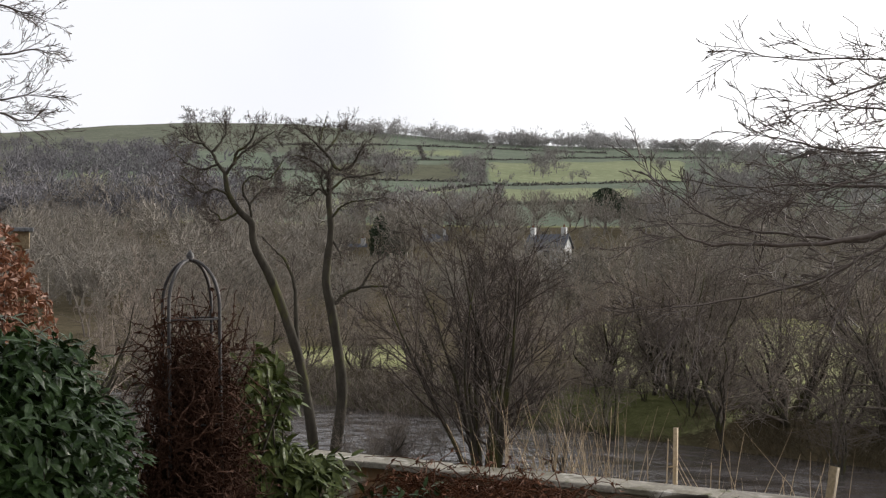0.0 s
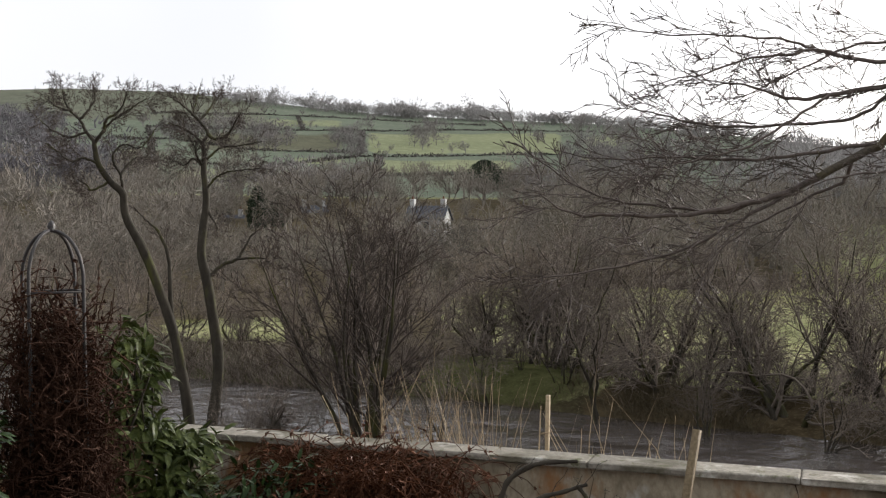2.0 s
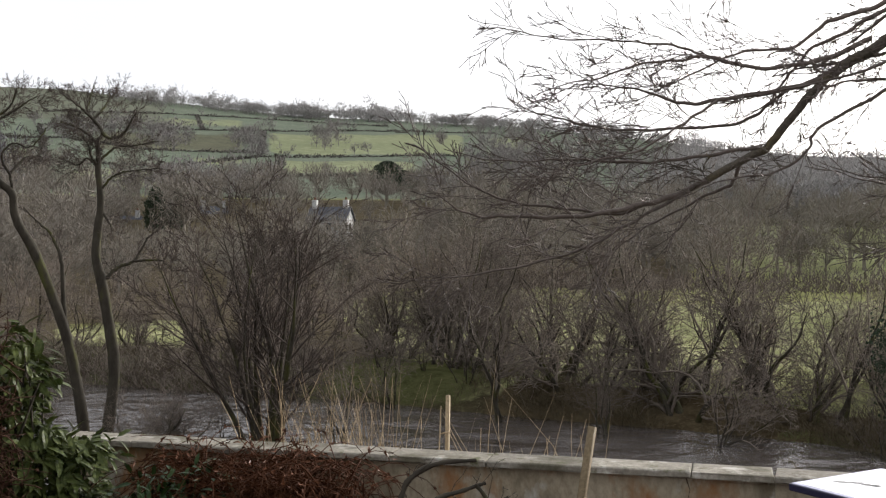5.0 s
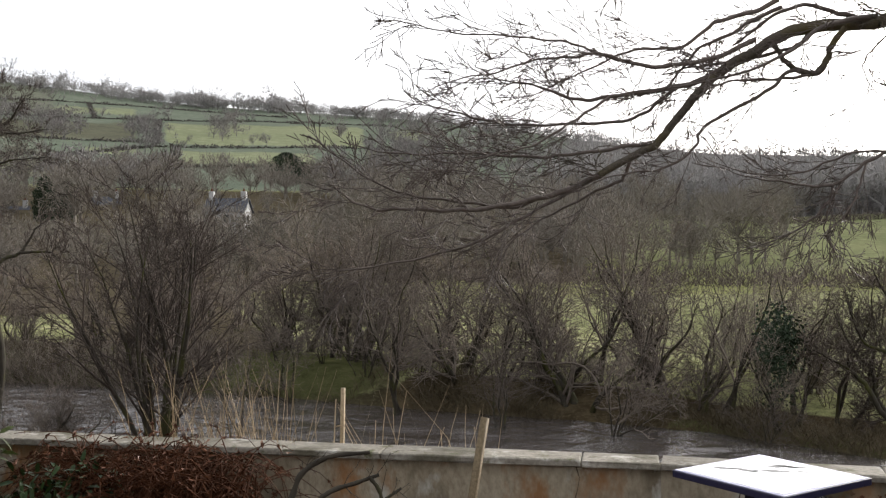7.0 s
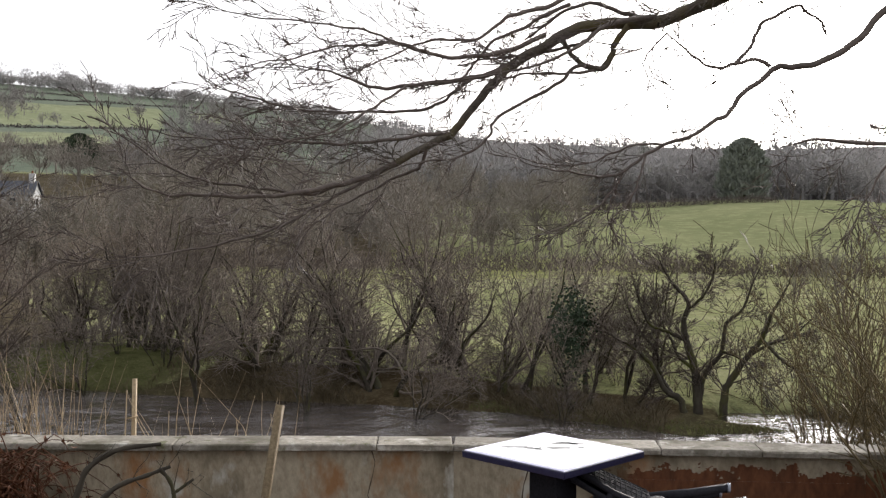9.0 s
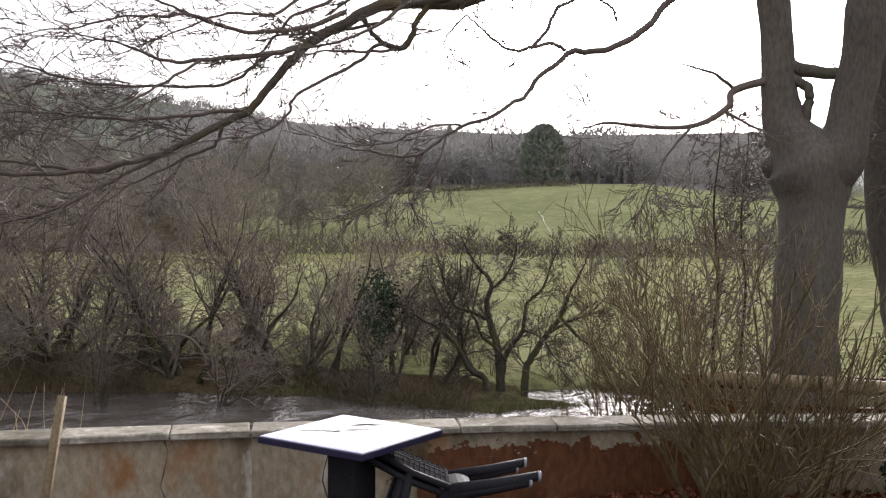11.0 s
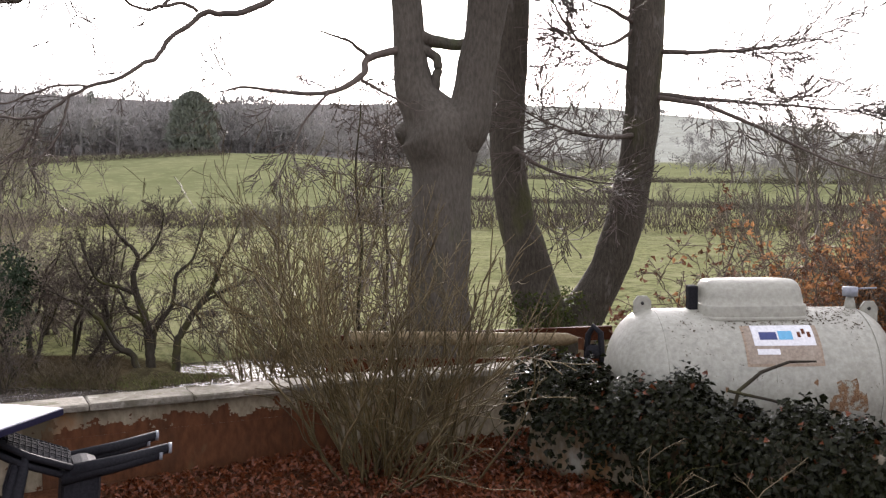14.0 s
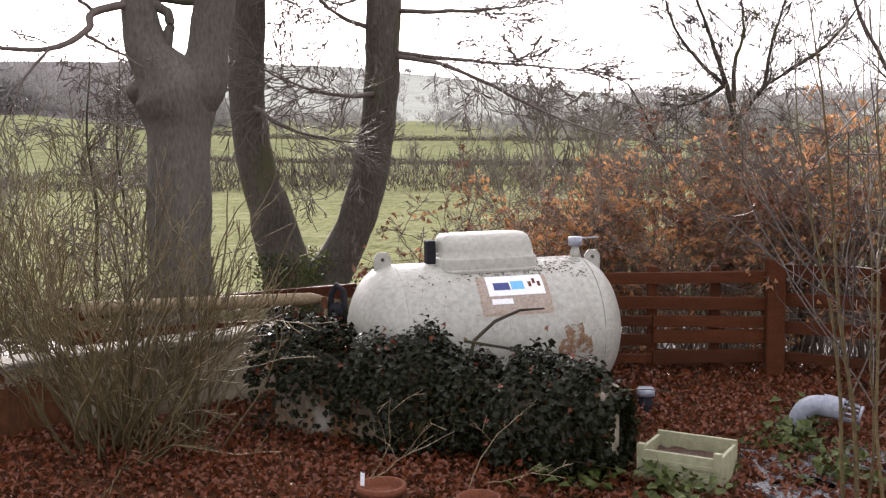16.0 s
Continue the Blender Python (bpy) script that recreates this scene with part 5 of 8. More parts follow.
cottage(-0.4, 215, 4.6, 15, 5, 4, 3.4, "small pale house on the valley side")

# ---- rough growth on the banks ----
def blades(name, rng, X, Y, tall, lean, wide, mat, label, category, z=None):
    n = len(X)
    zz = height(X, Y) if z is None else z
    hgt = tall * rng.uniform(0.4, 1.1, n)
    lo = np.stack([X, Y, zz - 0.05], 1)
    side = rng.normal(0, 1, (n, 2)) * lean
    mid = lo + np.stack([side[:, 0] * hgt * 0.4, side[:, 1] * hgt * 0.4, hgt * 0.6], 1)
    hi = lo + np.stack([side[:, 0] * hgt, side[:, 1] * hgt, hgt], 1)
    w = np.concatenate([rng.normal(0, 1, (n, 2)), np.zeros((n, 1))], 1)
    w *= (wide / np.linalg.norm(w, axis=1))[:, None]
    V = np.stack([lo - w, lo + w, mid + w * 0.7, mid - w * 0.7, hi + w * 0.2, hi - w * 0.2], 1).reshape(-1, 3)
    i = np.arange(n)[:, None] * 6
    Q = np.concatenate([i + np.array([[0, 1, 2, 3]]), i + np.array([[3, 2, 4, 5]])], 0)
    return tagged(part(name, mesh_of(name, V, Q, mat, False)), label, category, kind="stuff")


rngb = np.random.default_rng(77)
n = 30000
a = rngb.uniform(-52, -2.5, n)
o = np.abs(rngb.normal(0, 3.4, n)) + 0.1
b = np.interp(a, A_FAR, B_FAR) + o
clump = np.sin(a * 1.7) + np.sin(a * 0.6 + b * 0.9) + rngb.normal(0, 0.7, n)
keep = (clump > 0.0) & ~((a > -29) & (a < -21) & (o > 0.6))
a, b = a[keep], b[keep]
blades("bank_scrub", rngb, (a + b) / 2 ** 0.5, (b - a) / 2 ** 0.5, 0.6, 0.95, 0.012, M["scrub"], "brown dead scrub along the far bank", "scrub")
n = 7000
a = rngb.uniform(-48, 20, n)
u = rngb.uniform(0.05, 0.95, n)
b = np.interp(a, A_EDGE, B_EDGE) * (1 - u) + np.interp(a, A_NEAR, B_NEAR) * u
blades("near_bank_scrub", rngb, (a + b) / 2 ** 0.5, (b - a) / 2 ** 0.5, 0.7, 0.5, 0.012, M["scrub"], "brown dead grass and scrub on the slope below the wall", "scrub")
n = 5000
a = rngb.uniform(-9, 1.2, n)
b = np.interp(a, A_FAR, B_FAR) + rngb.uniform(0.1, 1.7, n)
blades("bank_grass", rngb, (a + b) / 2 ** 0.5, (b - a) / 2 ** 0.5, 0.13, 0.6, 0.012, M["lawn"], "rough green grass on the point of the bank", "grass")
n = 5200
a = rngb.uniform(-47, -27.5, n)
b = np.interp(a, A_FAR, B_FAR) + np.abs(rngb.normal(0.6, 2.0, n))
blades("bank_thicket", rngb, (a + b) / 2 ** 0.5, (b - a) / 2 ** 0.5, 1.0, 0.9, 0.013, M["bank_twig"], "brown bare thicket along the far water's edge", "scrub")
n = 3000
blades("slope_thicket", rngb, rngb.uniform(9.2, 13.5, n), rngb.uniform(-4.5, 2.6, n), 1.9, 0.35, 0.006, M["bank_twig"], "brown bare thicket on the slope behind the fence", "scrub")

# ---- garden wall ----
WALL = [(-1.0, 8.02), (3.3, 5.78), (5.4, 4.46), (6.95, 3.36)]
WALL_TOP = 0.478
garden_wall = empty("garden_wall", Matrix(), "low rendered garden wall with stone coping, stained and flaking", "wall", kind="structure")


def wall_frame(k):
    (x0, y0), (x1, y1) = WALL[k], WALL[k + 1]
    return math.hypot(x1 - x0, y1 - y0), pose(x0, y0, 0, 0, 0, math.degrees(math.atan2(y1 - y0, x1 - x0)))


for k in range(3):
    L, m = wall_frame(k)
    part("wall_face", boxed((0, 0.04, -0.9), (L + 0.02 * (k == 0), 0.2, WALL_TOP - 0.042), 0.004), M["render_wall"], garden_wall, at=m)
    u = 0.0
    g = random.Random(k + 3)
    while u < L - 0.02:
        w = min(g.choice((0.62, 0.64, 0.92, 0.6)), L - u)
        w = L - u if L - u - w < 0.25 else w
        bm = boxed((u + 0.003, -0.02, WALL_TOP - 0.042), (u + w - 0.003, 0.24, WALL_TOP + g.uniform(-0.003, 0.003)), 0.01)
        for v in bm.verts:
            v.co += Vector((0, g.uniform(-0.003, 0.003), g.uniform(-0.003, 0.003)))
        part("coping_stone", bm, M["coping"], garden_wall, at=m)
        u += w
# old red paint on the stretch behind the chair, worn to ragged islands along its upper edge
for k, u0, u1, wear in ((1, 0.35, 1.0, 0.75), (1, 1.0, 2.48, 0.0), (2, 0.0, 0.3, 0.0)):
    L, m = wall_frame(k)
    cell, zt = 0.0065, WALL_TOP - 0.045
    nu, nz = int((u1 - u0) / cell), 80 if wear else 24
    V, Q = [], []
    shift = np.random.default_rng(k + 70).uniform(-0.45, 0.45, (nu + 1, nz + 1, 2)) * cell
    for i in range(nu):
        for j in range(nz):
            u, z = u0 + i * cell, zt - (j + 1) * cell
            q = Vector((u * 9 + k * 7, z * 13, 3.0))
            worn = noise.noise(q) + 0.6 * noise.noise(q * 2.7) + 0.35 * noise.noise(q * 6.0)
            if worn < (j * cell / 0.075 - 1.1 if not wear else -0.35 - 0.9 * (u1 - u) / (u1 - u0) + 0.35 * noise.noise(Vector((u * 3, z * 2, 9)))):
                b = len(V)
                V += [(u + di * cell + shift[i + di, j + 1 - dj, 0], 0.036, z + dj * cell + shift[i + di, j + 1 - dj, 1]) for di, dj in ((0, 0), (1, 0), (1, 1), (0, 1))]
                Q.append((b, b + 1, b + 2, b + 3))
    part("painted_render", mesh_of("painted_render", V, Q, M["red_paint"], False), None, garden_wall, "worn rust-red paint over the render", at=m)
    if not wear:
        part("painted_render", boxed((u0, 0.033, -0.5), (u1, 0.0405, zt - nz * cell)), M["red_paint"], garden_wall, "flaking rust-red paint over the render", at=m)
# cracks
for k, u, top in ((0, 3.15, 0.43), (0, 4.35, 0.43), (1, 0.45, 0.43)):
    L, m = wall_frame(k)
    g = random.Random(int(u * 100))
    pts = [(u + 0.02 * math.sin(j * 1.3) + g.uniform(-0.008, 0.008), 0.042, top - j * 0.07) for j in range(9)]
    part("crack", mesh_of("crack", *tubes([(pts, [0.006 * g.uniform(0.6, 1.3) for _ in pts], 4)]), M["soil"]), parent=garden_wall, at=m)


# ---- table and tipped chair ----
table = empty("garden_table", pose(3.15, 4.48, 0, 0, 0, 17), "square garden table with a wet white printed top and navy edge", "table")
top = part("tabletop", boxed((-0.32, -0.32, 0.672), (0.32, 0.32, 0.706), 0.006), M["navy"], table, "navy blue table edge")
part("inlay", boxed((-0.294, -0.294, 0.7), (0.294, 0.294, 0.711), 0.003), M["table_top"], top, "glossy white printed surface")
part("border", boxed((-0.312, -0.312, 0.7), (0.312, 0.312, 0.7085), 0.002), M["lavender"], top, "pale lavender border line")
g = random.Random(2)
for cx, cy, turn, s in [(-0.1, 0.19, -50, 0.8), (-0.06, 0.15, -20, 0.5), (-0.05, 0.09, -75, 0.8), (-0.03, 0.07, 10, 0.5), (0.05, 0.01, -45, 1.0), (0.15, 0.06, -40, 1.0), (0.18, 0.05, -70, 0.8), (0.2, 0.0, -30, 0.7), (0.14, -0.07, -80, 0.5)]:
    bm = bmesh.new()
    n = 10
    ring = [bm.verts.new((0.07 * s * math.cos(2 * math.pi * i / n), 0.024 * s * math.sin(2 * math.pi * i / n) * (1.3 if i % 2 else 0.7), 0)) for i in range(n)]
    bm.faces.new(ring)
    part("printed_leaf", bm, M["motif"], top, at=pose(cx, cy, 0.7115, 0, 0, turn))
part("pedestal", boxed((-0.085, -0.085, 0.03), (0.085, 0.085, 0.672), 0.012), M["plastic"], table)
part("foot", boxed((-0.2, -0.2, 0), (0.2, 0.2, 0.035), 0.012), M["plastic"], table)

chair = empty("garden_chair", Matrix(), "dark grey plastic garden armchair tipped forward against the table", "chair", "stacked garden chairs")
# upright shape: x across, y to the front, z up
seat_bm = bmesh.new()
box(seat_bm, (-0.245, -0.23, 0.30), (0.245, 0.245, 0.43), 0.05)
part("seat", seat_bm, M["plastic"], chair)
# basket-weave back, slightly dished, of crossing strips in a rim
def back_at(u, v):
    return (u, -0.22 - 0.12 * v - 0.05 * (1 - (u / 0.25) ** 2), 0.43 + 0.36 * v)
back = part("backrest", mesh_of("backrest", *tubes([tube([back_at(-0.25, 0), back_at(-0.26, 0.5), back_at(-0.22, 0.93), back_at(-0.1, 1.0), back_at(0.1, 1.0), back_at(0.22, 0.93), back_at(0.26, 0.5), back_at(0.25, 0)], 0.017, 8)]), M["plastic"]), parent=chair)
strips = []
for j in range(13):
    v = 0.04 + j * 0.072
    strips.append(([back_at(u, v) for u in np.linspace(-0.24, 0.24, 9)], [0.0026] * 9, 4))
for j in range(9):
    u = -0.22 + j * 0.055
    strips.append(([back_at(u, v) for v in np.linspace(0.02, 0.95, 7)], [0.0022] * 7, 4))
dish = [(back_at(u, v)[0], back_at(u, v)[1] + 0.004, back_at(u, v)[2]) for v in np.linspace(0.0, 0.97, 8) for u in np.linspace(-0.24, 0.24, 9)]
part("back_panel", mesh_of("back_panel", dish, [(j * 9 + i, j * 9 + i + 1, (j + 1) * 9 + i + 1, (j + 1) * 9 + i) for j in range(7) for i in range(8)], M["chair_weave"]), parent=back)
part("weave", mesh_of("weave", *tubes(strips), M["chair_weave"]), parent=back)
for sx in (-1, 1):
    part("arm", mesh_of("arm", *tubes([tube([(sx * 0.25, -0.28, 0.62), (sx * 0.275, -0.1, 0.655), (sx * 0.28, 0.12, 0.65), (sx * 0.275, 0.22, 0.61), (sx * 0.26, 0.25, 0.5), (sx * 0.25, 0.25, 0.42)], [0.02, 0.028, 0.03, 0.028, 0.024, 0.022], 8)]), M["plastic"]), parent=chair)
    for y0, y1 in ((0.22, 0.27), (-0.2, -0.3)):
        leg = part("leg", mesh_of("leg", *tubes([tube([(sx * 0.235, y0, 0.43), (sx * 0.25, (y0 + y1) / 2, 0.2), (sx * 0.265, y1, 0.012)], [0.034, 0.028, 0.024], 8)]), M["plastic"]), parent=chair)
        part("foot_cap", mesh_of("foot_cap", *revolve([(0.001, 0.0), (0.026, 0.0), (0.026, 0.014), (0.001, 0.017)], 10), M["pvc"]), parent=leg, label="grey foot cap", at=pose(sx * 0.265, y1, 0.0))
# tipped on to its front: local up lies along the ground toward the table
chair.matrix_world = pose(3.9, 4.01, 0.2, 0, 0, 54) @ pose(0, 0, 0, 0, 7, 0) @ pose(0, 0, 0, -86, 0, 0)
# its twin, nested in the same stack
copy_thing(chair, chair.matrix_world @ pose(0.004, 0.03, 0.04))

# ---- gas tank ----
AXIS = math.degrees(math.atan2(-1.5, 1.06))
tank = empty("gas_tank", pose(6.89, 2.02, 0.51, 0, 0, AXIS), "cream domestic gas tank with rust stains and a faded label", "tank")
RT = 0.455
ends = [(RT * math.sin(u), 0.27 * math.cos(u)) for u in np.linspace(0.12, math.pi / 2, 9)]
prof = [(0.001, -0.915)] + [(r, -0.645 - h) for r, h in ends] + [(r, 0.605 + h) for r, h in ends[::-1]] + [(0.001, 0.875)]
part("shell", mesh_of("shell", *revolve(prof, 44, "X"), M["tank"]), parent=tank)
for sx in (-0.63, 0.0, 0.63):
    part("weld_seam", mesh_of("weld_seam", *tubes([([(sx, RT * math.cos(u), RT * math.sin(u)) for u in np.linspace(0, 2 * math.pi, 33)], [0.004] * 33, 4)]), M["tank"]), parent=tank)
HOOD = -0.04


def loft(rings, n=40, power=5.0):
    """A rounded box drawn through (centre x, half length, half width, height) rings."""
    V = []
    for cx, hx, hy, z in rings:
        for i in range(n):
            c, w = math.cos(2 * math.pi * i / n), math.sin(2 * math.pi * i / n)
            V.append((HOOD + cx + hx * math.copysign(abs(c) ** (2 / power), c), -0.01 + hy * math.copysign(abs(w) ** (2 / power), w), z))
    return V, [(r * n + i, r * n + (i + 1) % n, (r + 1) * n + (i + 1) % n, (r + 1) * n + i) for r in range(len(rings) - 1) for i in range(n)]


hood = part("valve_hood", mesh_of("valve_hood", *loft([(0.01, 0.325, 0.20, 0.39), (0.01, 0.325, 0.2, 0.485), (0.01, 0.32, 0.196, 0.492), (0.01, 0.312, 0.178, 0.497), (0.01, 0.305, 0.172, 0.54), (0.008, 0.298, 0.152, 0.585), (0.006, 0.288, 0.122, 0.618), (0.005, 0.27, 0.09, 0.634), (0.004, 0.2, 0.05, 0.641), (0.004, 0.001, 0.001, 0.643)]), M["hood"]), parent=tank, label="cream plastic hood over the valves")
part("hood_rim", mesh_of("hood_rim", *loft([(0.01, 0.333, 0.208, 0.40), (0.01, 0.335, 0.21, 0.412), (0.01, 0.333, 0.208, 0.424), (0.01, 0.322, 0.196, 0.426)]), M["hood"]), parent=hood)
part("valve_post", boxed((-0.41, -0.04, 0.38), (-0.35, 0.04, 0.60), 0.012), M["plastic"], tank, "black valve post")
gauge = part("gauge_pipe", mesh_of("gauge_pipe", *tubes([tube([(0.62, 0.0, 0.42), (0.62, 0.0, 0.53)], [0.045, 0.02], 12)]), M["tank"]), parent=tank)
part("gauge_cap", mesh_of("gauge_cap", *tubes([tube([(0.62, 0.0, 0.525), (0.62, 0.0, 0.58)], 0.048, 14), tube([(0.66, 0, 0.57), (0.78, -0.02, 0.575)], 0.006, 6)]), M["pvc"]), parent=gauge, label="grey plastic cap")
for sx in (-0.69, 0.74):
    bm = bmesh.new()
    pts = [(-0.055, -0.06), (0.055, -0.06), (0.055, 0.05), (0.03, 0.085), (-0.03, 0.085), (-0.055, 0.05)]
    f = bm.faces.new([bm.verts.new((x, -0.008, z)) for x, z in pts])
    e = bmesh.ops.extrude_face_region(bm, geom=[f])
    bmesh.ops.translate(bm, verts=[v for v in e["geom"] if isinstance(v, bmesh.types.BMVert)], vec=(0, 0.016, 0))
    lug = part("lifting_lug", bm, M["tank"], tank, at=pose(sx, 0, RT - 0.005 if sx < 0 else RT - 0.05))
    part("lug_eye", mesh_of("lug_eye", *revolve([(0.001, -0.012), (0.011, -0.012), (0.011, 0.012), (0.001, 0.012)], 12), M["iron"]), parent=lug, at=pose(0, 0, 0.04, 90))
for sx in (-0.5, 0.5):
    part("foot", boxed((sx - 0.05, -0.28, -0.51), (sx + 0.05, 0.28, -0.36), 0.008), M["iron"], tank)


def wrap(name, u0, u1, v0, v1, lift, mat, parent, label=""):
    """A patch that follows the shell: along u in metres, up the side from v0 to v1 degrees."""
    u0, u1 = u0 - 0.20, u1 - 0.20
    n, k = 10, 8
    V = [(u0 + (u1 - u0) * i / n, -(RT + lift) * math.cos(radians(v0 + (v1 - v0) * j / k)), (RT + lift) * math.sin(radians(v0 + (v1 - v0) * j / k))) for j in range(k + 1) for i in range(n + 1)]
    Q = [(j * (n + 1) + i, j * (n + 1) + i + 1, (j + 1) * (n + 1) + i + 1, (j + 1) * (n + 1) + i) for j in range(k) for i in range(n)]
    return part(name, mesh_of(name, V, Q, mat), parent=parent, label=label)


old = wrap("label_backing", 0.03, 0.49, 21, 56, 0.0015, M["rust"], tank, "rusty outline of an older label")
wrap("label_ground", 0.045, 0.475, 23, 54, 0.003, M["stained"], old)
lab = wrap("label", 0.09, 0.46, 37, 56, 0.0045, M["paper"], tank, "white supplier label with blue blocks")
wrap("label_block", 0.13, 0.235, 42, 49, 0.006, M["blue"], lab)
wrap("label_block", 0.245, 0.33, 42, 50, 0.006, M["cyan"], lab)
for j in range(3):
    wrap("label_diamond", 0.36 + 0.03 * j, 0.38 + 0.03 * j, 44 + (j % 2) * 3, 49 + (j % 2) * 3, 0.006, M["terracotta"], lab)
wrap("label_strip", 0.10, 0.235, 30, 34.5, 0.0045, M["paper"], tank, "faded white strip")


def blotch(name, u, v, ru, rv, seed, lift, mat, label=""):
    """An irregular stain that follows the shell."""
    gg = random.Random(seed)
    n, pts = 26, [(u, v)]
    for f in (0.5, 1.0):
        for i in range(n):
            a = 2 * math.pi * i / n
            w = f * (1 + 0.22 * math.sin(3 * a + seed) + 0.16 * math.sin(7 * a + 2 * seed) + gg.uniform(-0.14, 0.14))
            pts.append((u + ru * w * math.cos(a), v + rv * w * math.sin(a)))
    V = [(a, -(RT + lift) * math.cos(radians(b)), (RT + lift) * math.sin(radians(b))) for a, b in pts]
    T = [(0, 1 + i, 1 + (i + 1) % n) for i in range(n)] + [t for i in range(n) for t in ((1 + i, 1 + n + i, 1 + n + (i + 1) % n), (1 + i, 1 + n + (i + 1) % n, 1 + (i + 1) % n))]
    return part(name, mesh_of(name, V, T, mat), parent=tank, label=label)


blotch("rust_bloom", 0.42, -3, 0.105, 12, 3, 0.0012, M["rust_dark"], "rust bloom where the paint has blown")
blotch("rust_bloom", 0.365, -9, 0.05, 7, 8, 0.0016, M["rust_dark"])
blotch("rust_bloom", 0.23, 9, 0.012, 2.2, 5, 0.0012, M["rust_dark"])
blotch("rust_bloom", -0.1, 26, 0.03, 3.0, 6, 0.0018, M["rust_dark"])
blotch("rust_bloom", -0.3, 5, 0.010, 2.0, 7, 0.0012, M["rust_dark"])
gg = np.random.default_rng(44)
VV, TT = [], []
for j in range(900):
    u, v, r = (gg.normal(0.22, 0.3), gg.uniform(50, 88), gg.uniform(0.003, 0.0095)) if j < 640 else (gg.uniform(-0.6, 0.6), gg.uniform(0, 80), gg.uniform(0.002, 0.005))
    if abs(u) > 0.62 or (0.08 < u < 0.47 and v < 57):
        continue
    a = np.sort(gg.uniform(0, 6.28, 6))
    b, turn = len(VV), gg.uniform(0, 3.14)
    for x in a:
        dx, dy = r * 1.6 * math.cos(x), r * 0.7 * math.sin(x)
        du, dv = dx * math.cos(turn) - dy * math.sin(turn), dx * math.sin(turn) + dy * math.cos(turn)
        q = radians(v) + dv / RT
        VV.append((u + du, -(RT + 0.0022) * math.cos(q), (RT + 0.0022) * math.sin(q)))
    TT += [(b, b + i, b + i + 1) for i in range(1, 5)]
tagged(part("dirt_specks", mesh_of("dirt_specks", VV, TT, M["soil"], False), parent=tank, label="dark specks of dirt and lifted paint"), kind="stuff")

# ---- fence by the tank ----
rail_fence = empty("rail_fence", Matrix(), "wet brown timber rail fence with a square corner post", "fence")
FENCE = [(7.6, 3.05), (8.27, 0.27), (7.95, -1.9)]


def fence_run(x0, y0, x1, y1, heights, posts):
    L = math.hypot(x1 - x0, y1 - y0)
    m = pose(x0, y0, 0, 0, 0, math.degrees(math.atan2(y1 - y0, x1 - x0)))
    g = random.Random(int(L * 100))
    for z in heights:
        cuts = [0.02] + sorted(p for p in posts if 0.5 < p < L - 0.5 and g.random() < 0.6) + [L - 0.02]
        for a, b in zip(cuts, cuts[1:]):
            lean, drop = g.uniform(-0.022, 0.022), g.uniform(-0.016, 0.016)
            half = 0.04 + g.uniform(-0.008, 0.012)
            bm = boxed((a, -0.018, z - half), (b - 0.006, 0.012, z + half), 0.005)
            for v in bm.verts:
                v.co.z += drop + lean * (v.co.x - a) / (b - a) + 0.008 * math.sin(v.co.x * 2.7 + z * 9) + g.uniform(-0.003, 0.003)
            part("rail", bm, M["fence"], rail_fence, at=m)
    for u in posts:
        part("post", boxed((u - 0.035, 0.014, -0.3), (u + 0.035, 0.085, heights[-1] + 0.1), 0.006), M["fence"], rail_fence, at=m)


fence_run(*FENCE[0], *FENCE[1], (0.12, 0.27, 0.41, 0.55, 0.70), (0.3, 1.15, 2.0, 2.45))
fence_run(*FENCE[1], *FENCE[2], (0.14, 0.36, 0.58, 0.76), (0.75, 1.6))
part("corner_post", boxed((-0.075, -0.065, -0.3), (0.075, 0.065, 0.85), 0.012), M["fence"], rail_fence, at=pose(8.25, 0.26, 0, 0, 1.0, 10))

# timber barrier beyond the wall: beam, posts and a pointed pole laid along it
barrier = empty("timber_barrier", Matrix(), "low timber rail beside the wall with a pointed pole", "fence")
def bar(name, a, b, w, h, mat, parent):
    a, b = Vector(a), Vector(b)
    L = (b - a).length
    m = Matrix.Translation(a) @ (b - a).to_track_quat("X", "Z").to_matrix().to_4x4()
    return part(name, boxed((0, -w / 2, -h / 2), (L, w / 2, h / 2), 0.006), mat, parent, at=m)
bar("rail", (7.0, 5.5, 0.44), (8.2, 3.5, 0.53), 0.06, 0.11, M["fence"], barrier)
bar("rail", (6.9, 5.4, 0.28), (8.1, 3.45, 0.30), 0.05, 0.10, M["fence"], barrier)
part("pole", mesh_of("pole", *tubes([([(7.0, 5.25, 0.50), (7.3, 4.6, 0.51), (7.6, 3.85, 0.525), (7.68, 3.66, 0.53), (7.73, 3.53, 0.53)], [0.055, 0.055, 0.052, 0.05, 0.004], 10)]), M["timber"]), parent=barrier, label="weathered pointed round pole")
for x, y in ((7.15, 5.28), (7.62, 4.5), (8.1, 3.68)):
    part("post", boxed((x - 0.05, y - 0.05, -0.6), (x + 0.05, y + 0.05, 0.47), 0.008), M["timber"], barrier)
bar("plank", (7.0, 4.6, 0.05), (7.35, 3.4, 0.08), 0.2, 0.05, M["timber"], barrier)
reg = empty("gas_regulator", pose(6.82, 3.05, 0), "black gas regulator with a curved hose and red tag", "regulator")
part("hose", mesh_of("hose", *tubes([tube([(0.0, 0.05, 0.0), (0, 0.05, 0.6), (0, 0.04, 0.72), (0, 0.0, 0.78), (0, -0.05, 0.74), (0, -0.06, 0.6), (0, -0.06, 0.5)], 0.022, 8)]), M["plastic"]), parent=reg)
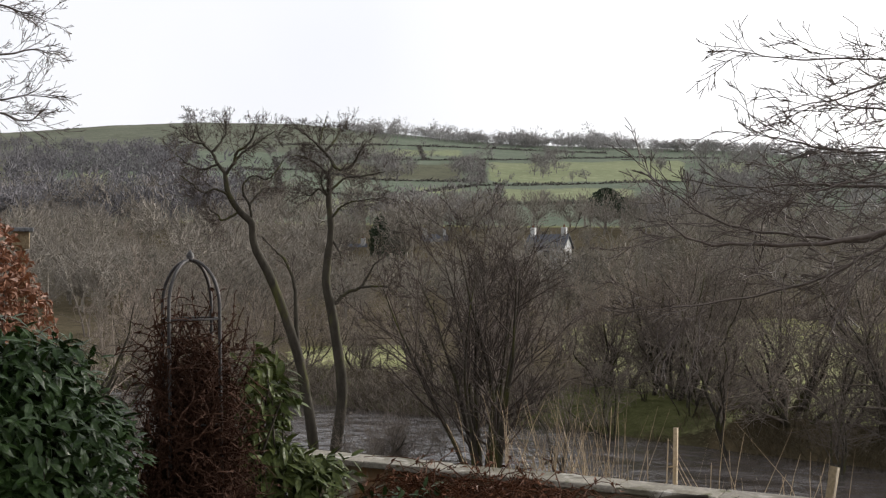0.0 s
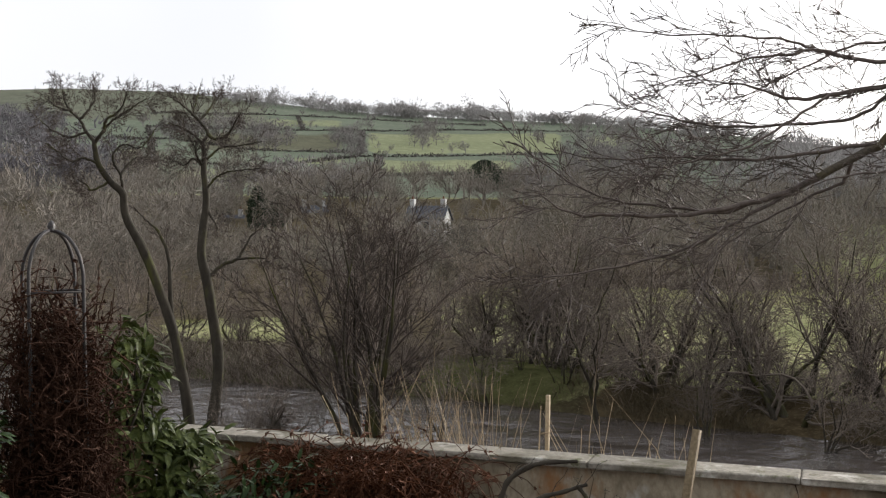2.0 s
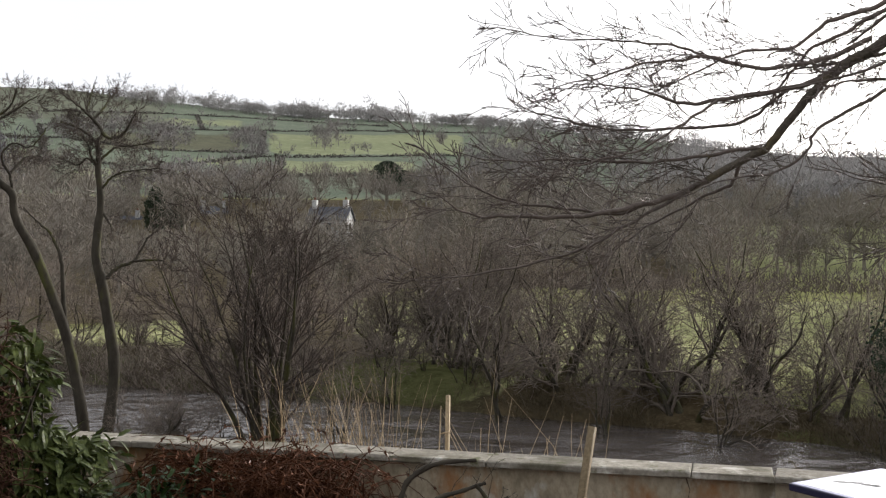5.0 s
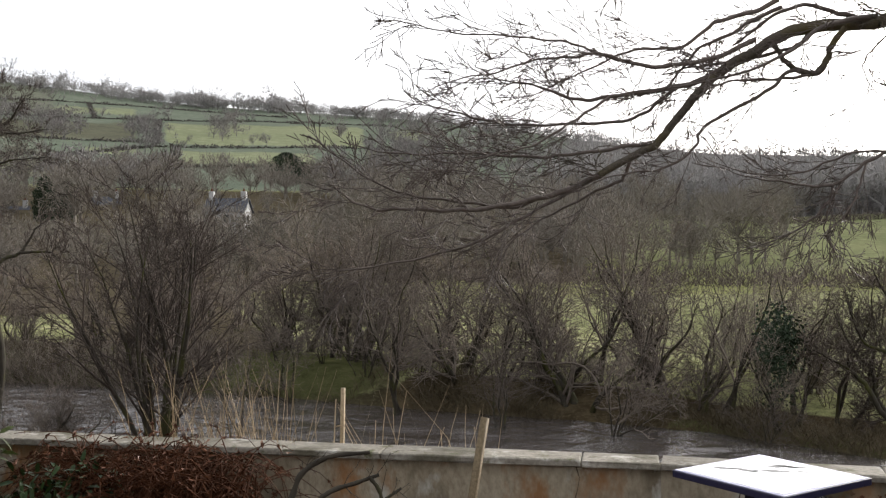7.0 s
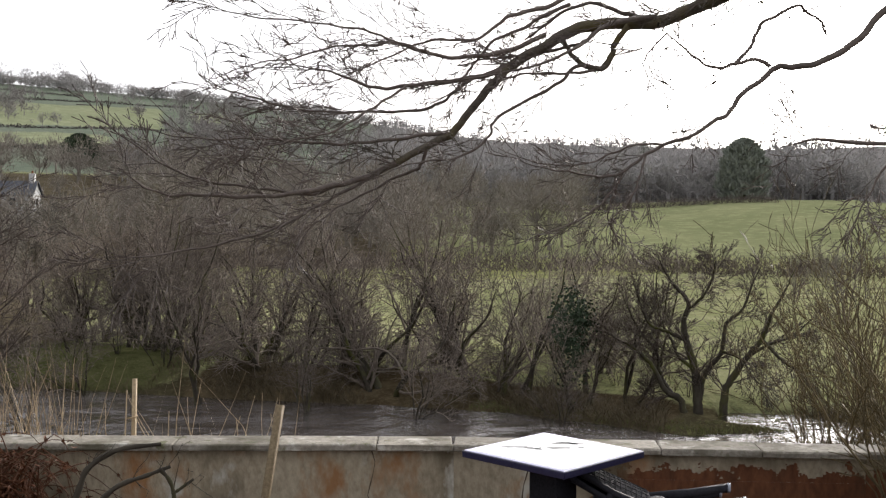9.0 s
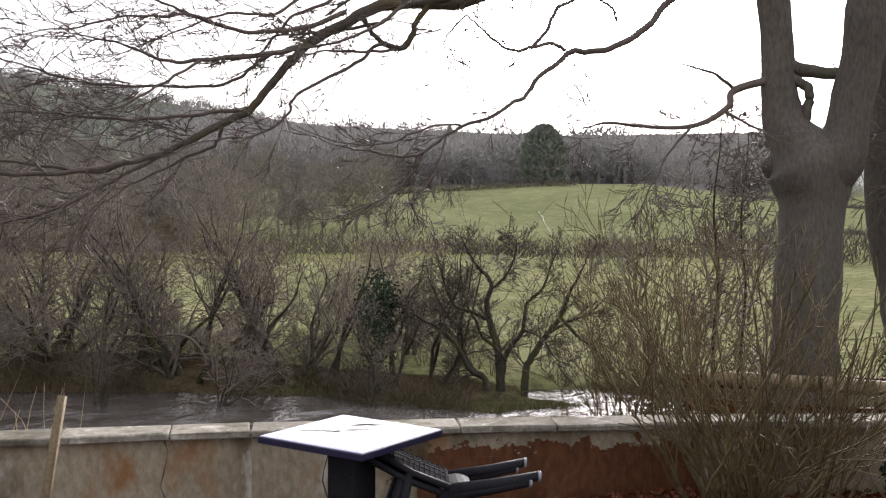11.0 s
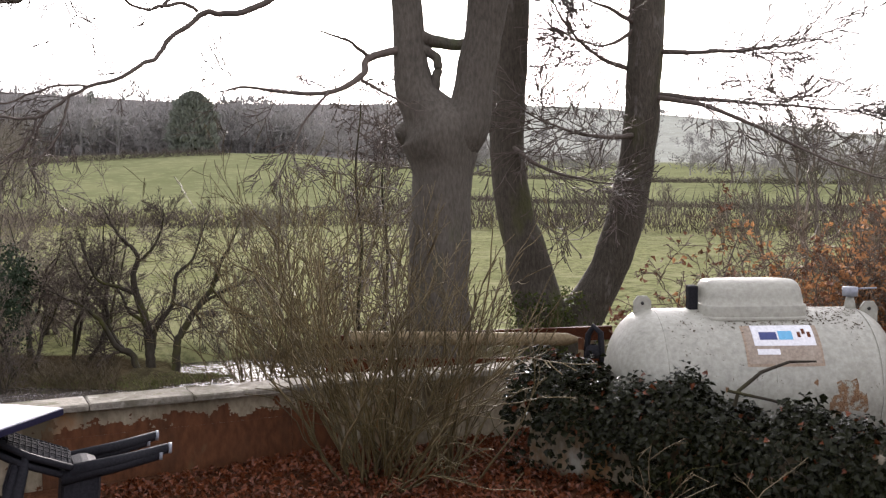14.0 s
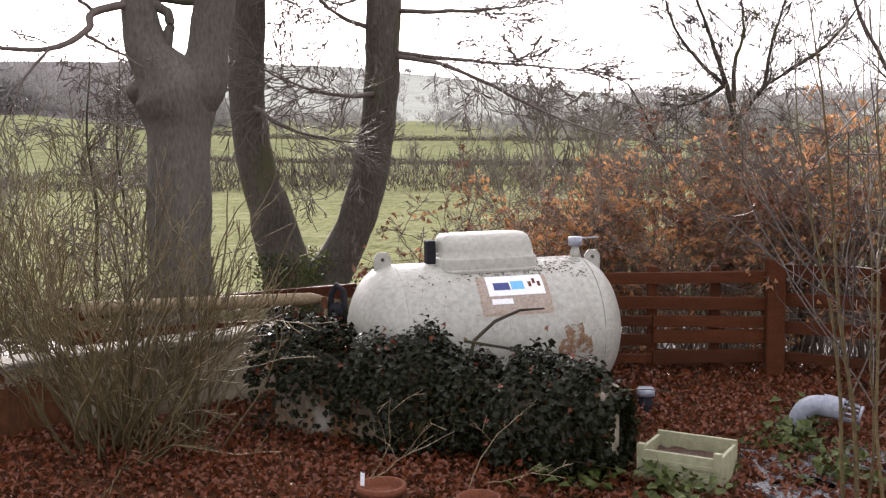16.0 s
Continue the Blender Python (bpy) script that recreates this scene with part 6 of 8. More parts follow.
part("body", mesh_of("body", *revolve([(0.001, 0.56), (0.05, 0.57), (0.06, 0.6), (0.05, 0.64), (0.02, 0.66)], 14), M["plastic"]), parent=reg)
part("tag", boxed((-0.03, 0.06, 0.62), (-0.02, 0.1, 0.7), 0.002), M["red_paint"], reg, "faded red tag")

# ---- yard bits ----
def planter():
    ob = empty("planter_box", pose(5.78, 0.64, 0, 0, 0, -102), "pale green wooden planter box full of soil and leaves", "planter")
    w, d, h = 0.21, 0.16, 0.175
    for name, lo, hi in (("front_panel", (-w, -d, 0), (w, -d + 0.02, h)), ("back_panel", (-w, d - 0.02, 0), (w, d, h + 0.02)), ("side_panel", (-w, -d + 0.02, 0), (-w + 0.02, d - 0.02, h)), ("side_panel", (w - 0.02, -d + 0.02, 0), (w, d - 0.02, h))):
        part(name, boxed(lo, hi, 0.003), M["planter"], ob)
    for z in (0.05, 0.11):
        part("batten", boxed((-w - 0.004, -d - 0.006, z), (w + 0.004, -d + 0.001, z + 0.022), 0.002), M["planter"], ob)
    for x in (-w, w - 0.03):
        part("corner_post", boxed((x - 0.004, -d - 0.01, 0), (x + 0.034, -d + 0.024, h + 0.03), 0.003), M["planter"], ob)
    bm = bmesh.new()
    bmesh.ops.create_grid(bm, x_segments=10, y_segments=10, size=0.5)
    for v in bm.verts:
        v.co = Vector((v.co.x * (2 * w - 0.04), v.co.y * (2 * d - 0.04), h - 0.06 + 0.02 * noise.noise(v.co * 6)))
    part("soil", bm, M["bed_leaves"], ob)
    return ob
planter()
drain = empty("drain_pipe", pose(6.72, 0.10, 0, 0, 0, -98), "grey plastic drain elbow ending in a slotted grille", "pipe")
arc = [(0, 0, -0.1), (0, 0, 0.06)] + [(0.11 - 0.11 * math.cos(u), 0, 0.08 + 0.12 * math.sin(u)) for u in np.linspace(0.15, 1.45, 8)] + [(0.16, 0, 0.20), (0.24, 0, 0.185)]
part("elbow", mesh_of("elbow", *tubes([(arc, [0.057] * len(arc), 18)]), M["pvc"]), parent=drain)
for p0, p1 in (((0, 0, 0.02), (0, 0, 0.035)), ((0, 0, 0.05), (0, 0, 0.062))):
    part("collar", mesh_of("collar", *tubes([tube([p0, p1], 0.063, 18)]), M["pvc"]), parent=drain)
part("socket", mesh_of("socket", *tubes([([(0.13, 0, 0.203), (0.24, 0, 0.185)], [0.065, 0.065], 18)]), M["pvc"]), parent=drain)
for j in range(10):
    u = 2 * math.pi * j / 10
    part("grille_bar", mesh_of("grille_bar", *tubes([tube([(0.24, 0.058 * math.cos(u), 0.185 + 0.058 * math.sin(u)), (0.33, 0.045 * math.cos(u), 0.165 + 0.045 * math.sin(u))], 0.007, 5)]), M["pvc"]), parent=drain)
part("grille_cap", mesh_of("grille_cap", *tubes([tube([(0.325, 0, 0.167), (0.34, 0, 0.163)], 0.052, 16)]), M["pvc"]), parent=drain)
vent = empty("vent_pipe", pose(7.05, 1.02, 0), "short dark vent pipe with a grey slotted cap", "pipe")
part("pipe", mesh_of("pipe", *tubes([tube([(0, 0, -0.1), (0, 0, 0.12)], 0.045, 16)]), M["plastic"]), parent=vent)
part("cap", mesh_of("cap", *revolve([(0.042, 0.10), (0.058, 0.104), (0.06, 0.14), (0.05, 0.152), (0.001, 0.154)], 18), M["pvc"]), parent=vent, label="grey slotted cap")
for k, (x, y, s, turn) in enumerate([(6.02, 0.12, 0.3, 12), (5.62, 0.02, 0.28, 40), (6.3, -0.3, 0.26, 70)]):
    bm = boxed((-s, -s * 0.7, 0), (s, s * 0.7, 0.03), 0.008)
    for v in bm.verts:
        v.co += Vector((0.05 * math.sin(v.co.y * 9 + k), 0.04 * math.sin(v.co.x * 8 + k), 0))
    tagged(part("slate_slab", bm, M["slate"], at=pose(x, y, -0.005, 0, 0, turn)), "wet grey slate slab lying among leaves", "slab", "slate slabs")
for x, y, s in ((4.8, 1.93, 0.7), (4.82, 1.47, 0.62)):
    pot = empty("plant_pot", pose(x, y, 0), "terracotta pot with a bare rose and wet soil", "pot", "terracotta pots")
    part("pot", mesh_of("pot", *revolve([(0.001, 0.0), (0.11 * s, 0), (0.145 * s, 0.2 * s), (0.165 * s, 0.2 * s), (0.165 * s, 0.25 * s), (0.14 * s, 0.25 * s), (0.135 * s, 0.2 * s), (0.001, 0.2 * s)], 22), M["terracotta"]), parent=pot)
    gg = np.random.default_rng(int(y * 10))
    for j in range(2):
        ls = []
        limb(ls, gg, (gg.uniform(-.06, .06), gg.uniform(-.06, .06), 0.2), (gg.normal(-0.2, 0.5), gg.normal(0, 0.6), 0.8), 0.45, 0.004, 0, dict(kids=[3, 2], ratio=(0.3, 0.6), angle=(25, 70), wander=0.18, lift=-0.03, step=[0.07, 0.07, 0.07], tip=0.0018))
        part("stem", mesh_of("stem", *tubes(ls), M["timber"]), parent=pot, label="thin pale bare stem")
tagged(part("plant_tag", boxed((-0.012, -0.001, 0), (0.012, 0.001, 0.06)), M["paper"], at=pose(4.74, 2.0, 0.18, 8, 4, 70)), "small white plastic plant tag in the pot", "tag")

# stakes
cane = empty("garden_stake", Matrix(), "pale square stake tied to a thin cane beyond the wall", "stake")
part("stake", mesh_of("stake", *tubes([tube([(1.79, 7.86, -1.0), (1.82, 7.85, 0.70)], 0.018, 4)]), M["stake"]), parent=cane)
part("cane", mesh_of("cane", *tubes([tube([(1.70, 7.86, -1.0), (1.765, 7.85, 0.62)], 0.005, 6)]), M["straw"]), parent=cane)
part("tie", mesh_of("tie", *tubes([tube([(1.76, 7.83, 0.42), (1.83, 7.82, 0.43)], 0.006, 5)]), M["straw"]), parent=cane)
st = empty("garden_stake", Matrix(), "leaning weathered timber stake in front of the wall", "stake")
part("stake", mesh_of("stake", *tubes([tube([(2.03, 5.75, -0.1), (2.12, 5.79, 0.36), (2.22, 5.86, 0.79)], 0.027, 4)]), M["timber"]), parent=st)

# ---- obelisk with dead clematis ----
ob0 = empty("garden_obelisk", pose(-1.31, 6.36, 0, 0, -1.0, 22), "black iron plant obelisk with a domed top and finial", "obelisk")
W = 0.142
for sx, sy in ((-1, -1), (1, -1), (1, 1), (-1, 1)):
    path = [(sx * W * 1.05, sy * W * 1.05, 0), (sx * W, sy * W, 0.9), (sx * W, sy * W, 1.62)] + [(sx * W * math.cos(u), sy * W * math.cos(u), 1.62 + 0.27 * math.sin(u)) for u in np.linspace(0.15, 1.5, 9)]
    part("leg", mesh_of("leg", *tubes([tube(path, 0.010, 8)]), M["iron"]), parent=ob0)
for z in (0.35, 0.95, 1.55):
    part("ring", mesh_of("ring", *tubes([tube([(-W, -W, z), (W, -W, z), (W, W, z), (-W, W, z), (-W, -W, z)], 0.007, 6)]), M["iron"]), parent=ob0)
part("finial", mesh_of("finial", *revolve([(0.001, 1.88), (0.03, 1.885), (0.018, 1.9), (0.024, 1.915), (0.014, 1.935), (0.001, 1.95)], 14), M["iron"]), parent=ob0)
rv = np.random.default_rng(31)
vines, lp = [], []
for k in range(3400):
    th, z0 = rv.uniform(0, 2 * math.pi), min(abs(rv.normal(0.75, 0.55)), rv.uniform(0.3, 1.55))
    r0 = 0.27 * rv.uniform(0.02, 1.0) ** 0.6 * (1.05 - 0.08 * z0)
    p = np.array([-1.31 + r0 * math.cos(th), 6.36 + r0 * math.sin(th), z0])
    d = np.array([rv.normal(0, 0.5), rv.normal(0, 0.5), rv.normal(0.5, 0.7)])
    n = 6
    P = [p]
    for j in range(n):
        d = d + rv.normal(0, 0.4, 3) + np.array([-(p[0] + 1.31), -(p[1] - 6.36), -0.12]) * 0.7
        P.append(P[-1] + d / np.linalg.norm(d) * rv.uniform(0.03, 0.075))
    P = np.array(P)
    P[:, 2] = np.clip(P[:, 2], 0, 1.72)
    vines.append((P, np.full(n + 1, rv.uniform(0.002, 0.0045)), 3))
    lp += [P[int(q)] for q in rv.integers(0, n, 3)]
dead = empty("clematis", pose(-1.31, 6.36, 0), "tangle of dead brown clematis stems over an obelisk", "climber")
o = part("stem_tangle", mesh_of("stem_tangle", *tubes(vines), M["clematis"]), parent=dead)
o.matrix_parent_inverse = dead.matrix_world.inverted()
lp = np.array(lp)
o = part("dead_leaves", mesh_of("dead_leaves", *leaves(rv, lp, rv.normal(0, 1, lp.shape), 0.035, 0.4, 1.6), M["clematis"], False), parent=dead)
o.matrix_parent_inverse = dead.matrix_world.inverted()


# ---- leafy shrubs ----
def blob_points(rng, blobs, n, deep=0.5):
    P, N = [], []
    wts = np.array([b[3] * b[5] + b[4] * b[5] for b in blobs])
    for b, m in zip(blobs, (n * wts / wts.sum()).astype(int)):
        u = rng.normal(0, 1, (m, 3))
        u /= np.linalg.norm(u, axis=1)[:, None]
        ph = rng.uniform(0, 6, 3)
        lump = 1 + 0.10 * np.sin(u[:, 0] * 5 + ph[0]) + 0.10 * np.sin(u[:, 1] * 6 + ph[1]) + 0.08 * np.sin(u[:, 2] * 7 + ph[2])
        rad = lump * (1 - deep * rng.uniform(0, 1, m) ** 2.0)
        P.append(np.array(b[:3]) + u * np.array(b[3:]) * rad[:, None])
        N.append(u + np.array([0, 0, 0.45]))
    P, N = np.concatenate(P), np.concatenate(N)
    ok = P[:, 2] > 0.01
    return P[ok], N[ok]


def leafy(name, seed, blobs, n, size, shape, mat, label, category, stem_mat, curl=0.25, deep=0.5):
    g = np.random.default_rng(seed)
    base = (float(np.mean([b[0] for b in blobs])), float(np.mean([b[1] for b in blobs])), 0.0)
    ob = empty(name, pose(*base), label, category)
    inv = ob.matrix_world.inverted()
    P, N = blob_points(g, blobs, n, deep)
    o = part("foliage", mesh_of("foliage", *(long_leaves(g, P, N, size, shape) if shape > 2.2 else leaves(g, P, N, size, curl, shape)), mat, False), parent=ob)
    o.matrix_parent_inverse = inv
    ls = []
    for b in blobs:
        for _ in range(9):
            e = np.array(b[:3]) + g.normal(0, 0.45, 3) * np.array(b[3:])
            s = np.array([b[0] + g.normal(0, 0.08), b[1] + g.normal(0, 0.08), 0.0])
            ls.append((np.array([s, (s + e) / 2 + g.normal(0, 0.05, 3), e]), np.array([0.014, 0.01, 0.005]), 4))
    o = part("branch_work", mesh_of("branch_work", *tubes(ls), stem_mat), parent=ob)
    o.matrix_parent_inverse = inv
    return ob


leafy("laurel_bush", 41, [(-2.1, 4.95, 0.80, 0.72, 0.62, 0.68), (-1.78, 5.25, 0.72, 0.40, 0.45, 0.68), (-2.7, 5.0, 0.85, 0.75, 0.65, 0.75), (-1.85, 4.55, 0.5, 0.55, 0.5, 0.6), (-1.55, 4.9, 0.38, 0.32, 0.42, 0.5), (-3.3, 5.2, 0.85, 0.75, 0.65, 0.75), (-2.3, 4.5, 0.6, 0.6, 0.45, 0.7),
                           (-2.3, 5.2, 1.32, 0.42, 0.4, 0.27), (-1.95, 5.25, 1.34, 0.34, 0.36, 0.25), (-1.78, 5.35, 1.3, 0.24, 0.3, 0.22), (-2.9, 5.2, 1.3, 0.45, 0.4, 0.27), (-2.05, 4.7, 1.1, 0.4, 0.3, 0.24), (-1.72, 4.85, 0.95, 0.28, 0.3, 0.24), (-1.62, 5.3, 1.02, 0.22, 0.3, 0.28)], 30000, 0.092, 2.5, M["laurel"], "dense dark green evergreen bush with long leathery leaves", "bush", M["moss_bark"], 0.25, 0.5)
leafy("rhododendron_bush", 42, [(-1.05, 7.1, 0.45, 0.26, 0.28, 0.42), (-1.06, 7.15, 1.02, 0.22, 0.20, 0.27), (-0.82, 7.15, 0.3, 0.25, 0.28, 0.36), (-1.3, 7.0, 0.4, 0.26, 0.3, 0.4), (-0.72, 7.3, 0.52, 0.22, 0.16, 0.12)], 3300, 0.13, 3.0, M["rhodo"], "glossy green rhododendron with yellowing leaves by the wall end", "bush", M["moss_bark"], 0.2)
leafy("evergreen_bush", 43, [(-0.25, 6.72, 0.2, 0.32, 0.25, 0.26), (0.05, 6.85, 0.27, 0.26, 0.2, 0.22), (-0.5, 6.4, 0.16, 0.3, 0.25, 0.2)], 800, 0.095, 3.0, M["laurel"], "low dark evergreen growing against the wall", "bush", M["moss_bark"])
leafy("beech_hedge", 44, [(-3.1, 6.75, 1.3, 0.65, 0.45, 1.12), (-2.72, 6.95, 1.1, 0.38, 0.4, 1.0), (-4.2, 6.7, 1.4, 0.8, 0.45, 1.2)], 11000, 0.06, 1.6, M["red_leaf"], "clipped beech hedge holding rusty dead leaves", "hedge", M["twig"], 0.4)
nest = empty("bird_box", pose(-3.12, 8.3, 0, 0, 0, 20), "small grey roofed bird box on a post behind the hedge", "bird box")
part("post", boxed((-0.03, -0.03, -0.5), (0.03, 0.03, 2.0), 0.004), M["timber"], nest)
part("box", boxed((-0.06, -0.06, 2.0), (0.06, 0.06, 2.13), 0.004), M["timber"], nest)
part("roof", boxed((-0.09, -0.09, 2.13), (0.09, 0.09, 2.16), 0.004), M["slate"], nest)

# bramble and dead ferns heaped at the wall
rb = np.random.default_rng(51)
br, bl = [], []
for k in range(720):
    p = np.array([-0.12 + 1.15 * float(rb.beta(1.3, 1.7)), 0.0, rb.uniform(0.0, 0.36)])
    p[1] = 8.02 - 0.521 * (p[0] + 1.0) - rb.uniform(0.12, 0.75)
    a = rb.uniform(0, 2 * math.pi)
    d = np.array([math.cos(a) * 0.7, math.sin(a) * 0.4 + 0.1, 0.9])
    P = [p]
    for j in range(8):
        d = d + np.array([0, 0, -0.24]) + rb.normal(0, 0.13, 3)
        P.append(P[-1] + d / np.linalg.norm(d) * rb.uniform(0.06, 0.11))
    P = np.array(P)
    P[:, 2] = np.clip(P[:, 2], 0.01, 0.62)
    br.append((P, np.linspace(0.005, 0.002, 9), 3))
    bl += [P[q] for q in range(1, 8, 3)]
heap = empty("bramble_patch", pose(0.6, 6.6, 0), "heap of dead red-brown bramble and fern against the wall", "bramble")
fern = np.array(bl)[::2] + rb.normal(0, 0.03, (len(bl[::2]), 3))
fern = fern[fern[:, 2] > 0.05]
part("dead_fern", mesh_of("dead_fern", *leaves(rb, fern, rb.normal(0, 1, fern.shape), 0.05, 0.4, 3.0), M["red_leaf"], False), parent=heap, label="rust-red dead fern fronds").matrix_parent_inverse = heap.matrix_world.inverted()
inv = heap.matrix_world.inverted()
part("stem_tangle", mesh_of("stem_tangle", *tubes(br), M["bramble"]), parent=heap).matrix_parent_inverse = inv
bl = np.array(bl)
part("dead_leaves", mesh_of("dead_leaves", *leaves(rb, bl, rb.normal(0, 1, bl.shape), 0.05, 0.5, 2.2), M["bramble"], False), parent=heap).matrix_parent_inverse = inv
db = empty("dead_branch", pose(1.3, 6.0, 0), "dark arching dead branch leaning on the wall", "branch")
inv = db.matrix_world.inverted()
dl = []
for pts in ([(1.02, 6.1, 0.0, 0.02), (1.15, 6.05, 0.38, 0.018), (1.2, 6.04, 0.5, 0.017), (1.35, 6.01, 0.59, 0.015), (1.57, 5.96, 0.61, 0.011)], [(1.1, 5.85, 0.2, 0.018), (1.28, 5.82, 0.42, 0.015), (1.46, 5.78, 0.49, 0.012), (1.57, 5.75, 0.53, 0.01)], [(1.52, 5.76, 0.52, 0.012), (1.58, 5.75, 0.42, 0.012), (1.6, 5.74, 0.2, 0.01), (1.62, 5.74, 0.0, 0.01)], [(1.58, 5.75, 0.38, 0.01), (1.68, 5.7, 0.46, 0.008)]):
    S = spline(pts, 16)
    dl.append((S[:, :3], S[:, 3] * (1 + 0.15 * np.sin(np.arange(16) * 2.1)), 6))
    D = np.gradient(S[:, :3], axis=0)
    sprout(dl, rb, list(S[:, :3]), list(S[:, 3] * 0.5), list(D / np.linalg.norm(D, axis=1)[:, None]), 0.4, 0, dict(kids=[4, 2], ratio=(0.3, 0.6), angle=(25, 70), wander=0.2, lift=0.02, step=[0.06, 0.06, 0.06], tip=0.0015), 0.2)
part("bough", mesh_of("bough", *tubes(dl), M["moss_bark"]), parent=db).matrix_parent_inverse = inv

# tall dead stalks beyond the wall
def stalks(name, seed, n, x0, x1, tall, label):
    g = np.random.default_rng(seed)
    ls = []
    for k in range(n):
        x = g.uniform(x0, x1)
        y = 8.02 - 0.521 * (x + 1.0) + g.uniform(0.5, 1.5)
        z = h1(x, y)
        P = [np.array([x, y, z])]
        d = np.array([g.normal(0, 0.11), g.normal(0, 0.11), 1.0])
        h = (0.5 + tall * g.uniform(0.0, 1.0) ** 1.6 - z) / 6
        for j in range(6):
            d = d + g.normal(0, 0.09, 3)
            P.append(P[-1] + d / np.linalg.norm(d) * h)
        ls.append((np.array(P), np.linspace(0.0046, 0.0022, 7) * g.uniform(0.6, 1.2), 4))
    tagged(part(name, mesh_of(name, *tubes(ls), M["straw"])), label, "stalks", kind="stuff")
stalks("dead_stalks", 61, 38, 0.35, 1.5, 0.42, "pale dead stalks standing beyond the wall")
stalks("dead_stalks", 62, 14, 1.2, 2.6, 0.34, "scattered pale dead stalks beyond the wall")

g = np.random.default_rng(64)
x = np.concatenate([g.normal(0.95, 0.25, 150), g.uniform(0.3, 2.6, 50)])
y = 8.02 - 0.521 * (x + 1.0) + g.uniform(0.32, 0.9, len(x))
blades("dead_grass_tuft", g, x, y, 1.25, 0.22, 0.004, M["straw"], "tuft of dead straw-coloured grass flopping over the wall", "grass")

# ---- shrub, ivy, hedge and fallen leaves by the tank ----
SPEC_SHRUB = dict(kids=[5, 3], ratio=(0.25, 0.5), angle=(12, 42), wander=0.14, lift=0.045, step=[0.11, 0.08, 0.07, 0.07], tip=0.0028)


def fan_shrub(name, seed, x, y, stems, tall, spread, thick, mat, label):
    g = np.random.default_rng(seed)
    ob = empty(name, pose(x, y, h1(x, y)), label, "shrub")
    for k in range(stems):
        ls = []
        a = g.uniform(0, 2 * math.pi)
        t = spread * g.uniform(0.1, 1.0)
        limb(ls, g, (0.2 * math.cos(a) * g.uniform(0, 1.4), 0.2 * math.sin(a) * g.uniform(0, 1.4), -0.05), (math.cos(a) * t, math.sin(a) * t, 1.0), tall * g.uniform(0.55, 1.0), thick * g.uniform(0.6, 1.2), 0, SPEC_SHRUB)
        part("stem", mesh_of("stem", *tubes(ls), mat), parent=ob)
    return ob


fan_shrub("flowering_shrub", 71, 5.36, 3.80, 54, 1.85, 0.8, 0.0125, M["shrub"], "bare multi-stemmed shrub with many thin olive stems")
fan_shrub("flowering_shrub", 72, 5.6, 3.5, 20, 1.35, 0.8, 0.012, M["shrub"], "bare multi-stemmed shrub with many thin olive stems")
gs = np.random.default_rng(77)
bent = empty("flowering_shrub", pose(5.2, 3.66, 0), "low arching old stems sprawling at the foot of the shrub", "shrub")
for k in range(6):
    a = gs.uniform(2.6, 5.2)
    ls = []
    limb(ls, gs, (0.2 * math.cos(a), 0.2 * math.sin(a), 0.0), (math.cos(a) * 0.9, math.sin(a) * 0.9, 1.0), gs.uniform(0.5, 0.8), 0.008, 0, dict(kids=[3, 2], ratio=(0.3, 0.6), angle=(25, 70), wander=0.16, lift=-0.1, step=[0.09, 0.09, 0.09], tip=0.0026))
    part("stem", mesh_of("stem", *tubes([(np.c_[p[:, :2], np.maximum(p[:, 2], 0.02)], r, n) for p, r, n in ls]), M["shrub"]), parent=bent)
fan_shrub("dogwood_shrub", 73, 7.5, 6.5, 34, 2.9, 0.2, 0.010, M["shrub"], "tall bare olive-brown shrub beyond the wall")
fan_shrub("dogwood_shrub", 74, 8.2, 6.6, 30, 3.0, 0.24, 0.010, M["shrub"], "tall bare olive-brown shrub beyond the wall")
ivy_wall = empty("ivy_wall", pose(5.85, 1.95, 0), "low garden wall smothered in dark glossy ivy", "wall")
inv = ivy_wall.matrix_world.inverted()
g = np.random.default_rng(81)
IV0, IV1 = np.array([6.12, 3.1]), np.array([5.72, 1.02])
L = float(np.linalg.norm(IV1 - IV0))
mwall = pose(*IV0, 0, 0, 0, math.degrees(math.atan2(*(IV1 - IV0)[::-1])))
part("wall_core", boxed((0, -0.1, -0.1), (L, 0.12, 0.46), 0.01), M["render_wall"], ivy_wall, at=mwall).matrix_parent_inverse = inv
n = 17000
u = g.uniform(-0.05, 1.03, n)
ph = g.uniform(0, 2 * math.pi, n)
bump_ = 1 + 0.18 * np.sin(u * 17) + 0.14 * np.sin(u * 41 + 1) + g.normal(0, 0.12, n)
off, up_ = np.cos(ph) * 0.27 * bump_, 0.27 - 0.05 * u + np.sin(ph) * (0.34 - 0.05 * u) * bump_
along = (IV1 - IV0) / L
nrm = np.array([-along[1], along[0]])
P = np.stack([IV0[0] + along[0] * u * L + nrm[0] * off, IV0[1] + along[1] * u * L + nrm[1] * off, up_], 1)
N = np.stack([nrm[0] * np.cos(ph), nrm[1] * np.cos(ph), np.sin(ph) + 0.3], 1)
keep = (P[:, 2] > 0.015) & ~((u < 0.42) & (P[:, 2] < 0.34 - 0.2 * u) & (g.uniform(0, 1, n) < 0.85))
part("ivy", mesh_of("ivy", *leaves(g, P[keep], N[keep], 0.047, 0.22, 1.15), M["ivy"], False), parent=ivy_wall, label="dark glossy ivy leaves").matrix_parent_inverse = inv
gd = np.random.default_rng(612)
some = np.flatnonzero(keep)[gd.random(int(keep.sum())) < 0.022]
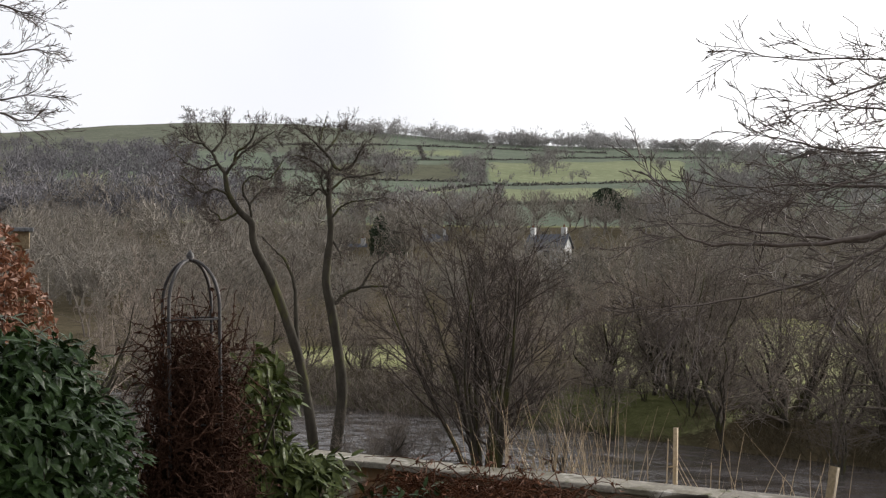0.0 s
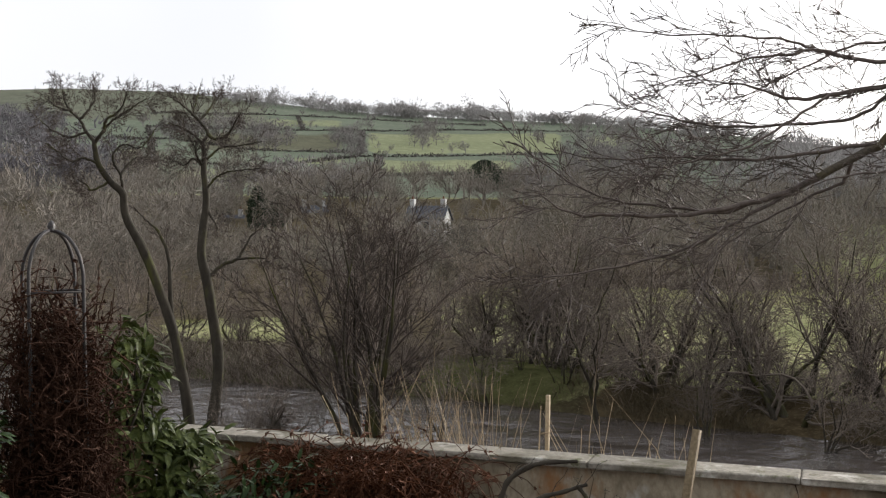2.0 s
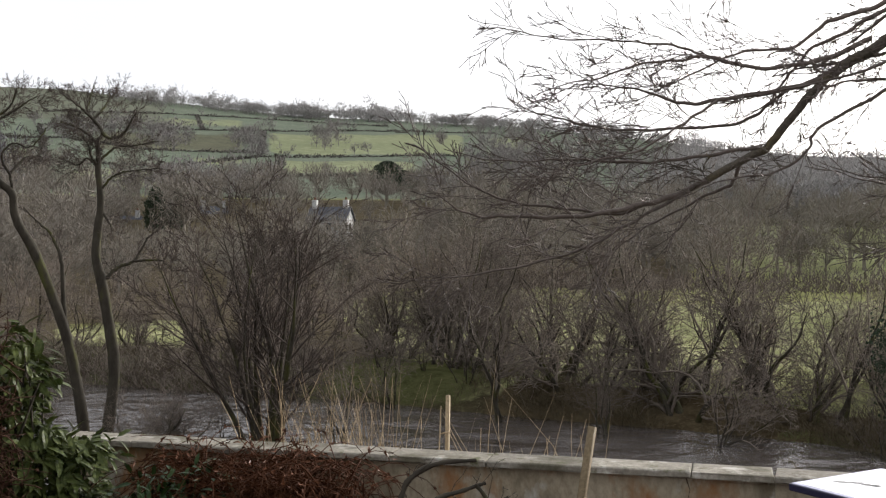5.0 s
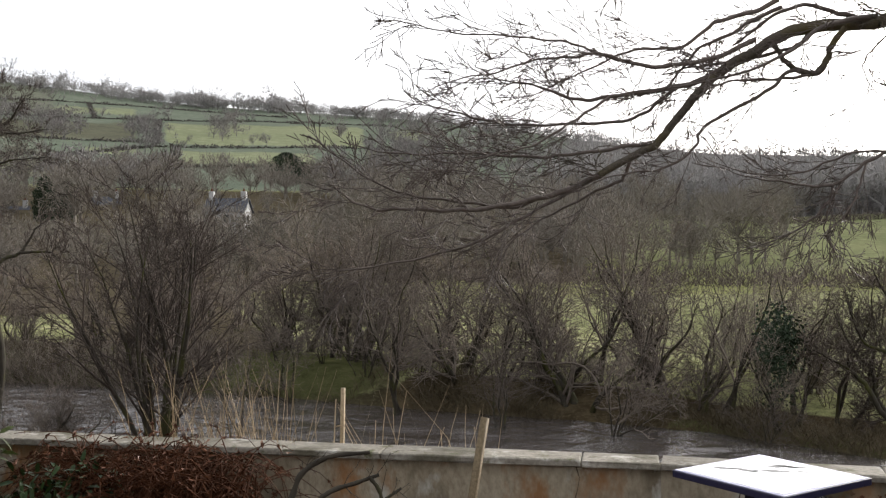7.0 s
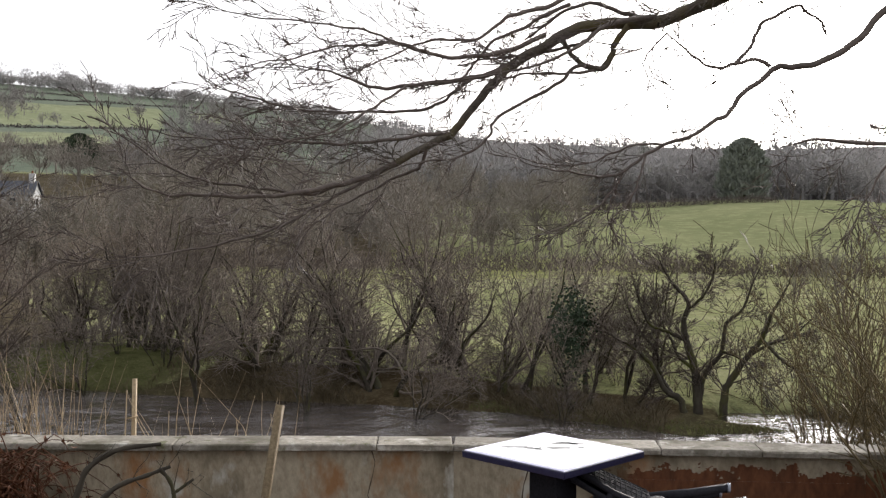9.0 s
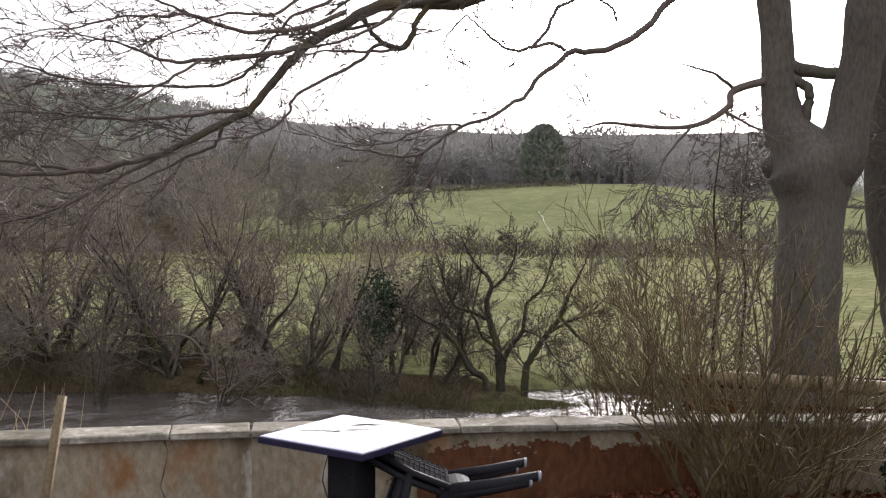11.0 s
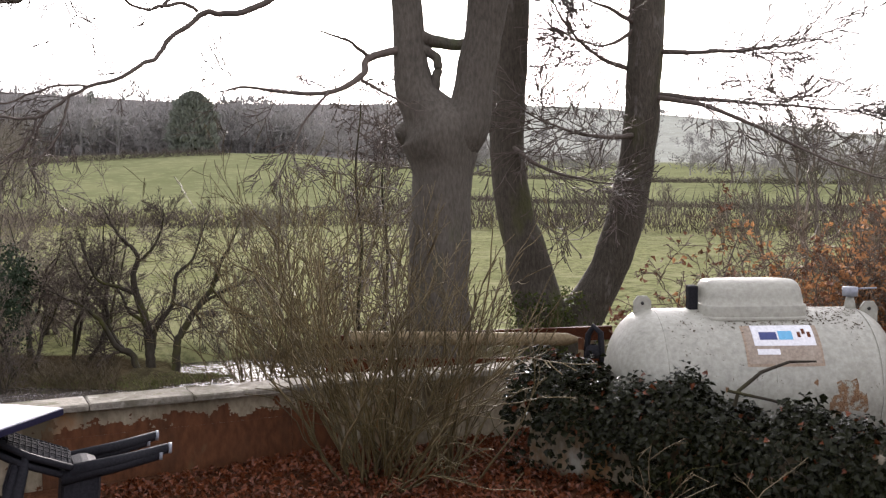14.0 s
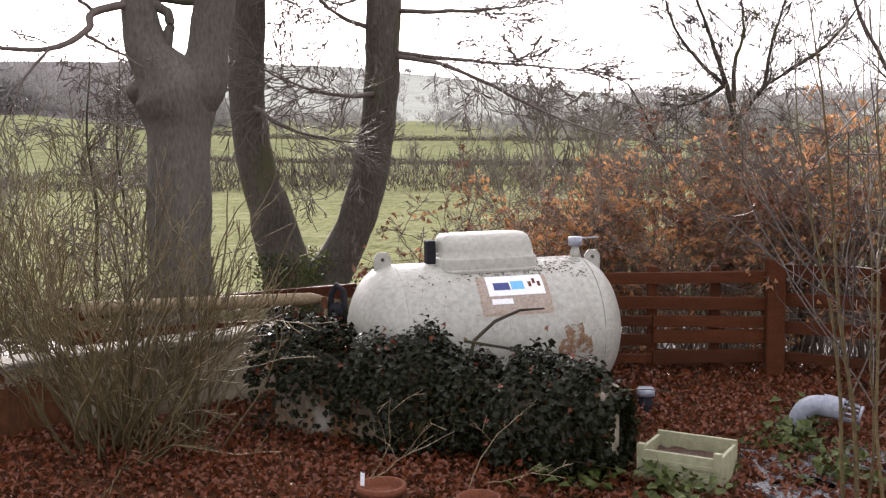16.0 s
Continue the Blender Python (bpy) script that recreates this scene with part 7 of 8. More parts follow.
part("withered_leaves", mesh_of("withered_leaves", *leaves(gd, P[some] + N[some] * 0.02, N[some] + gd.normal(0, 0.4, (len(some), 3)), 0.045, 0.25, 1.2), M["leaf_litter"], False), parent=ivy_wall, label="withered brown leaves caught in the ivy").matrix_parent_inverse = inv
ls = []
for k in range(26):
    q = P[g.integers(0, n)] + 0
    limb(ls, g, q, (g.normal(-0.3, 0.5), g.normal(0, 0.6), g.normal(0, 0.4)), 0.45, 0.004, 0, dict(kids=[2, 1], ratio=(0.3, 0.6), angle=(20, 60), wander=0.2, lift=-0.06, step=[0.07, 0.07, 0.07], tip=0.0016))
ls.append((np.array([(5.8, 1.8, 0.58), (5.8, 1.78, 0.66), (5.86, 1.68, 0.76), (5.9, 1.55, 0.82), (5.93, 1.42, 0.83)]), np.array([0.013, 0.011, 0.010, 0.008, 0.005]), 6))
ls.append((np.array([(5.78, 1.83, 0.66), (5.8, 1.6, 0.63), (5.82, 1.4, 0.58)]), np.array([0.009, 0.008, 0.005]), 5))
part("bare_stems", mesh_of("bare_stems", *tubes([(np.c_[p[:, :2], np.clip(p[:, 2], 0.01, 2)], r, k) for p, r, k in ls]), M["moss_bark"]), parent=ivy_wall, label="thin dark bare stems").matrix_parent_inverse = inv

# beech hedge behind the fence, sparse dead leaves
g = np.random.default_rng(91)
for k in range(15):
    u = k / 14
    if u < 0.55:
        w = u / 0.55
        x, y = 8.85 + 0.2 * w, 2.2 - 1.7 * w
    else:
        w = (u - 0.55) / 0.45
        x, y = 9.05 - 0.5 * w, 0.5 - 2.6 * w
    x, y = x + g.uniform(-0.15, 0.25), y + g.uniform(-0.1, 0.1)
    ob = empty("beech_shrub", pose(x, y, h1(x, y)), "bare beech hedge plant with copper dead leaves clinging on", "hedge", "beech hedge")
    tall = 1.55 + 0.45 * min(1, u * 2) + g.uniform(-0.15, 0.2) - h1(x, y)
    every = []
    for j in range(4):
        ls = []
        a = g.uniform(0, 6.28)
        limb(ls, g, (0.1 * math.cos(a), 0.1 * math.sin(a), -0.05), (0.3 * math.cos(a), 0.3 * math.sin(a), 1), tall * g.uniform(0.75, 1.0), 0.016, 0, dict(kids=[12, 7, 4], ratio=(0.25, 0.5), angle=(28, 72), wander=0.17, lift=0.02, step=[0.16, 0.12, 0.12, 0.12], tip=0.003))
        part("stem", mesh_of("stem", *tubes(ls), M["beech_stem"]), parent=ob)
        every += ls
    tips = np.array([p[-1] for p, r, _ in every])
    dense = 0.72 if k in (3, 4, 5, 6, 7, 8, 9) else 0.36
    low = np.where(tips[:, 2] < tall * 0.66, dense, 0.2)
    patch = np.sin(tips[:, 0] * 4 + k) + np.sin(tips[:, 2] * 3 + k * 2) + g.normal(0, 0.6, len(tips))
    tips = tips[(g.uniform(0, 1, len(tips)) < low) & (patch > (-1.0 if dense > 0.4 else 0.0))]
    tips = np.concatenate([tips, tips + g.normal(0, 0.03, tips.shape)])
    part("dead_leaves", mesh_of("dead_leaves", *leaves(g, tips, g.normal(0, 1, tips.shape), 0.055, 0.35, 1.6), M["brown_leaf"] if k % 4 else M["red_leaf"], False), parent=ob)

# fallen leaves
g = np.random.default_rng(95)
n = 44000
x, y = g.uniform(2.2, 8.6, n), g.uniform(-2.6, 4.9, n)
fade = np.minimum((x - 2.3) / 1.6, (y + 2.6) / 1.8) + 0.25 * np.sin(x * 3.1 + y) + 0.25 * np.sin(y * 2.3)
ok = (y < 8.02 - 0.63 * (x + 0.35)) & (g.uniform(0, 1, n) < fade)
x, y = x[ok], y[ok]
P = np.stack([x, y, 0.012 + 0.03 * g.uniform(0, 1, len(x)) + 0.05 * np.clip(np.sin(x * 2.1) * np.sin(y * 2.7), 0, 1)], 1)
N = np.tile([0.0, 0.0, 1.0], (len(P), 1))
tagged(part("fallen_leaves", mesh_of("fallen_leaves", *leaves(g, P, N, 0.05, 0.45, 1.5), M["leaf_litter"], False)), "carpet of wet red-brown fallen leaves", "leaves", kind="stuff")
g = np.random.default_rng(96)
for x, y, n in ((6.45, 0.15, 120), (5.5, 0.65, 90), (6.0, -0.1, 80), (7.0, 0.0, 70), (5.45, 1.15, 60)):
    P = np.stack([x + g.normal(0, 0.16, n), y + g.normal(0, 0.12, n), g.uniform(0.03, 0.13, n)], 1)
    tagged(part("ground_ivy", mesh_of("ground_ivy", *leaves(g, P, np.tile([0, 0, 1.0], (n, 1)), 0.07, 0.2, 1.2), M["rhodo"], False)), "patch of low green leaves among the litter", "plant", "ground ivy patches")

# ---- the big trees beside the tank ----
A1 = [(8.84, 5.6, -1.4, 0.46), (8.86, 5.58, 0.0, 0.34), (8.86, 5.58, 0.54, 0.305), (8.87, 5.57, 1.07, 0.29), (8.88, 5.55, 1.49, 0.285), (8.89, 5.54, 1.86, 0.30), (8.88, 5.55, 2.06, 0.35), (8.86, 5.58, 2.22, 0.37), (8.81, 5.66, 2.38, 0.27), (8.75, 5.75, 2.58, 0.21), (8.73, 5.78, 2.8, 0.18), (8.72, 5.8, 3.03, 0.16), (8.7, 5.82, 3.43, 0.15), (8.6, 5.9, 4.6, 0.14), (8.5, 6.1, 6.5, 0.08)]
A2 = [(8.9, 5.52, 2.0, 0.22), (8.98, 5.4, 2.26, 0.26), (9.03, 5.31, 2.46, 0.21), (9.05, 5.28, 2.68, 0.19), (9.07, 5.25, 2.89, 0.185), (9.1, 5.2, 3.2, 0.185), (9.12, 5.15, 3.6, 0.2), (9.2, 5.0, 4.6, 0.17), (9.4, 4.8, 6.5, 0.1)]
B1 = [(11.62, 5.7, -1.8, 0.48), (11.57, 5.76, -0.21, 0.35), (11.51, 5.88, 0.34, 0.29), (11.44, 6.0, 0.95, 0.255), (11.40, 6.08, 1.25, 0.22), (11.36, 6.17, 1.83, 0.20), (11.35, 6.19, 2.5, 0.205), (11.37, 6.15, 3.82, 0.22), (11.4, 6.1, 6.5, 0.15)]
C1 = [(11.62, 5.65, -1.5, 0.45), (11.69, 5.52, -0.21, 0.33), (11.81, 5.27, 0.34, 0.25), (11.91, 5.02, 0.95, 0.225), (11.98, 4.87, 1.62, 0.21), (12.01, 4.77, 2.48, 0.205), (12.04, 4.71, 3.79, 0.2), (12.1, 4.6, 6.5, 0.14)]
beech = empty("beech_tree", Matrix(), "old grey beech with a forked knobbly trunk and drooping limbs", "tree")
part("trunk", mesh_of("trunk", *trunk_of(A1, seed=1), M["bark"]), parent=beech)
part("limb", mesh_of("limb", *trunk_of(A2, seed=2), M["bark"]), parent=beech)
for k, (x, y, z, r) in enumerate([(8.70, 5.83, 2.2, 0.11), (9.08, 5.28, 2.3, 0.11), (8.66, 5.8, 2.52, 0.08)]):
    bm = bmesh.new()
    bmesh.ops.create_icosphere(bm, subdivisions=3, radius=r)
    for v in bm.verts:
        v.co *= 1 + 0.35 * noise.noise(v.co * 9 + Vector((k * 3, 0, 0))) + 0.12 * noise.noise(v.co * 26)
    for f in bm.faces:
        f.smooth = True
    part("burr", bm, M["bark"], beech, "knobbly grey burr", at=pose(x, y, z))
vtree = empty("beech_tree", Matrix(), "two-stemmed beech whose trunks lean apart from one base", "tree")
part("trunk", mesh_of("trunk", *trunk_of(B1, seed=3), M["dark_bark"]), parent=vtree)
part("trunk", mesh_of("trunk", *trunk_of(C1, seed=4), M["dark_bark"]), parent=vtree)
gi = np.random.default_rng(12)
hi, ti = gi.uniform(-1.2, 0.45, 6000), gi.uniform(0, 6.28, 6000)
ri = 0.36 + 0.10 * np.abs(gi.normal(0, 1, 6000)) - 0.05 * hi
Pi = np.stack([11.62 - 0.08 * hi + ri * np.cos(ti) * (1 + 0.1 * hi), 5.68 + 0.12 * hi + ri * np.sin(ti) * (1 + 0.1 * hi), hi], 1)
part("ivy", mesh_of("ivy", *leaves(gi, Pi, gi.normal(0, 1, Pi.shape), 0.045, 0.2, 1.2), M["rhodo"], False), parent=vtree, label="green ivy round the base")

SPEC_SPRAY = dict(kids=[16, 7, 4], ratio=(0.32, 0.66), angle=(16, 44), wander=0.14, lift=0.012, step=[0.1, 0.07, 0.06, 0.06], tip=0.0029, flat=0.75)
rngs = np.random.default_rng(8)


def bough(points, radii, tree, mat, reach=1.3, kids=(22, 8, 4), start=0.08, wander=0.18, tip=0.0032):
    """A limb through given places, tapering, with its sprays of twigs."""
    R = np.interp(np.linspace(0, 1, len(points)), np.linspace(0, 1, len(radii)), radii)
    S = spline([(*p, r) for p, r in zip(points, R)], 8 * len(points))
    for _ in range(4):
        S[1:-1] = (S[:-2] + 2 * S[1:-1] + S[2:]) / 4
    S[:, :3] += 0.004 * np.sin(np.arange(len(S))[:, None] * np.array([0.9, 1.1, 0.7]))
    ls = [(S[:, :3], np.maximum(S[:, 3], 0.002), 8)]
    D = np.gradient(S[:, :3], axis=0)
    D /= np.linalg.norm(D, axis=1)[:, None]
    sprout(ls, rngs, list(S[:, :3]), list(np.minimum(S[:, 3] * 0.5, 0.009)), list(D), reach * 1.35, 0, dict(SPEC_SPRAY, kids=list(kids), wander=wander, tip=tip), start)
    return part("bough", mesh_of("bough", *tubes(ls), mat), parent=tree)


T, MB = M["twig"], M["limb_bark"]
bough([(8.62, 5.9, 4.35), (7.9, 6.4, 4.25), (7.29, 6.77, 4.09), (6.45, 7.04, 3.73), (6, 7.16, 3.53)], (0.075, 0.06, 0.052), beech, MB, 1.0, (12, 6, 3), 0.4)
bough([(6, 7.16, 3.53), (5.7, 7.24, 3.52), (5.4, 7.31, 3.48), (5.19, 7.34, 3.4), (4.99, 7.36, 3.27), (4.76, 7.39, 3.15), (4.54, 7.41, 2.95), (4.41, 7.42, 2.8), (4.29, 7.43, 2.66), (4.19, 7.44, 2.54), (4, 7.45, 2.45), (3.71, 7.47, 2.29)], (0.052, 0.05, 0.042, 0.034, 0.031, 0.028), beech, MB, 0.7, (10, 5, 3), 0.2)
bough([(3.71, 7.47, 2.29), (3.47, 7.47, 2.18), (3.24, 7.46, 2.12), (2.96, 7.42, 2.06), (2.68, 7.38, 2.02), (2.38, 7.34, 2.01), (2.13, 7.31, 2.02), (1.93, 7.27, 2.01), (1.74, 7.24, 2.07), (1.61, 7.21, 2.17)], (0.026, 0.02, 0.014, 0.009, 0.004), beech, T, 0.95, (15, 5, 2), 0.05)
bough([(3.67, 7.47, 2.27), (3.33, 7.46, 2.09), (3.04, 7.41, 1.95), (2.76, 7.35, 1.81), (2.49, 7.29, 1.73), (2.11, 7.23, 1.65), (1.72, 7.16, 1.6), (1.51, 7.11, 1.58)], (0.015, 0.011, 0.008, 0.003), beech, T, 0.9, (14, 5, 2), 0.1)
bough([(3.97, 7.45, 2.42), (3.96, 7.49, 2.32), (3.91, 7.52, 2.25), (3.76, 7.57, 2.19), (3.59, 7.61, 2.09), (3.37, 7.66, 1.98), (3.15, 7.69, 1.83), (2.98, 7.71, 1.68)], (0.016, 0.012, 0.008, 0.003), beech, T, 0.8, (12, 4, 2), 0.2)
bough([(3.26, 7.5, 2.12), (3.04, 7.52, 2.04), (2.83, 7.54, 2.06), (2.57, 7.57, 2.09), (2.29, 7.59, 2.12), (2.09, 7.61, 2.18), (1.9, 7.64, 2.28), (1.64, 7.66, 2.47), (1.49, 7.69, 2.56)], (0.013, 0.01, 0.007, 0.003), beech, T, 0.8, (13, 4, 2), 0.1)
bough([(4.19, 7.44, 2.54), (4, 7.46, 2.53), (3.73, 7.5, 2.48), (3.47, 7.56, 2.45), (3.3, 7.6, 2.43), (2.94, 7.62, 2.44), (2.64, 7.64, 2.45), (2.35, 7.66, 2.43), (2.03, 7.68, 2.45), (1.76, 7.71, 2.52)], (0.016, 0.012, 0.008, 0.003), beech, T, 0.95, (15, 5, 2), 0.1)
bough([(4.42, 7.51, 3), (4.3, 7.55, 2.91), (4.17, 7.58, 2.8), (3.99, 7.63, 2.73), (3.71, 7.68, 2.71), (3.35, 7.73, 2.69), (3.08, 7.74, 2.69), (2.81, 7.76, 2.73), (2.64, 7.78, 2.78), (2.48, 7.8, 2.81), (2.27, 7.82, 2.92)], (0.015, 0.012, 0.009, 0.003), beech, T, 0.95, (15, 5, 2), 0.2)
bough([(4.65, 7.4, 3.08), (4.45, 7.45, 3.01), (4.13, 7.51, 2.95), (3.85, 7.56, 2.91), (3.68, 7.61, 2.88), (3.51, 7.66, 2.91), (3.34, 7.71, 2.98), (3.07, 7.73, 3.02), (2.76, 7.75, 3.03)], (0.024, 0.017, 0.011, 0.003), beech, T, 0.9, (14, 5, 2), 0.2)
bough([(3.83, 7.51, 2.9), (3.67, 7.49, 2.8), (3.49, 7.47, 2.69), (3.32, 7.44, 2.59), (3.13, 7.41, 2.49), (2.89, 7.36, 2.44), (2.66, 7.31, 2.38), (2.4, 7.26, 2.32)], (0.012, 0.01, 0.007, 0.003), beech, T, 0.9, (13, 4, 2), 0.2)
bough([(5.07, 7.44, 3.4), (4.78, 7.51, 3.26), (4.52, 7.57, 3.2), (4.24, 7.62, 3.17), (4.01, 7.68, 3.22), (3.83, 7.72, 3.27), (3.66, 7.77, 3.24), (3.48, 7.82, 3.23), (3.3, 7.85, 3.2), (3.03, 7.88, 3.1), (2.72, 7.9, 3.04), (2.43, 7.92, 2.91)], (0.022, 0.017, 0.012, 0.008, 0.003), beech, T, 0.9, (15, 5, 2), 0.3)
bough([(4.08, 7.63, 3.2), (3.94, 7.69, 3.23), (3.79, 7.75, 3.29), (3.62, 7.81, 3.36), (3.4, 7.87, 3.38), (3.13, 7.9, 3.4), (2.74, 7.94, 3.4), (2.48, 7.97, 3.44), (2.24, 8.01, 3.49)], (0.012, 0.01, 0.007, 0.003), beech, T, 0.9, (14, 5, 2), 0.15)
bough([(5.33, 7.5, 3.75), (5.14, 7.55, 3.65), (4.85, 7.62, 3.57), (4.73, 7.66, 3.48), (4.55, 7.7, 3.35), (4.3, 7.75, 3.34), (4.09, 7.79, 3.3), (3.89, 7.84, 3.2), (3.66, 7.89, 3.09), (3.43, 7.93, 2.98), (3.15, 7.95, 2.85)], (0.022, 0.016, 0.011, 0.007, 0.003), beech, T, 0.9, (15, 5, 2), 0.3)
bough([(5.3, 7.41, 3.67), (5.09, 7.48, 3.57), (4.89, 7.55, 3.44), (4.68, 7.61, 3.35), (4.58, 7.65, 3.22), (4.44, 7.7, 3.04), (4.36, 7.75, 2.91), (4.18, 7.81, 2.81)], (0.018, 0.014, 0.009, 0.004), beech, T, 0.6, (10, 5, 2), 0.2)
bough([(5.7, 7.15, 3.48), (5.59, 7.18, 3.34), (5.56, 7.19, 3.23), (5.46, 7.21, 3.11), (5.25, 7.24, 3.17), (5.15, 7.25, 3.28), (5.09, 7.26, 3.35)], (0.026, 0.026, 0.022, 0.018), beech, MB, 0.4, (5, 4, 2), 0.2)
bough([(5.46, 7.21, 3.11), (5.23, 7.23, 3.07), (5.02, 7.24, 3.05), (4.75, 7.25, 3.03), (4.56, 7.25, 2.97), (4.38, 7.24, 2.87)], (0.014, 0.01, 0.004), beech, T, 0.5, (10, 5, 2), 0.2)
bough([(5.43, 7.22, 3.12), (5.24, 7.22, 3.13), (5.06, 7.21, 2.98), (4.84, 7.21, 2.86), (4.6, 7.21, 2.74), (4.43, 7.2, 2.63), (4.38, 7.17, 2.52), (4.23, 7.15, 2.4), (4.03, 7.14, 2.32), (3.76, 7.13, 2.29), (3.5, 7.11, 2.22)], (0.018, 0.014, 0.011, 0.004), beech, T, 0.65, (12, 4, 2), 0.25)
bough([(5.57, 7.38, 3.51), (5.48, 7.42, 3.39), (5.37, 7.46, 3.34), (5.1, 7.53, 3.27), (4.91, 7.59, 3.23), (4.62, 7.65, 3.19), (4.38, 7.7, 3.12)], (0.018, 0.014, 0.006), beech, T, 0.6, (10, 5, 3), 0.2)
bough([(5.94, 7.32, 3.61), (5.76, 7.4, 3.66), (5.58, 7.47, 3.72), (5.33, 7.54, 3.64), (5.14, 7.59, 3.49), (5, 7.64, 3.38)], (0.022, 0.016, 0.008), beech, T, 0.6, (10, 5, 3), 0.2)
bough([(5.4, 6.91, 2.22), (5.18, 6.91, 2.21), (4.95, 6.9, 2.24), (4.68, 6.89, 2.26), (4.39, 6.87, 2.33)], (0.013, 0.008, 0.003), beech, T, 0.55, (10, 4, 1), 0.1)
bough([(5.8, 6.83, 2.48), (5.62, 6.9, 2.48), (5.39, 6.97, 2.4), (5.22, 7.04, 2.32), (4.94, 7.11, 2.3), (4.71, 7.17, 2.34), (4.48, 7.23, 2.43)], (0.010, 0.007, 0.003), beech, T, 0.55, (10, 4, 1), 0.1)
bough([(5.66, 6.86, 2.39), (5.58, 6.83, 2.23), (5.48, 6.81, 2.05), (5.26, 6.8, 1.86), (5.17, 6.77, 1.81)], (0.010, 0.007, 0.003), beech, T, 0.5, (9, 5, 2), 0.1)
bough([(5.4, 6.91, 2.22), (5.35, 6.9, 2.09), (5.19, 6.91, 1.95), (5.03, 6.93, 1.85), (4.72, 6.94, 1.75), (4.42, 6.96, 1.66)], (0.011, 0.008, 0.003), beech, T, 0.65, (10, 4, 1), 0.1)
bough([(5.47, 6.9, 2.26), (5.4, 6.94, 2.07), (5.38, 6.98, 1.86), (5.54, 6.98, 1.67)], (0.009, 0.006, 0.003), beech, T, 0.5, (8, 4, 2), 0.1)
bough([(6.77, 6.62, 3.16), (6.69, 6.68, 3.22), (6.51, 6.76, 3.18), (6.37, 6.81, 3.14), (6.24, 6.87, 3.19), (6.08, 6.93, 3.32), (5.97, 6.98, 3.42)], (0.017, 0.014, 0.01, 0.006), beech, T, 0.5, (8, 4, 2), 0.3)
bough([(6.5, 6.75, 3.17), (6.66, 6.72, 3.34), (6.75, 6.71, 3.52), (6.93, 6.67, 3.62), (7.11, 6.64, 3.71), (7.22, 6.62, 3.64), (7.33, 6.6, 3.6), (7.41, 6.6, 3.48)], (0.016, 0.013, 0.009), beech, T, 0.3, (4, 3), 0.4)
bough([(5.97, 6.98, 3.42), (5.88, 7.09, 3.28), (5.89, 7.18, 3.16), (6.09, 7.22, 2.94)], (0.008, 0.006, 0.003), beech, T, 0.6, (8, 4, 2), 0.1)
bough([(8.63, 5.86, 4.0), (7.93, 6.28, 3.77), (7.56, 6.38, 3.42), (7.35, 6.44, 3.28), (7.15, 6.5, 3.19), (6.95, 6.56, 3.16), (6.83, 6.6, 3.16), (6.71, 6.64, 3.05), (6.52, 6.7, 2.91), (6.42, 6.72, 2.76), (6.26, 6.75, 2.68), (6.1, 6.78, 2.57), (5.85, 6.83, 2.49), (5.65, 6.86, 2.39), (5.52, 6.89, 2.29), (5.4, 6.91, 2.22)], (0.034, 0.029, 0.026, 0.021, 0.017, 0.014, 0.011), beech, T, 0.6, (9, 5, 2), 0.55)
bough([(8.68, 5.76, 3.0), (8.37, 6.03, 2.9), (8.25, 6.03, 2.71), (7.86, 6.21, 2.53), (7.22, 6.49, 2.56), (6.88, 6.55, 2.49)], (0.04, 0.035, 0.018, 0.005), beech, T, 1.2, (10, 6, 3), 0.3, 0.2)
bough([(8.37, 6.03, 2.9), (8.18, 6.13, 3.04), (7.91, 6.3, 3.12)], (0.022, 0.014, 0.006), beech, T, 0.5, (5, 3), 0.4, 0.2)
bough([(8.25, 6.03, 2.68), (8.36, 5.7, 2.49), (8.34, 5.56, 2.41)], (0.016, 0.01, 0.004), beech, T, 0.4, (4, 2), 0.4, 0.2)
bough([(7.92, 6.13, 2.56), (7.71, 6.22, 2.33), (7.43, 6.25, 1.93), (7.29, 6.26, 1.68)], (0.014, 0.009, 0.003), beech, T, 0.8, (10, 6, 3), 0.2, 0.2)
bough([(8.68, 5.74, 3.12), (8.93, 5.57, 3.06), (9.06, 5.3, 3.03)], (0.075, 0.06, 0.05), beech, M["bark"], 0.2, (2,), 0.5)
bough([(8.73, 5.69, 3.0), (8.83, 5.56, 2.89), (8.80, 5.58, 2.62)], (0.05, 0.045, 0.05), beech, M["bark"], 0.1, (1,), 0.8)
for pts in ([(7.29, 6.77, 4.09), (6.6, 7.2, 4.2), (5.8, 7.5, 4.12), (5.0, 7.7, 3.95), (4.2, 7.8, 3.9)], [(7.9, 6.4, 4.25), (7.2, 6.5, 4.0), (6.6, 6.6, 3.85), (5.9, 6.7, 3.8), (5.2, 6.8, 3.85)], [(6.0, 7.17, 3.59), (5.4, 7.0, 3.45), (4.9, 6.9, 3.15), (4.3, 6.85, 2.95), (3.7, 6.9, 2.85)], [(8.6, 5.9, 4.6), (7.9, 6.2, 4.5), (7.2, 6.5, 4.35), (6.4, 6.7, 4.3)]):
    bough(pts, (0.026, 0.017, 0.01, 0.004), beech, T, 0.8, (14, 6, 3))
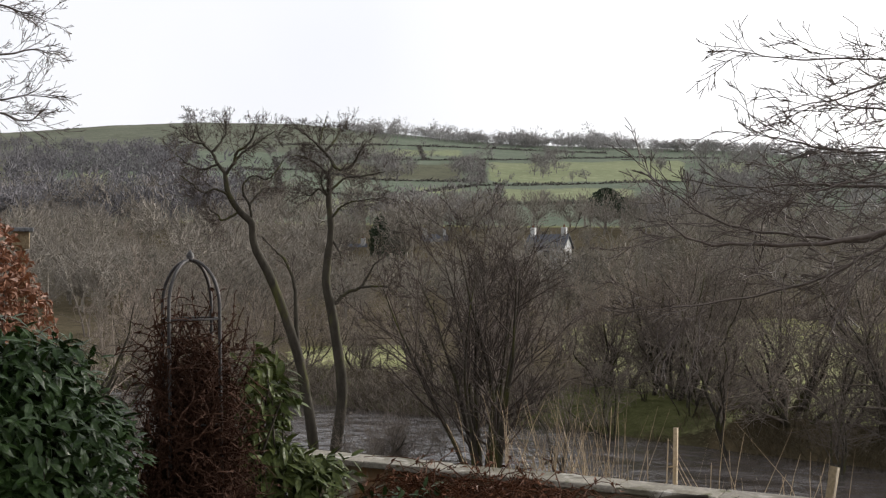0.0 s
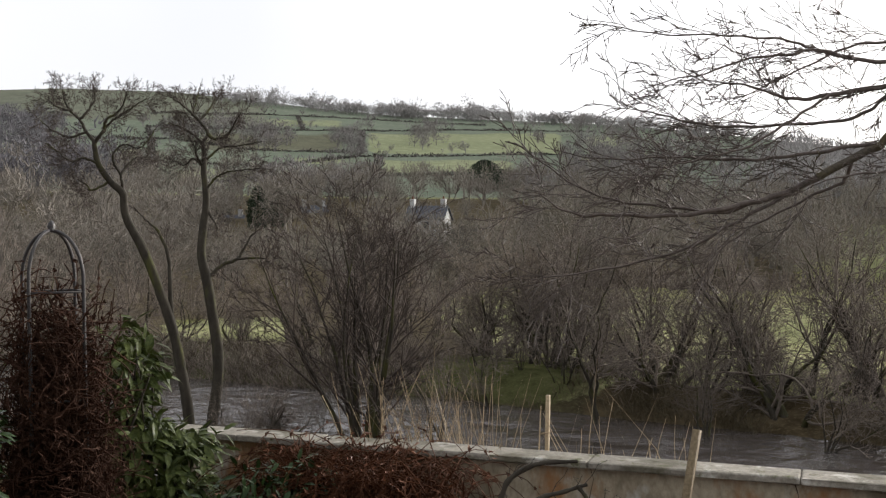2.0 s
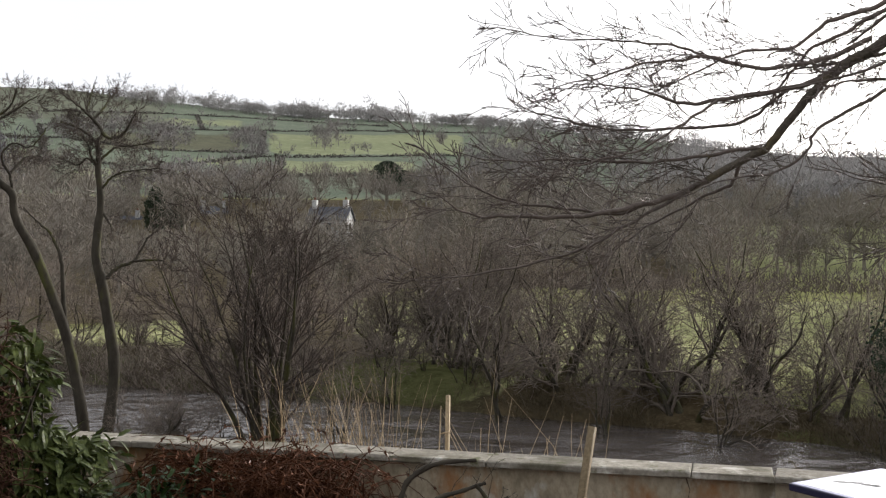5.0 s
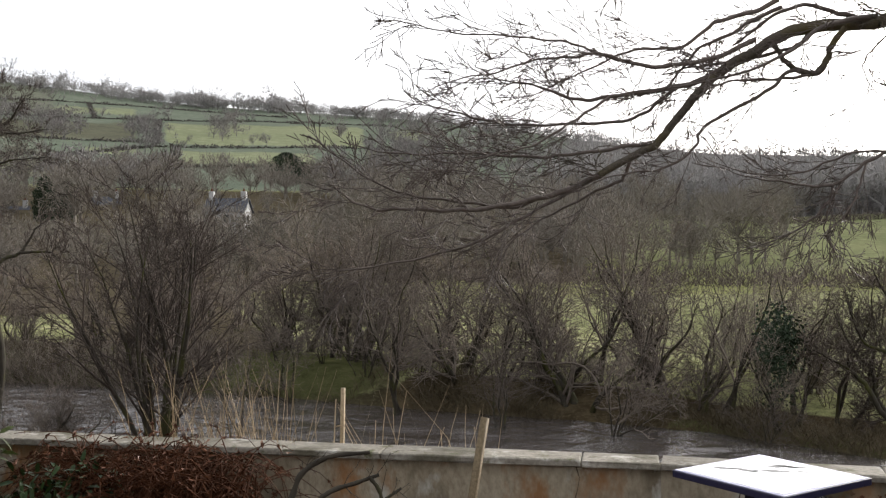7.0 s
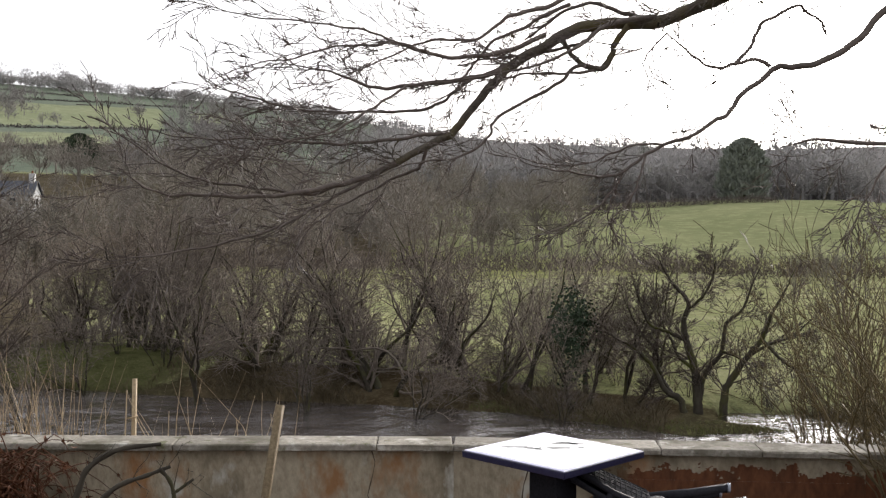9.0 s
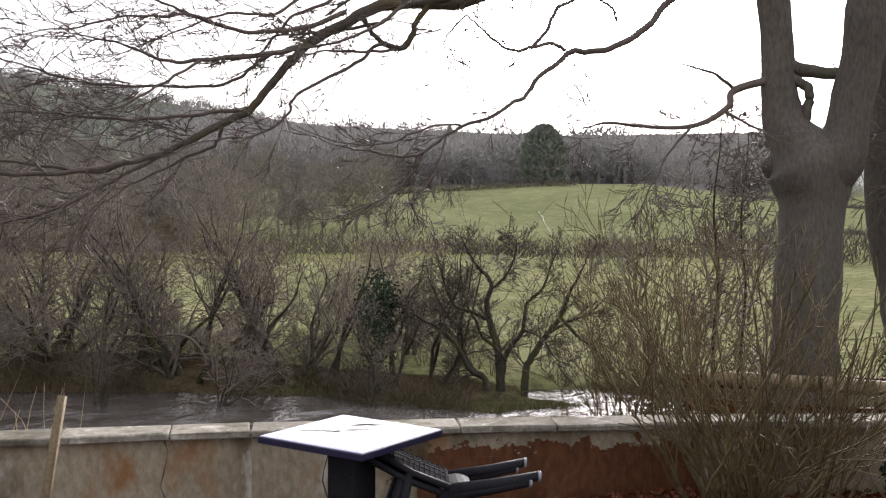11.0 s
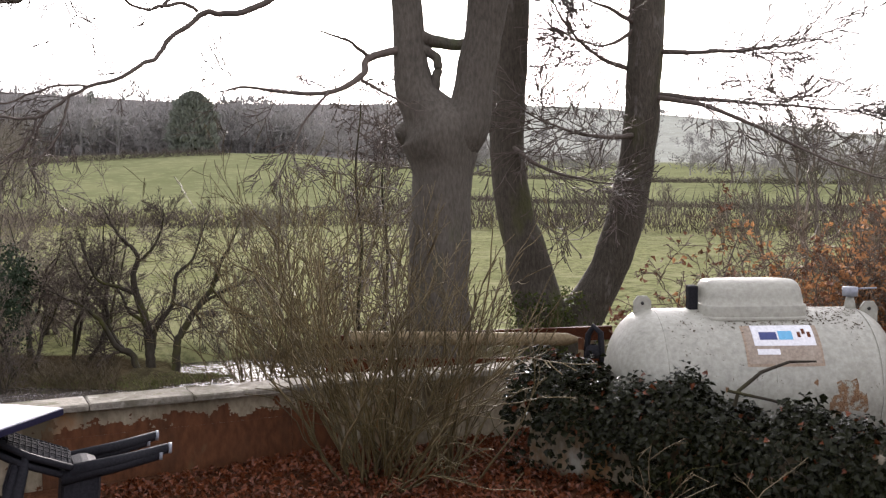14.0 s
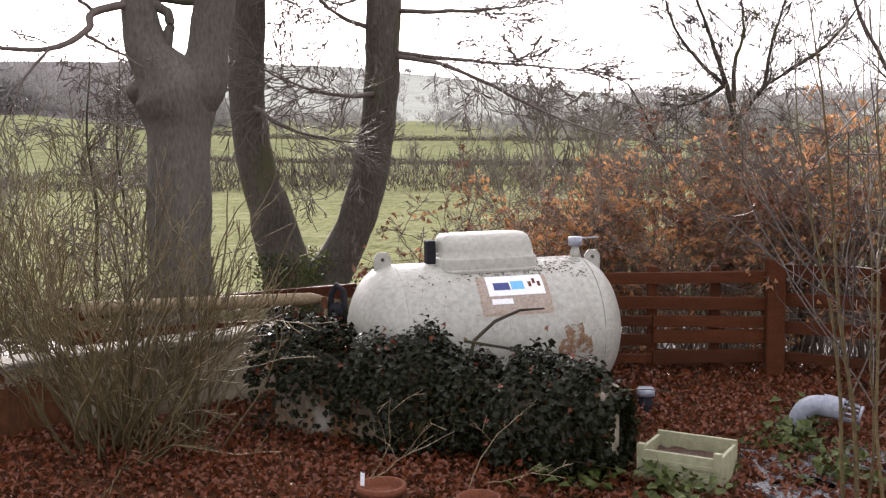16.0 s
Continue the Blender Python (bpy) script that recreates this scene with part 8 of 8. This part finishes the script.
for pts in ([(12.04, 4.68, 2.71), (11.86, 4.03, 2.6), (11.64, 3.39, 2.35), (11.37, 2.84, 2.09), (11.09, 2.22, 1.84), (10.77, 1.75, 1.73)], [(12.04, 4.66, 2.75), (11.94, 3.8, 2.63), (11.86, 2.96, 2.53), (11.51, 2.14, 2.42)], [(12.05, 4.64, 3.23), (11.9, 3.92, 3.17), (11.88, 3.28, 3.17), (11.72, 2.67, 3.2)], [(11.99, 4.84, 3.01), (11.63, 5.18, 3.19), (11.31, 5.39, 3.49), (11.14, 5.52, 3.8)], [(11.25, 6.1, 2.16), (11.19, 5.63, 1.89), (11.21, 5.14, 1.76), (11.02, 4.58, 1.69)], [(12.0, 4.75, 2.28), (11.29, 4.96, 2.23), (10.71, 5.25, 2.34), (10.13, 5.49, 2.56)], [(12.04, 4.75, 3.5), (11.6, 5.0, 3.7), (11.2, 5.1, 3.75), (10.7, 5.3, 3.9)], [(12.03, 4.7, 3.6), (11.7, 5.05, 3.3), (11.45, 5.3, 3.35)]):
    bough(pts, (0.034, 0.022, 0.013, 0.006), vtree, T, 1.45, (18, 6, 3), 0.08, 0.16, 0.005)

# twigs of a tree beyond the hedge by the obelisk
edge_tree = empty("garden_tree", pose(-3.6, 6.2, 0), "bare garden tree with fine upturned twigs", "tree")
inv = edge_tree.matrix_world.inverted()
tr = [(-3.6, 6.2, -0.1, 0.13), (-3.55, 6.22, 1.2, 0.11), (-3.4, 6.2, 2.2, 0.09), (-3.3, 6.2, 3.4, 0.06), (-3.2, 6.2, 4.5, 0.03)]
part("trunk", mesh_of("trunk", *trunk_of(tr, 24, 12, 9), M["bark"]), parent=edge_tree).matrix_parent_inverse = inv
for pts in ([(-3.42, 6.2, 2.2), (-2.75, 6.15, 2.65), (-2.48, 6.16, 2.78), (-2.25, 6.15, 2.81), (-2.12, 6.12, 2.87)], [(-3.36, 6.2, 2.6), (-2.76, 6.14, 2.97), (-2.45, 6.18, 3.04), (-2.19, 6.17, 3.08), (-2.04, 6.15, 3.04)], [(-3.3, 6.2, 3.0), (-2.71, 6.17, 3.3), (-2.4, 6.2, 3.34), (-2.15, 6.17, 3.25)], [(-3.42, 6.2, 2.15), (-2.7, 6.17, 2.56), (-2.42, 6.19, 2.72), (-2.22, 6.17, 2.67), (-2.07, 6.11, 2.78)]):
    bough(pts, (0.016, 0.007, 0.002), edge_tree, T, 0.36, (11, 5, 2), 0.4, 0.17, 0.0017).matrix_parent_inverse = inv

# saplings and small trees at the end of the garden
def young_tree(seed, x, y, tall, lean, thick, kids, label, mat):
    g = np.random.default_rng(seed)
    ob = empty("young_tree", pose(x, y, h1(x, y)), label, "tree")
    ls = []
    limb(ls, g, (0, 0, -0.1), (*lean, 1), tall, thick, 0, dict(kids=kids, ratio=(0.25, 0.5), angle=(25, 60), wander=0.06, lift=0.03, step=[0.2, 0.15, 0.12, 0.1], tip=0.0024))
    part("trunk", mesh_of("trunk", *tubes(ls[:1]), mat), parent=ob)
    part("crown", mesh_of("crown", *tubes(ls[1:]), T), parent=ob)
    return ob


young_tree(101, 9.72, 0.1, 2.0, (-0.02, 0.03), 0.085, [12, 8, 4], "dark bare young tree growing through the hedge", M["moss_bark"])
young_tree(102, 12.6, 0.6, 4.2, (0.0, 0.06), 0.07, [14, 7, 5], "dark bare young tree beyond the hedge", M["moss_bark"])
young_tree(103, 10.3, -0.9, 4.8, (0.0, 0.04), 0.08, [16, 8, 5], "dark bare young tree growing through the hedge", M["moss_bark"])
young_tree(104, 5.5, -0.1, 2.5, (0.0, 0.02), 0.014, [9, 4, 2], "slender bare sapling stem beside the path", M["shrub"])
young_tree(105, 5.42, -0.16, 2.7, (0.02, 0.0), 0.016, [9, 4, 2], "slender bare sapling stem beside the path", M["shrub"])
young_tree(106, 5.34, -0.26, 2.6, (0.0, 0.03), 0.012, [9, 4, 2], "slender bare sapling stem beside the path", M["shrub"])
young_tree(107, 5.46, -0.2, 2.2, (0.0, 0.12), 0.01, [8, 4, 2], "slender bare sapling stem beside the path", M["shrub"])
def slender_tree(seed, x, y, top, thick, label):
    """A straight thin stem with short arching side branches all the way up."""
    g = np.random.default_rng(seed)
    z0 = h1(x, y)
    ob = empty("young_tree", pose(x, y, z0), label, "tree")
    P = np.array([(0.03 * math.sin(k * 0.9), 0.03 * math.sin(k * 0.7 + 1), k / 24 * (top - z0) - 0.1) for k in range(25)])
    R = np.linspace(thick, 0.006, 25)
    part("trunk", mesh_of("trunk", *tubes([(P, R, 8)]), M["moss_bark"]), parent=ob)
    D = np.tile([0.0, 0.0, 1.0], (25, 1))
    ls = []
    sprout(ls, g, list(P), list(R * 0.7), list(D), 2.3, 0, dict(kids=[52, 6, 3], ratio=(0.25, 0.55), angle=(58, 100), wander=0.16, lift=0.035, step=[0.2, 0.16, 0.2, 0.2], tip=0.0075), 0.2)
    part("crown", mesh_of("crown", *tubes(ls), T), parent=ob)
    return ob


oak = empty("young_tree", pose(18.5, 1.05, h1(18.5, 1.05)), "dark forked bare tree beyond the garden hedge", "tree")
inv = oak.matrix_world.inverted()
part("trunk", mesh_of("trunk", *trunk_of([(18.5, 1.0, -3.5, 0.17), (18.5, 1.02, -0.5, 0.14), (18.49, 1.07, 2.04, 0.10)], 24, 10, 5), M["moss_bark"]), parent=oak).matrix_parent_inverse = inv
for pts, rad in (([(18.49, 1.07, 2.0), (18.48, 1.21, 2.55), (18.47, 1.43, 3.21), (18.45, 1.63, 3.77), (18.43, 1.86, 4.3)], (0.055, 0.035, 0.014)), ([(18.49, 1.09, 2.2), (18.52, 1.08, 2.92), (18.55, 0.95, 3.37), (18.5, 1.01, 4.1)], (0.045, 0.03, 0.012)), ([(18.48, 1.21, 2.55), (18.45, 1.62, 2.3), (18.42, 2.0, 2.2)], (0.04, 0.015)), ([(18.49, 1.07, 1.9), (18.5, 0.6, 2.5), (18.5, 0.1, 2.8)], (0.05, 0.012)), ([(18.48, 1.2, 2.5), (18.5, 1.7, 3.0), (18.5, 2.1, 3.6), (18.5, 2.3, 4.4)], (0.04, 0.012)), ([(18.5, 0.6, 2.5), (18.5, 0.5, 3.2), (18.5, 0.2, 4.2)], (0.035, 0.012)), ([(18.5, 0.3, 2.7), (18.6, -0.4, 3.2), (18.6, -1.0, 4.0)], (0.035, 0.012))):
    bough(pts, rad, oak, M["moss_bark"], 0.95, (15, 7, 3), 0.1, 0.18, 0.0058).matrix_parent_inverse = inv
slender_tree(110, 11.67, 8.63, 3.2, 0.05, "slender bare tree with short arching branches on the slope")
slender_tree(111, 12.53, 8.81, 3.1, 0.045, "slender bare tree with short arching branches on the slope")
young_tree(108, 14.0, 4.9, 4.4, (0.05, -0.08), 0.04, [8, 5, 3], "thin grey sapling in the rough grass", M["twig"])
young_tree(109, 14.6, 3.2, 3.6, (0.0, -0.05), 0.03, [8, 5, 3], "thin grey sapling in the rough grass", M["twig"])
for k, (x, y, s) in enumerate([(15.5, 5.6, 0.3), (13.5, 3.6, 0.26)]):
    put_tree(bank[3 if k % 2 else 1], x, y, 70 * k, s, "bushes on the slope", "bare bush on the slope below the garden")
